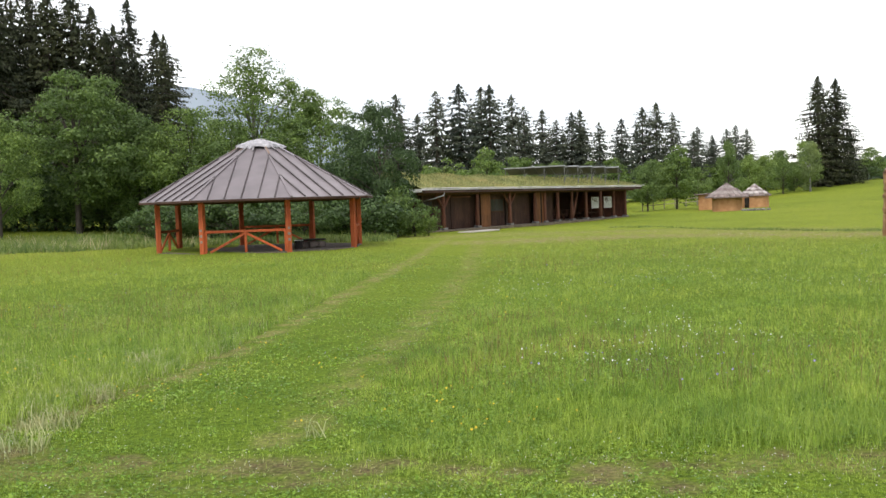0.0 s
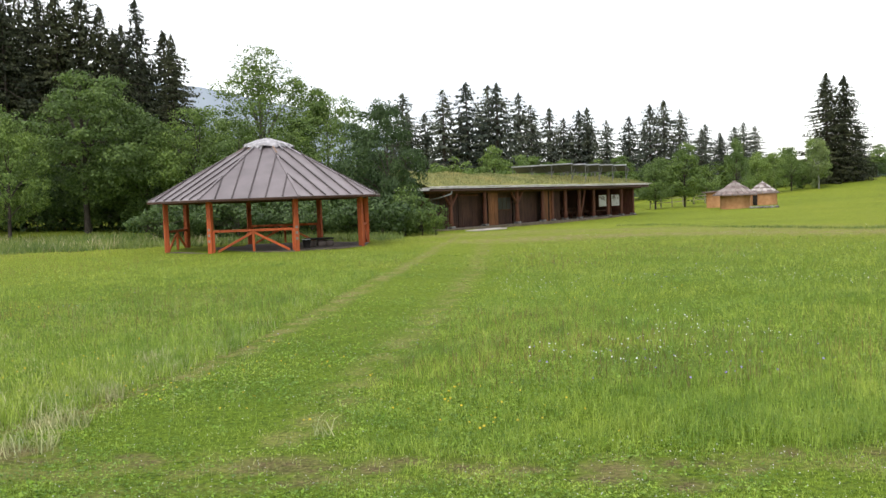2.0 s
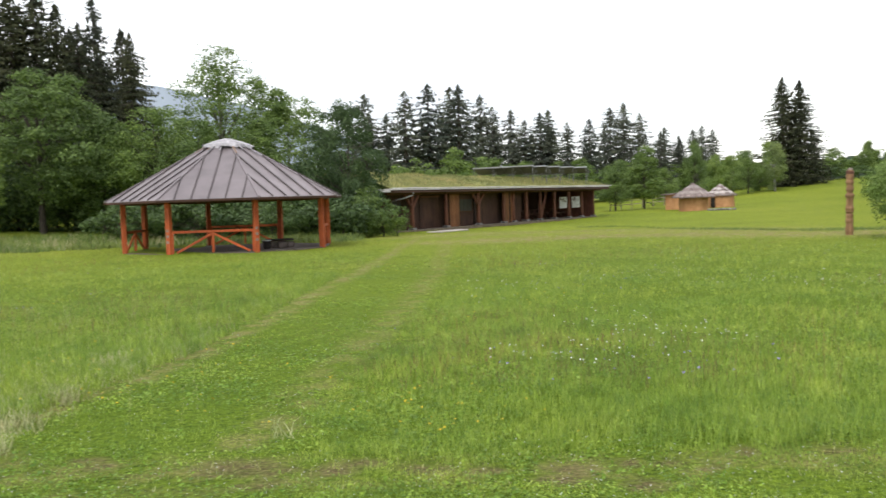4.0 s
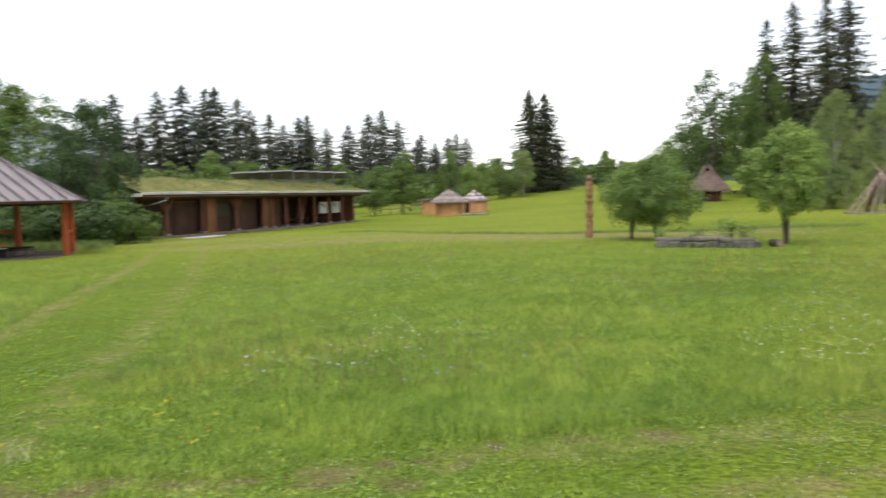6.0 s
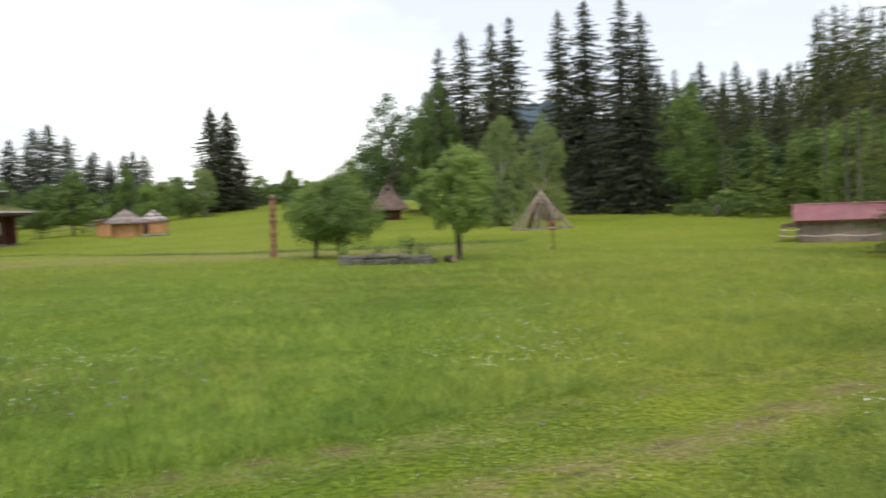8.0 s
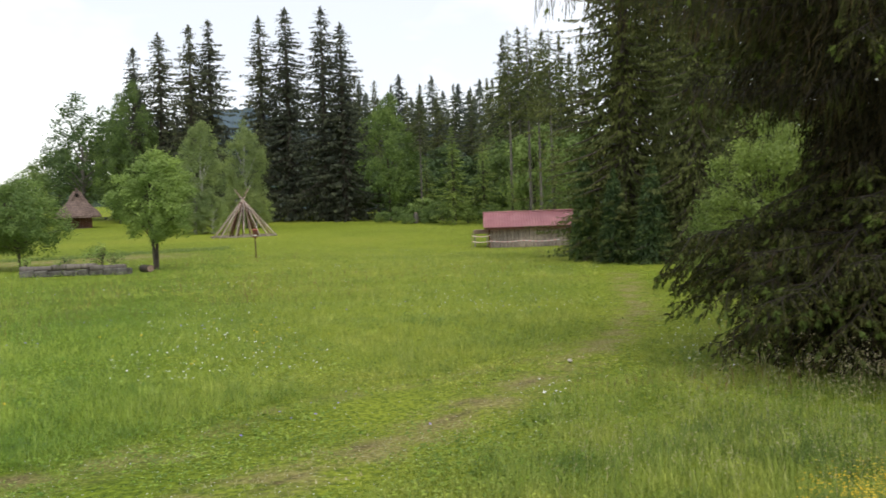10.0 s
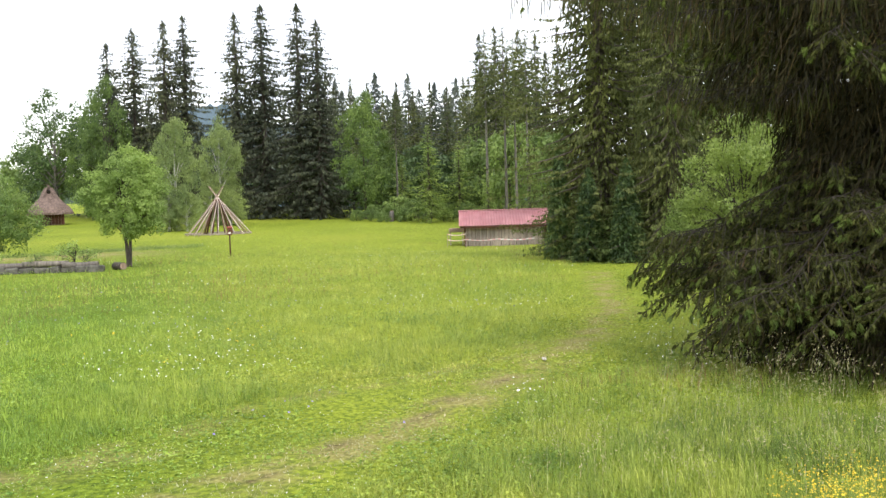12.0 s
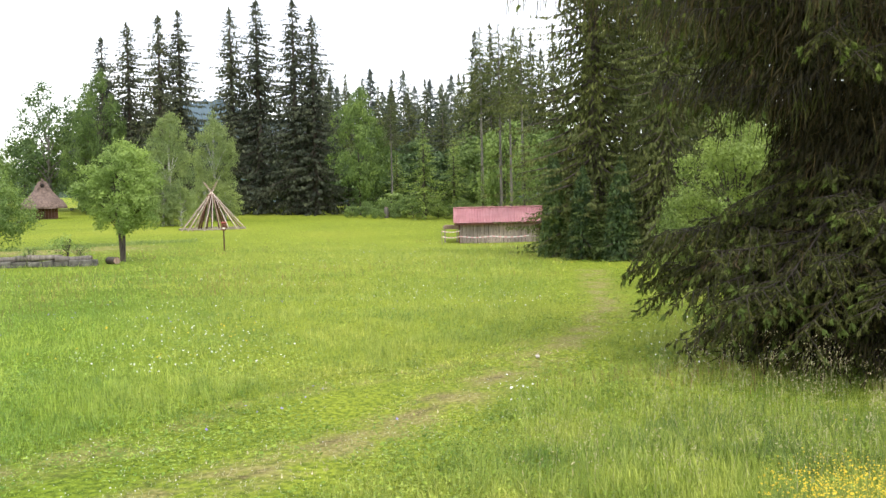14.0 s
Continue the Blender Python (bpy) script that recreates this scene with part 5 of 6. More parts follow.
def long_house():
    ob = thing("long_house", HOUSE, "long low timber house with open porch and grass roof", "house")
    P = lambda name, bm, mat, lab="", par=None: part(name, bm, mat, par or ob, lab)
    P("plinth", box(bmesh.new(), (29.6, 5.6, 0.5), (12.7, 2.5, -0.25), bevel=0.02), MAT_EARTH, "trodden earth and gravel base")
    # roof body with turf
    nx, ny = 66, 18
    X = np.linspace(-3.1, 29.4, nx)
    Y = np.linspace(-0.6, 7.6, ny)
    gx, gy = np.meshgrid(X, Y, indexing="ij")
    gz = roof_top(gx, gy)
    v = np.stack([gx, gy, gz], -1).reshape(-1, 3)
    i, k = np.meshgrid(np.arange(nx - 1), np.arange(ny - 1), indexing="ij")
    q = np.stack([i * ny + k, (i + 1) * ny + k, (i + 1) * ny + k + 1, i * ny + k + 1], -1).reshape(-1, 4)
    turf = P("turf", mesh_np("turf", v, q, None, (MAT_ROOFSOIL,), True), None, "dry yellow-green turf")
    P("roof_deck", box(bmesh.new(), (32.5, 8.2, 0.14), (13.15, 3.5, 2.47), bevel=0.01), MAT_DARKBOARD)
    fas = P("fascia", box(bmesh.new(), (32.6, 0.05, 0.08), (13.15, -0.62, 2.58), bevel=0.008), MAT_FASCIA, "pale weathered roof edge")
    for s in np.arange(-2.9, 29.3, 1.0):
        P("edge_slab", box(bmesh.new(), (0.97, 0.22, 0.05), (float(s) + 0.45, -0.58, 2.66 + 0.01 * math.sin(s * 5)), (0, 0, 0), 0.008), MAT_FASCIA, "", fas)
    P("side_fascia", box(bmesh.new(), (0.05, 8.2, 0.2), (-3.12, 3.5, 2.53)), MAT_FASCIA)
    P("side_fascia", box(bmesh.new(), (0.05, 8.2, 0.2), (29.42, 3.5, 2.53)), MAT_FASCIA)
    # gutter and downpipe
    gut = P("gutter", tubes_mesh("gutter", [([(-3.0, -0.72, 2.4), (13, -0.72, 2.385), (29.2, -0.72, 2.37)], [0.04, 0.04, 0.04])], MAT_DARKBOARD, 8), None, "dark brown metal gutter")
    P("downpipe", tubes_mesh("downpipe", [([(-0.9, -0.72, 2.38), (-0.95, -0.7, 2.2), (-1.4, -0.2, 2.0), (-2.0, 0.4, 1.85), (-2.0, 0.5, 0.2)], [0.04] * 5)], MAT_STEEL, 8), None, "", gut)
    # posts along the front, some with forked braces
    posts = [-0.07, 3.87, 8.03, 11.63, 13.07, 15.1, 17.4, 19.85, 22.5, 25.0, 27.3]
    for j, X0 in enumerate(posts):
        h = 2.4
        pb = log_bm((0, 0, -0.05), (0, 0, h), 0.15, 0.13, 9, 0.05, j)
        pt = P("post", pb, MAT_REDBROWN)
        pt.matrix_basis = Matrix.Translation((X0, 0, 0))
        st = P("post_stone", box(bmesh.new(), (0.42, 0.42, 0.16), (0, 0, 0.06), bevel=0.04), MAT_STONE, "", pt)
        if j in (0, 2):
            for sx in (-1, 1):
                P("brace", log_bm((0, 0, 1.35), (0.85 * sx, 0, 2.35), 0.09, 0.08, 8, 0.05, j + 5), MAT_REDBROWN, "", pt)
        if j == 6:
            P("brace", log_bm((0.1, 0, 0.1), (1.1, 0, 2.35), 0.09, 0.08, 8, 0.05, 9), MAT_REDBROWN, "", pt)
    P("front_beam", beam(bmesh.new(), (-2.8, 0, 2.32), (29.0, 0, 2.32), 0.2, 0.18), MAT_BROWN)
    # walls
    for name, size, at, mat in [
        ("back_wall", (29.3, 0.18, 2.4), (12.65, 4.6, 1.2), MAT_DARKBOARD), ("side_wall", (0.18, 4.4, 2.4), (-2.0, 2.4, 1.2), MAT_DARKBOARD),
        ("end_wall", (0.18, 4.6, 2.4), (27.35, 2.35, 1.2), MAT_REDBROWN), ("partition", (0.16, 4.0, 2.4), (15.1, 2.5, 1.2), MAT_DARKBOARD)]:
        P(name, box(bmesh.new(), size, at, bevel=0.01), mat)
    # boarded front bays
    rnd = random.Random(4)
    for b0, b1, mat, setback, lab in [(-1.9, 1.5, MAT_DARKBOARD, 0.55, ""), (1.5, 3.7, MAT_DARKBOARD, 0.5, ""), (4.4, 5.6, MAT_DOORWOOD, 0.06, "orange-brown boarded doors"),
                                      (5.7, 7.85, MAT_DARKBOARD, 0.35, ""), (8.2, 11.5, MAT_DARKBOARD, 0.45, ""), (11.8, 13.0, MAT_DOORWOOD, 0.06, "orange-brown boarded doors"), (13.2, 15.0, MAT_DARKBOARD, 0.4, "")]:
        n = max(4, int((b1 - b0) / 0.2))
        w = (b1 - b0) / n
        # near-black backing: shade of board gaps and the door slot as colour
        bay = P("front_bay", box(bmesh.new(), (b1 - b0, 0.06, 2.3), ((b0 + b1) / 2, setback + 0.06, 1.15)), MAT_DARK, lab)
        for k in range(n):
            if mat is MAT_DOORWOOD and b0 > 10 and k in (3,):
                continue
            P("board", box(bmesh.new(), (w - 0.012, 0.035, 2.25), (b0 + w * (k + 0.5), setback + rnd.uniform(-0.006, 0.006), 1.13), bevel=0.004), mat, "", bay)
    for b0, b1 in ((-1.6, -0.6), (5.95, 7.6)):
        wd = P("window", box(bmesh.new(), (b1 - b0, 0.05, 0.95), ((b0 + b1) / 2, 0.3 if b0 > 0 else 0.5, 1.45), bevel=0.008), MAT_BROWN, "dark small-paned window")
        for k in range(3):
            P("pane", box(bmesh.new(), ((b1 - b0) / 3 - 0.06, 0.02, 0.82), (b0 + (b1 - b0) * (k + 0.5) / 3, 0.268 if b0 > 0 else 0.468, 1.45)), MAT_PANE, "dark glass", wd)
    # the dark boarding behind the bays
    P("inner_boarding", box(bmesh.new(), (17.0, 0.05, 2.35), (6.6, 0.68, 1.18), bevel=0.004), MAT_DARKBOARD, "dark inner boarding")
    # a lintel board
    P("porch_beam", beam(bmesh.new(), (1.6, 0.45, 2.1), (3.7, 0.45, 2.1), 0.1, 0.12), MAT_REDBROWN)
    # solar collectors on racks
    for k, X0 in enumerate((16.6, 18.9, 21.3, 23.8, 26.4)):
        y1 = 5.6 if k == 0 else 5.2
        rk = P("collector_rack", beam(bmesh.new(), (X0, 0.1, 4.3), (X0, y1, 4.3), 0.1, 0.1, 0.0), MAT_STEEL, "solar collector row on steel rack")
        n = 4
        for i in range(n):
            ya, yb = 0.1 + (y1 - 0.1) * i / n, 0.1 + (y1 - 0.1) * (i + 1) / n
            P("collector", box(bmesh.new(), (0.95, yb - ya - 0.04, 0.06), (X0 + 0.38, (ya + yb) / 2, 4.06), (0, 31, 0), 0.006), MAT_SOLAR, "", rk)
        for yy in np.linspace(0.15, y1 - 0.1, 4):
            zr = float(roof_top(X0, yy)) - 0.05
            P("rack_leg", beam(bmesh.new(), (X0, float(yy), zr), (X0, float(yy), 4.3), 0.04, 0.04, 0.0), MAT_RACK, "", rk)
            P("rack_strut", beam(bmesh.new(), (X0, float(yy), zr + 0.25), (X0 + 0.5, float(yy), 3.95), 0.03, 0.03, 0.0), MAT_RACK, "", rk)
    tp = P("roof_vent", tubes_mesh("roof_vent", [([(1.6, 3.8, 3.5), (1.6, 3.8, 4.0)], [0.07, 0.07])], MAT_STEEL, 8), None)
    P("vent_cap", box(bmesh.new(), (0.3, 0.3, 0.06), (1.6, 3.8, 4.02), bevel=0.02), MAT_STEEL, "", tp)

    # furniture on the porch
    for X0, Y0 in ((17.0, 1.4), (19.4, 1.5), (22.4, 1.5)):
        t = thing("picnic_table", HOUSE @ pose(X0, Y0, 0.05), "dark wooden picnic table on the porch", "table", "picnic tables on the porch")
        for k in range(4):
            part("top_board", box(bmesh.new(), (1.7, 0.18, 0.04), (0, -0.3 + 0.2 * k, 0.75), bevel=0.006), MAT_BROWN, t)
        for sy in (-0.75, 0.75):
            part("seat_board", box(bmesh.new(), (1.7, 0.26, 0.04), (0, sy, 0.45), bevel=0.006), MAT_BROWN, t)
        for sx in (-0.6, 0.6):
            for sy in (-1, 1):
                part("leg", beam(bmesh.new(), (sx, 0.6 * sy, 0), (sx, 0.25 * sy, 0.73), 0.08), MAT_BROWN, t)
            part("cross_bar", box(bmesh.new(), (0.06, 1.7, 0.1), (sx, 0, 0.4)), MAT_BROWN, t)
    for X0 in (22.2, 24.55):
        s = thing("notice_board", HOUSE @ pose(X0 + 0.85, 0.75, 0.0), "white notice board with a dark map drawing", "notice board", "notice boards on the porch")
        part("panel", box(bmesh.new(), (1.6, 0.04, 0.95), (0, 0, 1.3), bevel=0.008), MAT_WHITE, s)
        for sx in (-0.82, 0.82):
            part("upright", box(bmesh.new(), (0.08, 0.08, 1.85), (sx, 0, 0.95), bevel=0.008), MAT_BROWN, s)
        r2 = random.Random(int(X0))
        for k in range(7):
            part("map_mark", box(bmesh.new(), (r2.uniform(0.1, 0.4), 0.006, r2.uniform(0.04, 0.16)), (r2.uniform(-0.55, 0.55), -0.024, 1.3 + r2.uniform(-0.35, 0.35)), (0, r2.uniform(-50, 50), 0)), MAT_GREYWOOD, s, "grey printed mark")
    # slab in front of the house
    _p = HOUSE @ Vector((-0.4, -2.6, 0.0))
    sl = thing("stone_slab", HOUSE @ pose(-0.4, -2.6, float(height(_p.x, _p.y)) - 0.03, 0, 0, 4), "flat pale stone slab lying in the grass", "slab")
    part("slab_piece", box(bmesh.new(), (2.6, 1.0, 0.1), (0, 0, 0.06), bevel=0.03), MAT_PALE_STONE, sl)
    part("slab_piece", box(bmesh.new(), (1.2, 0.9, 0.1), (2.0, 0.1, 0.05), bevel=0.03), MAT_PALE_STONE, sl)


MAT_EARTH = plain("trodden_earth", (0.1, 0.078, 0.055), (0.22, 0.18, 0.135), 4.0, 0.95, 0.0, 0.6)
MAT_ROOFSOIL = plain("roof_turf", (0.18, 0.197, 0.0525), (0.33, 0.315, 0.112), 3.0, 0.95)
long_house()


# ---- clay huts ----
def ring_wall(r, h, n=28, lean=0.03, seed=1):
    rnd = random.Random(seed)
    bm = bmesh.new()
    rows = []
    for i in range(5):
        t = i / 4
        rows.append([bm.verts.new(((r + lean * (1 - t) + rnd.uniform(-0.015, 0.015)) * math.cos(2 * math.pi * k / n), (r + lean * (1 - t) + rnd.uniform(-0.015, 0.015)) * math.sin(2 * math.pi * k / n), h * t - 0.15 * (1 - t))) for k in range(n)])
    for p, q in zip(rows[:-1], rows[1:]):
        for k in range(n):
            f = bm.faces.new((p[k], p[(k + 1) % n], q[(k + 1) % n], q[k]))
            f.smooth = True
    bm.faces.new(rows[-1])
    return bm


def tier_roof(ob, tiers, z0, z1, r0, mat, mat2=None, n=22, seed=3):
    """A cone of overlapping rings of slabs."""
    rnd = random.Random(seed)
    for t in range(tiers):
        ra, rb = r0 * (1 - t / tiers) + 0.02, r0 * (1 - (t + 1) / tiers)
        za, zb = z0 + (z1 - z0) * t / tiers, z0 + (z1 - z0) * (t + 1) / tiers + 0.05
        m = max(7, int(n * (1 - 0.75 * t / tiers)))
        for k in range(m):
            a0, a1 = 2 * math.pi * (k + 0.04) / m + t * 0.3, 2 * math.pi * (k + 0.96) / m + t * 0.3
            j = rnd.uniform(-0.09, 0.1)
            bm = bmesh.new()
            top = [((ra + j) * math.cos(a0), (ra + j) * math.sin(a0), za + 0.08), ((ra + j) * math.cos(a1), (ra + j) * math.sin(a1), za + 0.08), (rb * math.cos(a1), rb * math.sin(a1), zb + 0.08), (rb * math.cos(a0), rb * math.sin(a0), zb + 0.08)]
            tv = [bm.verts.new(p) for p in top]
            bv = [bm.verts.new((p[0], p[1], p[2] - 0.1)) for p in top]
            bm.faces.new(tv)
            bm.faces.new(bv[::-1])
            for i in range(4):
                bm.faces.new((tv[i], bv[i], bv[(i + 1) % 4], tv[(i + 1) % 4]))
            part("shingle", bm, mat if (mat2 is None or t % 2 == 0) else mat2, ob)


def clay_huts():
    a = thing("clay_hut", pose(*spot(16.75, 90)), "round clay hut with a tiered shingle roof", "hut", "clay huts")
    part("wall", ring_wall(1.28, 1.3), MAT_CLAY, a, "ochre clay wall")
    tier_roof(a, 5, 1.2, 2.42, 1.84, MAT_SHINGLE, MAT_SHINGLE_PALE)
    b = thing("clay_hut", pose(*spot(18.25, 96)), "round clay hut with pale stepped slab roof", "hut", "clay huts")
    part("wall", ring_wall(1.3, 1.2, seed=2), MAT_CLAY, b, "ochre clay wall")
    # solid near-black block; the shade between the two huts is its colour
    part("doorway", box(bmesh.new(), (0.4, 0.3, 0.95), (-0.98, -0.88, 0.48), (0, 0, -48), 0.02), MAT_DARK, b, "near-black block for the shaded gap between the huts")
    tier_roof(b, 6, 1.1, 2.16, 1.46, MAT_SHINGLE, MAT_PALE_STONE, 20, 5)
    c = thing("clay_hut", pose(*spot(15.75, 95), 0, 0, -16), "low clay hut under a flat dark slab roof", "hut", "clay huts")
    part("wall", box(bmesh.new(), (1.9, 2.0, 1.55), (0, 0, 0.7), bevel=0.08), MAT_CLAY, c, "ochre clay wall")
    part("roof", box(bmesh.new(), (2.7, 2.6, 0.12), (0, 0, 1.55), (0, -4, 0), 0.02), MAT_SHINGLE, c, "flat dark slab roof")
    x, y, z = spot(17.4, 88.0)
    st = thing("stone_row", pose(x, y, z, 0, 0, -10), "row of pale stones beside the huts", "stones")
    for k in range(6):
        part("stone", box(bmesh.new(), (0.4, 0.3, 0.22), (0.4 + 0.42 * k, 0, 0.08), (0, 0, 13 * k), 0.06), MAT_STONE, st)


clay_huts()


# ---- thatched hut ----
def thatched_hut():
    ob = thing("thatched_hut", pose(*spot(31.85, 94), 0, 0, -32) @ Matrix.Diagonal((0.97, 0.97, 0.98, 1)), "old hut with steep thatched roof and smoke opening", "hut")
    part("wall", box(bmesh.new(), (2.5, 2.6, 1.5), (0, 0, 0.6), bevel=0.04), MAT_GREYWOOD, ob, "dark weathered plank wall")
    for k in range(9):
        part("plank", box(bmesh.new(), (0.26, 0.05, 1.3), (-1.12 + 0.28 * k, -1.32, 0.66), bevel=0.01), MAT_BROWN, ob)
    rnd = random.Random(8)
    bm = bmesh.new()
    n = 28
    prof = [(2.15, 0.95), (2.12, 1.12), (1.78, 1.6), (1.3, 2.05), (0.85, 2.5), (0.6, 2.95), (0.3, 3.45)]
    rows = []
    for r, zz in prof:
        rows.append([bm.verts.new(((r + rnd.uniform(-0.05, 0.05)) * math.cos(2 * math.pi * k / n), (r + rnd.uniform(-0.05, 0.05)) * math.sin(2 * math.pi * k / n) * 1.05, zz + rnd.uniform(-0.03, 0.03))) for k in range(n)])
    for p, q in zip(rows[:-1], rows[1:]):
        for k in range(n):
            bm.faces.new((p[k], p[(k + 1) % n], q[(k + 1) % n], q[k]))
    bm.faces.new(rows[-1])
    bm.faces.new(rows[0])
    part("thatch", bm, MAT_THATCH, ob, "brown-grey reed thatch")
    # the smoke opening is a solid block with its shade as colour
    part("smoke_opening", box(bmesh.new(), (0.3, 0.2, 0.4), (0.0, -0.6, 3.0), (25, 0, 0)), MAT_DARK, ob, "near-black block for the shaded smoke opening")
    for sx in (-1, 1):
        part("gable_board", beam(bmesh.new(), (0.42 * sx, -0.75, 2.6), (-0.05 * sx, -0.5, 3.7), 0.1, 0.08), MAT_THATCH, ob)


thatched_hut()


# ---- tepee frame ----
def tepee():
    ob = thing("tepee_frame", pose(*spot(40.95, 61.5)), "bare tepee frame of peeled wooden poles", "tepee")
    rnd = random.Random(5)
    n = 22
    for k in range(n):
        a = 2 * math.pi * k / n + rnd.uniform(-0.05, 0.05)
        r = 2.02 + rnd.uniform(-0.1, 0.1)
        foot = Vector((r * math.cos(a), r * math.sin(a), -0.05))
        knot = Vector((0.1 * math.cos(a + 2.2), 0.1 * math.sin(a + 2.2), 2.42))
        end = foot.lerp(knot, 1.0 + (rnd.uniform(0.14, 0.27) if k % 6 == 0 else rnd.uniform(-0.03, 0.07)))
        part("pole", log_bm(foot, end, 0.031, 0.02, 6, 0.05, k), MAT_PEELED if k % 3 else MAT_PALEWOOD, ob)
    for k in range(12):
        a0, a1 = 2 * math.pi * k / 12, 2 * math.pi * (k + 1) / 12
        part("ring_board", beam(bmesh.new(), (2.06 * math.cos(a0), 2.06 * math.sin(a0), 0.08), (2.06 * math.cos(a1), 2.06 * math.sin(a1), 0.08), 0.04, 0.09), MAT_GREYWOOD, ob)
    for k in range(7):
        a = 2 * math.pi * k / 7
        part("inner_pole", log_bm((0.9 * math.cos(a), 0.9 * math.sin(a), 0), (0.2 * math.cos(a), 0.2 * math.sin(a), 2.2), 0.06, 0.04, 6, 0.05, k + 40), MAT_BROWN, ob)


tepee()


# ---- carved pole, nest box, logs ----
def carved_pole():
    ob = thing("carved_pole", pose(*spot(25.0, 39), 0, 1.2, -25), "tall carved wooden pole standing in the meadow", "pole")
    bm = bmesh.new()
    n, H = 14, 2.45
    rnd = random.Random(2)
    zs = np.concatenate([np.linspace(-0.2, H - 0.2, 40), [H - 0.12, H - 0.02, H]])
    rows = []
    for zz in zs:
        r = 0.135 + 0.012 * math.sin(zz * 9) + (0.02 if (zz * 2.1) % 1 < 0.2 else 0) - (0.035 if (zz * 1.3) % 1 < 0.12 else 0)
        if zz > H - 0.06:
            r *= 0.6
        rows.append([bm.verts.new(((r + (0.02 if k in (3, 4) and (zz * 3) % 1 < 0.5 else 0)) * math.cos(2 * math.pi * k / n), r * math.sin(2 * math.pi * k / n), float(zz))) for k in range(n)])
    for p, q in zip(rows[:-1], rows[1:]):
        for k in range(n):
            bm.faces.new((p[k], p[(k + 1) % n], q[(k + 1) % n], q[k]))
    bm.faces.new(rows[-1])
    part("shaft", bm, MAT_TOTEM, ob)
    bm = bmesh.new()
    bmesh.ops.create_cone(bm, cap_ends=True, segments=14, radius1=0.17, radius2=0.13, depth=0.1, matrix=pose(0, 0, 2.34))
    part("collar", bm, MAT_BROWN, ob, "dark carved collar")
    bm = bmesh.new()
    bmesh.ops.create_cone(bm, cap_ends=True, segments=14, radius1=0.1, radius2=0.07, depth=0.08, matrix=pose(0, 0, 2.47))
    part("cap", bm, MAT_GREYWOOD, ob, "pale worn top")


carved_pole()


def nest_box():
    ob = thing("nest_box", pose(*spot(41.6, 39), 0, 0, -42), "small red and white nest box on a post", "nest box")
    part("post", log_bm((0, 0, -0.1), (0, 0, 0.82), 0.03, 0.026, 8), MAT_BROWN, ob)
    part("box", box(bmesh.new(), (0.17, 0.16, 0.3), (0, 0, 0.96), bevel=0.008), MAT_REDBROWN, ob)
    part("band", box(bmesh.new(), (0.11, 0.166, 0.05), (0, 0, 0.9)), MAT_WHITE, ob, "white band")
    # no hole is cut: its shade is a near-black square
    part("hole", box(bmesh.new(), (0.05, 0.01, 0.05), (0, -0.083, 0.99)), MAT_DARK, ob, "near-black square for the shaded entrance hole")
    part("roof", box(bmesh.new(), (0.22, 0.22, 0.035), (0, 0, 1.12), (8, 0, 0), 0.005), MAT_RED, ob, "red roof board")


nest_box()


MAT_OLDLOG = wood("old_grey_log", (0.075, 0.067, 0.058), (0.215, 0.19, 0.165))
MAT_OLDSTONE = plain("mossy_stone", (0.04, 0.039, 0.032), (0.17, 0.162, 0.14), 6.0, 0.95, 0.0, 0.6)


def log_row():
    a, b = Vector(spot(28.9, 31.6)), Vector(spot(34.3, 30.2))
    u = (b - a).normalized()
    ang = math.degrees(math.atan2(u.y, u.x))
    L = (b - a).length
    ob = thing("low_wall", pose(*a, 0, 0, ang), "low wall of weathered logs on grey stones", "low wall")
    rnd = random.Random(6)
    x0 = 0.0
    while x0 < L:
        w = rnd.uniform(0.28, 0.5)
        part("stone", box(bmesh.new(), (w, 0.34, rnd.uniform(0.14, 0.24)), (x0 + w / 2, rnd.uniform(-0.07, 0.07), 0.08), (rnd.uniform(-6, 6), rnd.uniform(-5, 5), rnd.uniform(-12, 12)), 0.03), MAT_OLDSTONE, ob)
        x0 += w + 0.02
    for k, (s0, s1, zl) in enumerate([(0, L * 0.36, 0.22), (L * 0.3, L * 0.72, 0.26), (L * 0.68, L, 0.21)]):
        part("log", log_bm((s0, -0.03, zl), (s1, 0.05, zl + 0.02), 0.1, 0.08, 10, 0.12, k), MAT_OLDLOG, ob)
    c = Vector(spot(35.45, 30.6))
    st = thing("log", pose(*c, 0, 0, ang - 42), "short sawn log lying beside the small tree", "log")
    part("bark", log_bm((-0.26, 0, 0.11), (0.26, 0, 0.12), 0.125, 0.115, 12, 0.05, 4), MAT_BARK, st)
    part("sawn_end", log_bm((0.255, 0, 0.12), (0.272, 0, 0.12), 0.105, 0.105, 12, 0.0, 4), MAT_PALEWOOD, st, "pale sawn end")
    for k, (az, d, h) in enumerate([(33.0, 31.2, 0.95), (31.2, 31.0, 0.65), (29.2, 32.4, 0.6), (33.7, 30.6, 0.75)]):
        SAPLING.plant(*spot(az, d), h)


log_row()


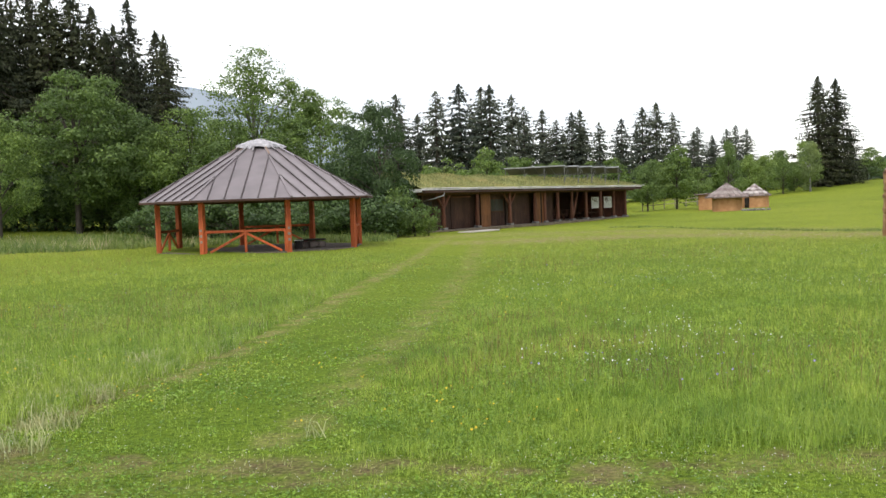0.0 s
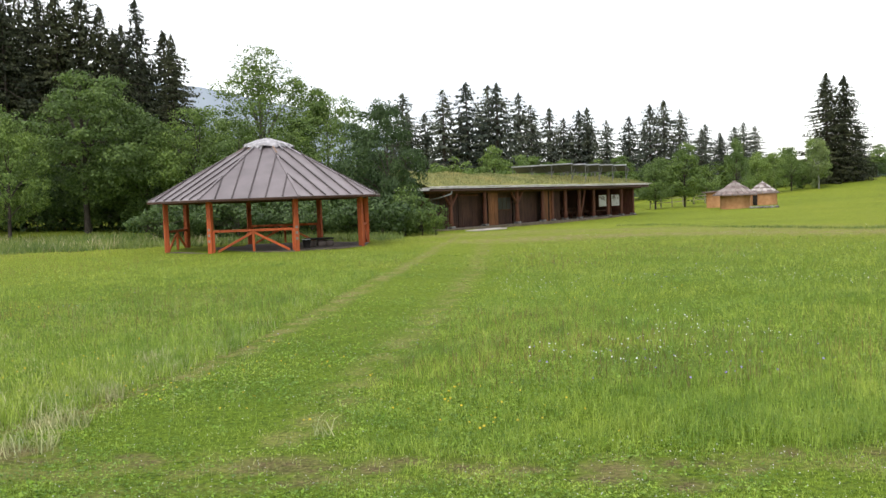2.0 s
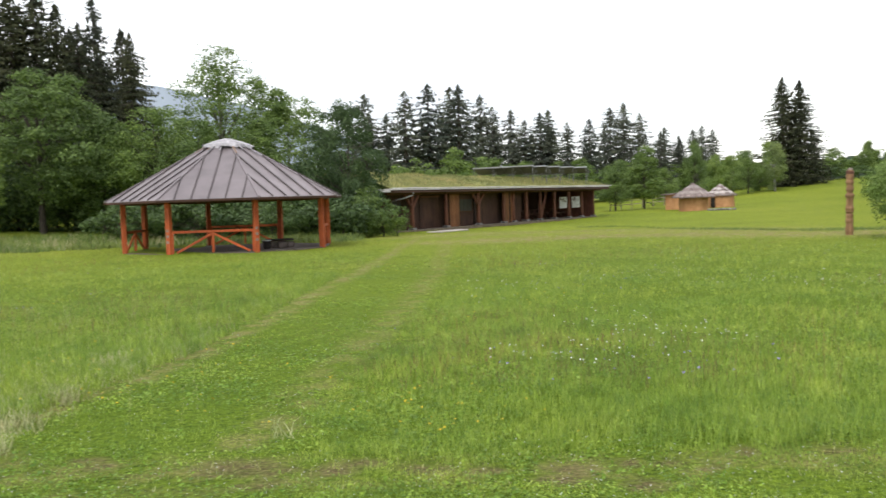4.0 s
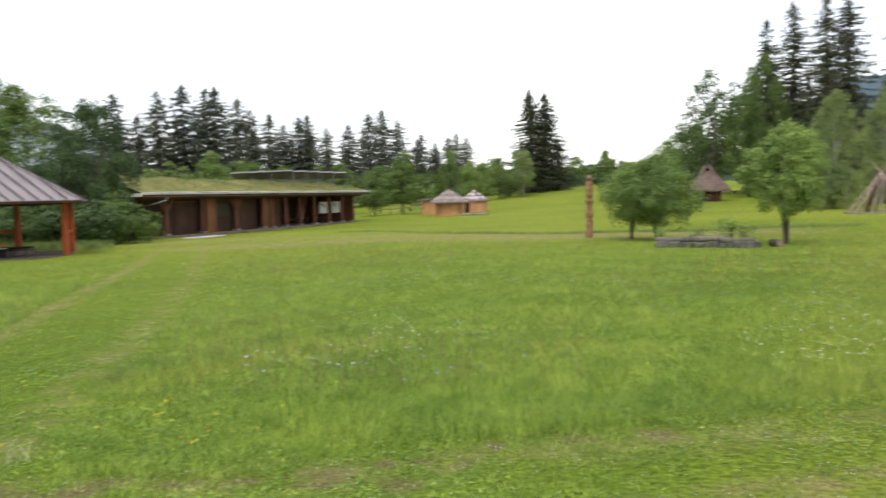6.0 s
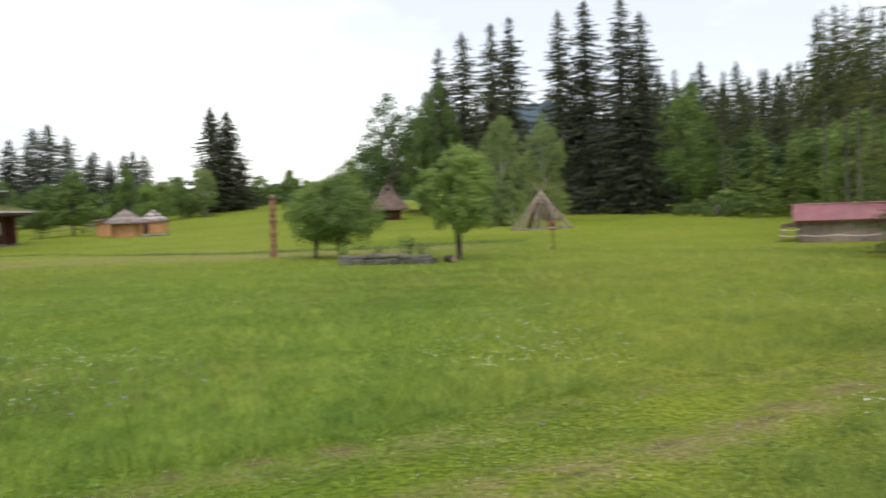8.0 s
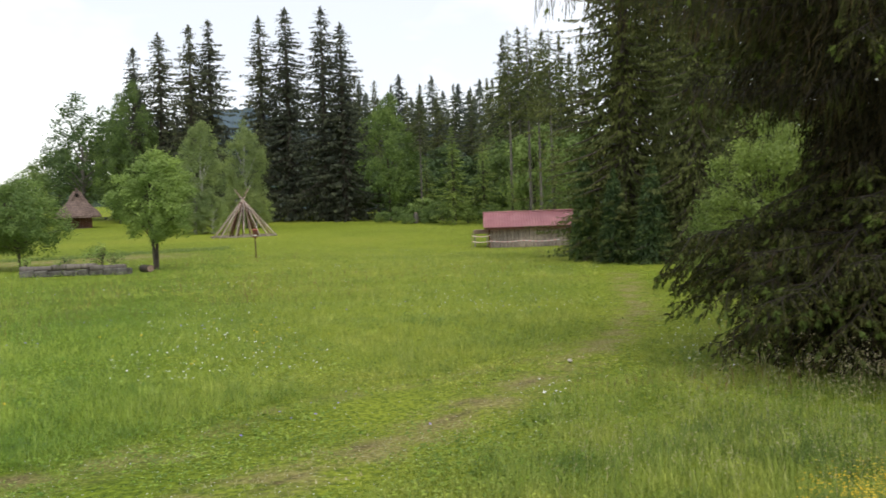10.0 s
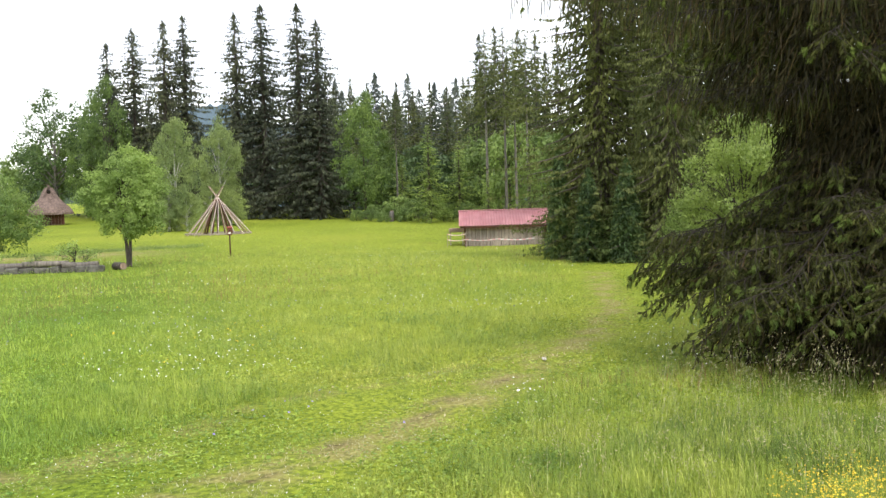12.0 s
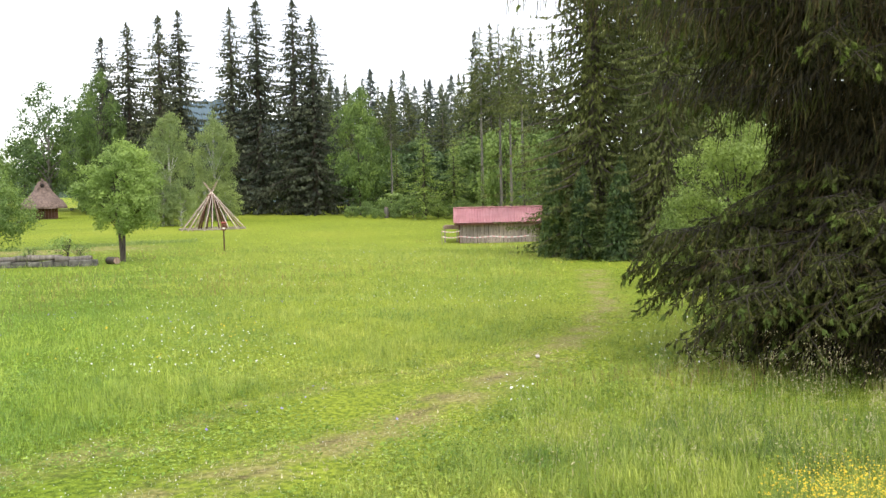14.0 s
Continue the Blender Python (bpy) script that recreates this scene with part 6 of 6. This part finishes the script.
# ---- shed with a faded red roof ----
def shed():
    p0 = Vector(spot(55.42, 46))
    p1 = p0 + Vector((math.cos(radians(55.4)), -math.sin(radians(55.4)), 0)) * 3.9
    u = p1 - p0
    ang = math.degrees(math.atan2(u.y, u.x))
    L = u.length
    ob = thing("shed", pose(p0.x, p0.y, p0.z - 0.04, 0, 0, ang), "low plank shed with a faded red metal roof", "shed")
    # local y points away from the viewer
    WALL, RIDGE, D = 1.1, 1.72, 2.4
    part("side_wall", box(bmesh.new(), (0.06, D, WALL), (0.03, D / 2, WALL / 2)), MAT_GREYWOOD, ob)
    part("side_wall", box(bmesh.new(), (0.06, D, WALL), (L - 0.03, D / 2, WALL / 2)), MAT_GREYWOOD, ob)
    part("back_wall", box(bmesh.new(), (L, 0.06, WALL), (L / 2, D, WALL / 2)), MAT_GREYWOOD, ob)
    # near-black sheet stands in for the shade seen between the planks
    part("front_wall", box(bmesh.new(), (L, 0.04, WALL), (L / 2, 0.06, WALL / 2 - 0.02)), MAT_DARK, ob, "near-black backing, shade of the plank gaps in its colour")
    rnd = random.Random(3)
    n = int(L / 0.17)
    for k in range(n):
        part("plank", box(bmesh.new(), (L / n - 0.014, 0.03, WALL + rnd.uniform(-0.04, 0.02)), (L * (k + 0.5) / n, rnd.uniform(-0.005, 0.012), WALL / 2), (0, rnd.uniform(-0.5, 0.5), 0), 0.004), MAT_GREYWOOD, ob)
    for s in (0, 1):
        y0, y1 = (-0.3, D / 2) if s == 0 else (D + 0.3, D / 2)
        z0 = WALL - 0.08
        sheet = bmesh.new()
        N = 132
        va, vb = [], []
        for k in range(N + 1):
            xx = -0.25 + (L + 0.5) * k / N
            zz = 0.03 * (1 if k % 4 == 0 else 0)
            va.append(sheet.verts.new((xx, y0, z0 + zz)))
            vb.append(sheet.verts.new((xx, y1, RIDGE + zz)))
        for k in range(N):
            sheet.faces.new((va[k], va[k + 1], vb[k + 1], vb[k]))
        bmesh.ops.solidify(sheet, geom=list(sheet.faces), thickness=0.015)
        part("roof_sheet", sheet, MAT_PINK, ob, "faded red ribbed sheet")
    part("ridge_cap", box(bmesh.new(), (L + 0.5, 0.16, 0.03), (L / 2, D / 2, RIDGE + 0.03)), MAT_PINK, ob)
    part("eave_board", box(bmesh.new(), (L + 0.4, 0.03, 0.1), (L / 2, -0.27, WALL - 0.13)), MAT_BROWN, ob)
    for k in range(2):
        part("corner_post", box(bmesh.new(), (0.09, 0.09, WALL), (0.03 + (L - 0.06) * k, -0.02, WALL / 2)), MAT_BROWN, ob)
    # striped barrier tape on thin stakes in front
    tape = thing("barrier_tape", Matrix.Identity(4), "red and white barrier tape sagging between thin stakes", "tape")
    pts = [Vector(spot(54.4, 45.2)), Vector(spot(55.5, 45.0)), Vector(spot(57.4, 44.6)), Vector(spot(59.6, 44.2))]
    for p in pts:
        part("stake", log_bm(p + Vector((0, 0, -0.05)), p + Vector((0, 0, 0.7)), 0.014, 0.012, 6), MAT_GREYWOOD, tape)
    spans = [(p, q, 0.36) for p, q in zip(pts[:-1], pts[1:])] + [(pts[0], pts[1], 0.62)]
    for p, q, top in spans:
        m = 12
        for k in range(m):
            f0, f1 = k / m, (k + 1) / m
            sag = lambda f: top - 0.06 * math.sin(f * math.pi)
            a_ = p.lerp(q, f0) + Vector((0, 0, sag(f0)))
            b_ = p.lerp(q, f1) + Vector((0, 0, sag(f1)))
            part("tape_band", beam(bmesh.new(), a_, b_, 0.01, 0.04, 0.0), MAT_WHITE if k % 2 else MAT_PINK, tape)
    bx = thing("plank_stack", pose(*spot(54.95, 47.0), 0, 0, ang), "short stack of fresh sawn planks beside the shed", "planks")
    for k in range(4):
        part("plank", box(bmesh.new(), (0.8, 0.7, 0.04), (0.06 * (k % 2), 0, 0.66 + 0.05 * k), bevel=0.006), MAT_PALEWOOD, bx)
    for sx in (-0.3, 0.3):
        part("trestle", box(bmesh.new(), (0.06, 0.6, 0.64), (sx, 0, 0.32), bevel=0.006), MAT_GREYWOOD, bx)


shed()


# ---- a stump among the shrubs and a small pale scrap on the track ----
def stump_and_scrap():
    st = thing("tree_stump", pose(*spot(51.1, 73.5)), "grey weathered tree stump among green shrubs", "stump")
    part("bark", log_bm((0, 0, -0.1), (0.03, 0, 0.8), 0.2, 0.17, 12, 0.08, 31), MAT_BARK_GREY, st)
    part("broken_top", log_bm((0.03, 0, 0.79), (0.04, 0, 0.84), 0.155, 0.13, 12, 0.1, 32), MAT_PALEWOOD, st, "pale broken wood")
    x, y = 9.35, 5.42
    # small white thing of unknown material, built as a flat pale piece
    sc = thing("flat_stone", pose(x, y, float(height(x, y)) + 0.01, 4, -3, 35), "small flat pale scrap lying on the track", "stone")
    part("piece", box(bmesh.new(), (0.09, 0.045, 0.02), (0, 0, 0.018), bevel=0.008), MAT_PALE_STONE, sc)


stump_and_scrap()


# ---- fence beyond the long house ----
def far_fence():
    ob = thing("fence", Matrix.Identity(4), "thin wooden fence along the far meadow path", "fence")
    pts = [Vector(spot(12.0 + 0.62 * k, 99 + 2.2 * k)) for k in range(8)]
    for p in pts:
        part("post", log_bm(p + Vector((0, 0, -0.1)), p + Vector((0, 0, 1.0)), 0.05, 0.045, 6), MAT_GREYWOOD, ob)
    for p, q in zip(pts[:-1], pts[1:]):
        for h in (0.5, 0.9):
            part("rail", beam(bmesh.new(), p + Vector((0, 0, h)), q + Vector((0, 0, h)), 0.035, 0.07, 0.0), MAT_GREYWOOD, ob)


far_fence()


# ---- grass and flowers ----
def keep_clear(x, y):
    """True where grass may grow."""
    gx, gy, _ = spot(-10.45, 42.5)
    ok = np.hypot(x - gx, y - gy) > 4.7
    hx, hy = x - 0.3, y - 61.0
    U, V = hx * 0.581 + hy * 0.814, -hx * 0.814 + hy * 0.581
    ok &= ~((U > -2.3) & (U < 28) & (V > -0.5) & (V < 5.5))
    return ok


def tuft_noise(x, y, s):
    return 0.5 + 0.25 * np.sin(x * s + 1.7 * np.sin(y * s * 0.6)) + 0.25 * np.sin(y * s * 1.3 + 1.4 * np.sin(x * s * 0.8 + 2))


def sample(rng, n, d0, d1, az0=-31, az1=86):
    d = d0 * (d1 / d0) ** rng.random(n)
    a = np.radians(rng.uniform(az0, az1, n))
    return d * np.sin(a), d * np.cos(a), d


def blades(name, label, seed, n, d0, d1, h0, h1, w, mat, accept, mid=True, clump=1.0, az=(-31, 86), bend=0.8, mow=True):
    rng = np.random.default_rng(seed)
    x, y, d = sample(rng, n, d0, d1, *az)
    if clump < 1:
        m = int(n * clump)
        pick = rng.integers(0, m, n)
        sc = 0.02 + 0.0025 * d
        x, y = x[pick] + rng.normal(0, 1, n) * sc, y[pick] + rng.normal(0, 1, n) * sc
    k = keep_clear(x, y) & accept(rng, x, y)
    x, y, d = x[k], y[k], d[k]
    n = len(x)
    wear, cut = track_wear(x, y), mown(x, y)
    lumps = 0.5 + 0.5 * tuft_noise(x, y, 0.9) + 0.45 * tuft_noise(x + 3.1, y, 2.3) + 0.3 * tuft_noise(x, y + 1.7, 5.1)
    h = rng.uniform(h0, h1, n)
    if mow:
        h = h * lumps * (1 - 0.7 * cut) * (1 - 0.6 * np.clip(wear, 0, 1))
    a = rng.uniform(0, 6.283, n)
    t = rng.uniform(0.15, 1.0, n) * bend
    dx, dy = np.cos(a) * t * h, np.sin(a) * t * h
    px, py = -np.sin(a + rng.normal(0, 0.8, n)), np.cos(a + rng.normal(0, 0.8, n))
    ww = w * rng.uniform(0.6, 1.3, n) * (1 + 0.065 * d)
    z = height(x, y) - 0.02
    o = np.stack([x, y, z], -1)
    sd = np.stack([px * ww, py * ww, np.zeros(n)], -1)
    m1 = np.stack([dx * 0.35, dy * 0.35, h * 0.6], -1)
    tip = np.stack([dx, dy, h * (1 - 0.25 * t)], -1)
    if mid:
        v = np.stack([o - sd, o + sd, o + m1 - sd * 0.7, o + m1 + sd * 0.7, o + tip], 1).reshape(-1, 3)
        i = np.arange(n)[:, None] * 5
        me = mesh_np(name, v, i + np.array([[0, 1, 3, 2]]), i + np.array([[2, 3, 4]]), (mat,))
    else:
        v = np.stack([o - sd, o + sd, o + tip], 1).reshape(-1, 3)
        me = mesh_np(name, v, None, np.arange(n)[:, None] * 3 + np.array([[0, 1, 2]]), (mat,))
    tagged(new(name, me), label, "grass", kind="stuff")


everywhere = lambda rng, x, y: rng.random(len(x)) > np.maximum(np.where(y > 30, 1.1, 0.6) * track_wear(x, y), 0.97 * (bare_soil(x, y) > 0.12))
for _seed, _n, _d0, _d1 in ((1, 210000, 4.0, 10.0), (2, 180000, 10.0, 22.0), (3, 150000, 22.0, 60.0), (4, 45000, 60.0, 115.0)):
    blades("meadow_grass", "fresh green meadow grass of uneven height", _seed, _n, _d0, _d1, 0.07, 0.165, 0.0017, MAT_BLADE, everywhere, _seed == 1, 0.22, (-31, 86 if _d1 < 70 else 60))


blades("meadow_grass", "fresh green meadow grass of uneven height", 7, 26000, 0.4, 4.0, 0.06, 0.16, 0.0035, MAT_BLADE, everywhere, False, 0.3, (0, 360))
blades("meadow_grass", "fresh green meadow grass of uneven height", 8, 26000, 4.0, 16.0, 0.06, 0.16, 0.0035, MAT_BLADE, everywhere, False, 0.3, (86, 329))


def herbs(name, label, seed, n, d0, d1, size, top, mat):
    """Small low leaves of clover and herbs between the blades."""
    rng = np.random.default_rng(seed)
    x, y, d = sample(rng, n, d0, d1)
    k = keep_clear(x, y) & (rng.random(n) > 0.8 * track_wear(x, y)) & (bare_soil(x, y) < 0.1) & (tuft_noise(x, y, 1.7) + 0.5 * tuft_noise(x, y, 5.0) > 0.45 + 0.5 * rng.random(n))
    x, y, d = x[k], y[k], d[k]
    n = len(x)
    c = np.stack([x, y, height(x, y) + rng.uniform(0.01, top, n) * (1 - 0.5 * np.clip(mown(x, y), 0, 1))], -1)
    d_ = unit(np.stack([rng.normal(0, 1, n), rng.normal(0, 1, n), rng.normal(0.15, 0.35, n)], -1))
    s_ = unit(np.cross(d_, np.array([0, 0, 1.0])) + rng.normal(0, 0.3, (n, 3)))
    ll = size * rng.uniform(0.6, 1.5, n) * (1 + 0.05 * d)
    v, q = kites(rng, c, d_, s_, ll, ll * rng.uniform(0.5, 0.8, n))
    tagged(new(name, mesh_np(name, v, q, None, (mat,))), label, "herbs", kind="stuff")


herbs("low_herbs", "clover and low herbs between the grass", 31, 250000, 4.0, 32.0, 0.0165, 0.11, MAT_HERB)
herbs("broad_herbs", "broad dark herb leaves close to the ground", 33, 9000, 4.0, 12.0, 0.028, 0.06, MAT_HERB)


blades("mown_turf", "short dense mown turf between the wheel tracks", 9, 300000, 4.0, 18.0, 0.09, 0.19, 0.0019, MAT_BLADE, lambda rng, x, y: (mown(x, y) > 0.35) & (rng.random(len(x)) > np.maximum(0.5 * track_wear(x, y), 0.95 * (bare_soil(x, y) > 0.12))), False, 0.35, (-31, 80), 1.1)


def ruts(rng, x, y):
    w = track_wear(x, y)
    return (w > 0.12) & (rng.random(len(x)) < 0.85) & (y < 60)


blades("short_tufts", "short trodden green and dry tufts on the tracks", 6, 60000, 4.0, 20.0, 0.02, 0.07, 0.0025, MAT_BLADE, ruts, False, 0.12, bend=1.0)
blades("dry_grass", "bleached dry grass along the wheel tracks", 5, 300000, 4.0, 60.0, 0.025, 0.065, 0.002, MAT_DRY, lambda rng, x, y: ruts(rng, x, y) & (rng.random(len(x)) < np.where(y > 30, 0.95, np.where((x > 2.5) & (y < 5.9), 0.75, 0.3))), False, 0.15, bend=1.4, mow=False)


def flowers(name, label, seed, n, d0, d1, r, h0, h1, mat, accept, az=(-31, 80), petals=7):
    rng = np.random.default_rng(seed)
    x, y, d = sample(rng, n, d0, d1, *az)
    k = keep_clear(x, y) & accept(rng, x, y)
    x, y, d = x[k], y[k], d[k]
    n = len(x)
    z = height(x, y)
    h = rng.uniform(h0, h1, n)
    c = np.stack([x, y, z + h], -1)
    nrm = unit(np.stack([rng.normal(0, 0.45, n) - 0.25 * x / d, rng.normal(0, 0.45, n) - 0.25 * y / d, np.ones(n)], -1))
    a = unit(np.cross(nrm, rng.normal(0, 1, (n, 3))))
    b = np.cross(nrm, a)
    rr = (r * rng.uniform(0.7, 1.3, n))[:, None]
    ring = [c + nrm * rr * 0.1]
    for i in range(petals * 2):
        t = math.pi * i / petals
        f = 1.0 if i % 2 == 0 else 0.5
        ring.append(c + (a * math.cos(t) + b * math.sin(t)) * rr * f)
    m = petals * 2
    s = np.stack([0.0015 + 0 * d, 0.0015 + 0 * d, 0 * d], -1)
    foot = np.stack([x, y, z - 0.02], -1)
    v = np.stack(ring + [foot - s, foot + s, c - 0.002 * nrm], 1)
    w = v.shape[1]
    i0 = np.arange(n)[:, None] * w
    tris = np.concatenate([i0 + np.array([[0, 1 + i, 1 + (i + 1) % m]]) for i in range(m)] + [i0 + np.array([[m + 1, m + 2, m + 3]])])
    idx = np.concatenate([np.zeros(n * m, int), np.ones(n, int)])
    me = mesh_np(name, v.reshape(-1, 3), None, tris, (mat, MAT_BLADE), False, idx)
    tagged(new(name, me), label, "flowers", kind="stuff")


def patchy(s, cut, off=0.0):
    return lambda rng, x, y: (tuft_noise(x + off, y - off, s) + 0.25 * tuft_noise(x, y, s * 3.1) > cut + 0.3 * rng.random(len(x))) & (track_wear(x, y) < 0.3)


flowers("daisies", "white daisies scattered over the meadow", 11, 15000, 9.5, 48.0, 0.0098, 0.13, 0.24, MAT_DAISY, lambda rng, x, y: (tuft_noise(x * 1.0, y * 0.55, 1.1) + 0.45 * tuft_noise(x + 5, y, 0.37) > 0.7 + 0.6 * rng.random(len(x))) & (mown(x, y) < 0.4) & (x > 0.5))
flowers("clover_flowers", "tiny white clover flowers in short grass", 12, 6500, 4.2, 16.0, 0.0045, 0.04, 0.1, MAT_DAISY, lambda rng, x, y: mown(x, y) > 0.3, petals=4)
flowers("violet_flowers", "violet bellflowers scattered over the meadow", 13, 1500, 7.0, 30.0, 0.012, 0.15, 0.28, MAT_VIOLET, patchy(0.7, 0.75, 9.0), petals=5)
flowers("buttercups", "yellow buttercups scattered over the meadow", 14, 2600, 7.0, 28.0, 0.011, 0.14, 0.26, MAT_YELLOW, patchy(0.6, 0.72, 23.0), petals=5)


blades("sorrel", "reddish brown sorrel heads above the grass", 16, 60000, 9.0, 48.0, 0.13, 0.26, 0.0009, MAT_SORREL, patchy(0.35, 0.6, 40.0), False, 0.5, bend=0.35)


def left_edge(rng, x, y):
    e = np.interp(y, [5, 8, 9, 10.2, 12.2, 15.6, 22.5], [-4.9, -3.85, -3.4, -3.1, -2.8, -2.45, -1.9])
    return (x < e + 0.05) & (rng.random(len(x)) < np.clip(1.2 + (x - e) / 1.6, 0, 1)) & (y > 6.9)


blades("tall_grass", "tall green uncut grass beside the wheel track", 28, 42000, 8.0, 24.0, 0.13, 0.27, 0.0018, MAT_BLADE, left_edge, True, 0.12, (-31, -3), 0.9, False)
blades("tall_grass", "bleached uncut grass beside the wheel track", 29, 16000, 8.0, 20.0, 0.12, 0.3, 0.0016, MAT_DRY, lambda rng, x, y: left_edge(rng, x, y) & (rng.random(len(x)) < 0.35) & (x > np.interp(y, [8, 10.2, 15.6], [-5.2, -3.6, -2.8])), True, 0.1, (-31, -5), 1.1, False)


def slope_foot(rng, x, y):
    e = np.interp(x, [11, 12.8, 14.3, 17.8, 22, 27], [60, 57.9, 47.3, 40.2, 38, 37])
    return np.abs(y - e) < 0.5 + 0.35 * rng.random(len(x))


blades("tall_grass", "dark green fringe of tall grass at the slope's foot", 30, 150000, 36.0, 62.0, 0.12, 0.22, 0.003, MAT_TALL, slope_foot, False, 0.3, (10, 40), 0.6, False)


# ---- plants at the foot of the near spruce ----
def near_only(cx, cy, r):
    return lambda rng, x, y: np.hypot((x - cx), (y - cy)) < r * (0.5 + 0.5 * rng.random(len(x)))


# the spruce's shade on this grass comes from its darker blade colour
blades("tall_grass", "tall grass under the spruce, darkened for its shade", 21, 34000, 4.5, 9.6, 0.1, 0.26, 0.0018, MAT_TALL, lambda rng, x, y: (x > 6.2) & (np.hypot(x, y) < 8.1) & (y < 0.3 * x + 0.9 - 0.25 * (x - 7)) & (rng.random(len(x)) < 0.9), True, 0.15, (55, 100), 1.0, False)
def panicles(name, label, seed, spots):
    """Airy seed heads on thin stalks."""
    rng = np.random.default_rng(seed)
    C, D, L, W = [], [], [], []
    for x, y, h in spots:
        z = float(height(x, y))
        lean = rng.normal(0, 0.1, 2)
        for f in np.linspace(0.0, 0.62, 5):
            C.append((x + lean[0] * f * h, y + lean[1] * f * h, z + (f + 0.07) * h)), D.append((lean[0], lean[1], 1.0)), L.append(0.16 * h), W.append(0.003)
        for k in range(22):
            f = rng.uniform(0.6, 1.0)
            r = 0.07 * (1.15 - f) / 0.5
            C.append((x + lean[0] * f * h + rng.normal(0, r), y + lean[1] * f * h + rng.normal(0, r), z + f * h)), D.append(rng.normal(0, 1, 3)), L.append(rng.uniform(0.01, 0.022)), W.append(0.0055)
    C, D, L, W = np.array(C), unit(np.array(D)), np.array(L), np.array(W)
    v, q = kites(rng, C, D, unit(np.cross(D, rng.normal(0, 1, D.shape))), L, W)
    tagged(new(name, mesh_np(name, v, q, None, (MAT_DRY,))), label, "grass", kind="stuff")


blades("tall_grass", "pale uncut grass along the edge of the wood", 26, 1500, 46.0, 58.0, 0.3, 0.6, 0.004, MAT_DRY, lambda rng, x, y: rng.random(len(x)) < 0.55, False, 0.2, (-31, -12.5))
# shade along the wood is painted by the darker blades
blades("tall_grass", "green uncut grass along the wood's edge, darkened for shade", 27, 16000, 46.0, 60.0, 0.25, 0.5, 0.006, MAT_TALL, lambda rng, x, y: x > -99, False, 0.2, (-31, -3), 0.8, False)
_r = random.Random(22)
_heads = [(*spot(_r.uniform(66, 80), _r.uniform(7.0, 8.3))[:2], _r.uniform(0.4, 0.7)) for _ in range(80)]
_heads += [(*spot(_r.uniform(58, 80), _r.uniform(5.4, 7.4))[:2], _r.uniform(0.35, 0.55)) for _ in range(70)]
_heads += [(*spot(_r.uniform(-27, -12), _r.uniform(8, 16))[:2], _r.uniform(0.4, 0.6)) for _ in range(160)]
panicles("grass_panicles", "pale airy seed heads of tall grass", 22, _heads)
yx, yy, _ = spot(78.3, 5.35)
flowers("yellow_flowers", "dense clump of small yellow flowers", 23, 13000, 4.3, 6.2, 0.0055, 0.24, 0.38, MAT_YELLOW, near_only(yx, yy, 0.62), (66, 92), 5)
wx, wy, _ = spot(58.6, 8.0)
flowers("daisy_clump", "small clump of white daisies beside the path", 24, 420, 7.3, 8.8, 0.012, 0.15, 0.3, MAT_DAISY, near_only(wx, wy, 0.28), (52, 66))
for _seed, (_az, _d, _r, _n) in enumerate([(-19.7, 9.9, 0.17, 4000), (-22.3, 8.9, 0.35, 700), (-24.0, 8.1, 0.35, 700), (-7.6, 7.6, 0.1, 1500), (-17.2, 12.0, 0.3, 900)]):
    _x, _y, _ = spot(_az, _d)
    blades("dead_grass_tuft", "bleached tuft of dead grass beside the track", 40 + _seed, _n, _d - 0.5, _d + 0.5, 0.1, 0.26, 0.003, MAT_DRY, near_only(_x, _y, _r), True, 1.0, (_az - 4, _az + 4), 1.3, False)


# ---- dry grass on the roof of the long house ----
def roof_grass():
    rng = np.random.default_rng(51)
    n = 26000
    X, Y = rng.uniform(-3.0, 29.3, n), -0.55 + 5.6 * rng.random(n)
    h = rng.uniform(0.08, 0.26, n) * (0.5 + tuft_noise(X, Y, 1.4))
    c = np.stack([X, Y, roof_top(X, Y) + 0.4 * h], -1)
    d = unit(np.stack([rng.normal(0, 0.35, n), rng.normal(0, 0.35, n), np.ones(n)], -1))
    v, q = kites(rng, c, d, unit(np.cross(d, rng.normal(0, 1, (n, 3)))), h, rng.uniform(0.015, 0.03, n))
    ob = new("roof_grass", mesh_np("roof_grass", v, q, None, (MAT_ROOFGRASS,)))
    ob.matrix_basis = HOUSE
    tagged(ob, "dry yellowish grass on the house roof", "grass", kind="stuff")


roof_grass()
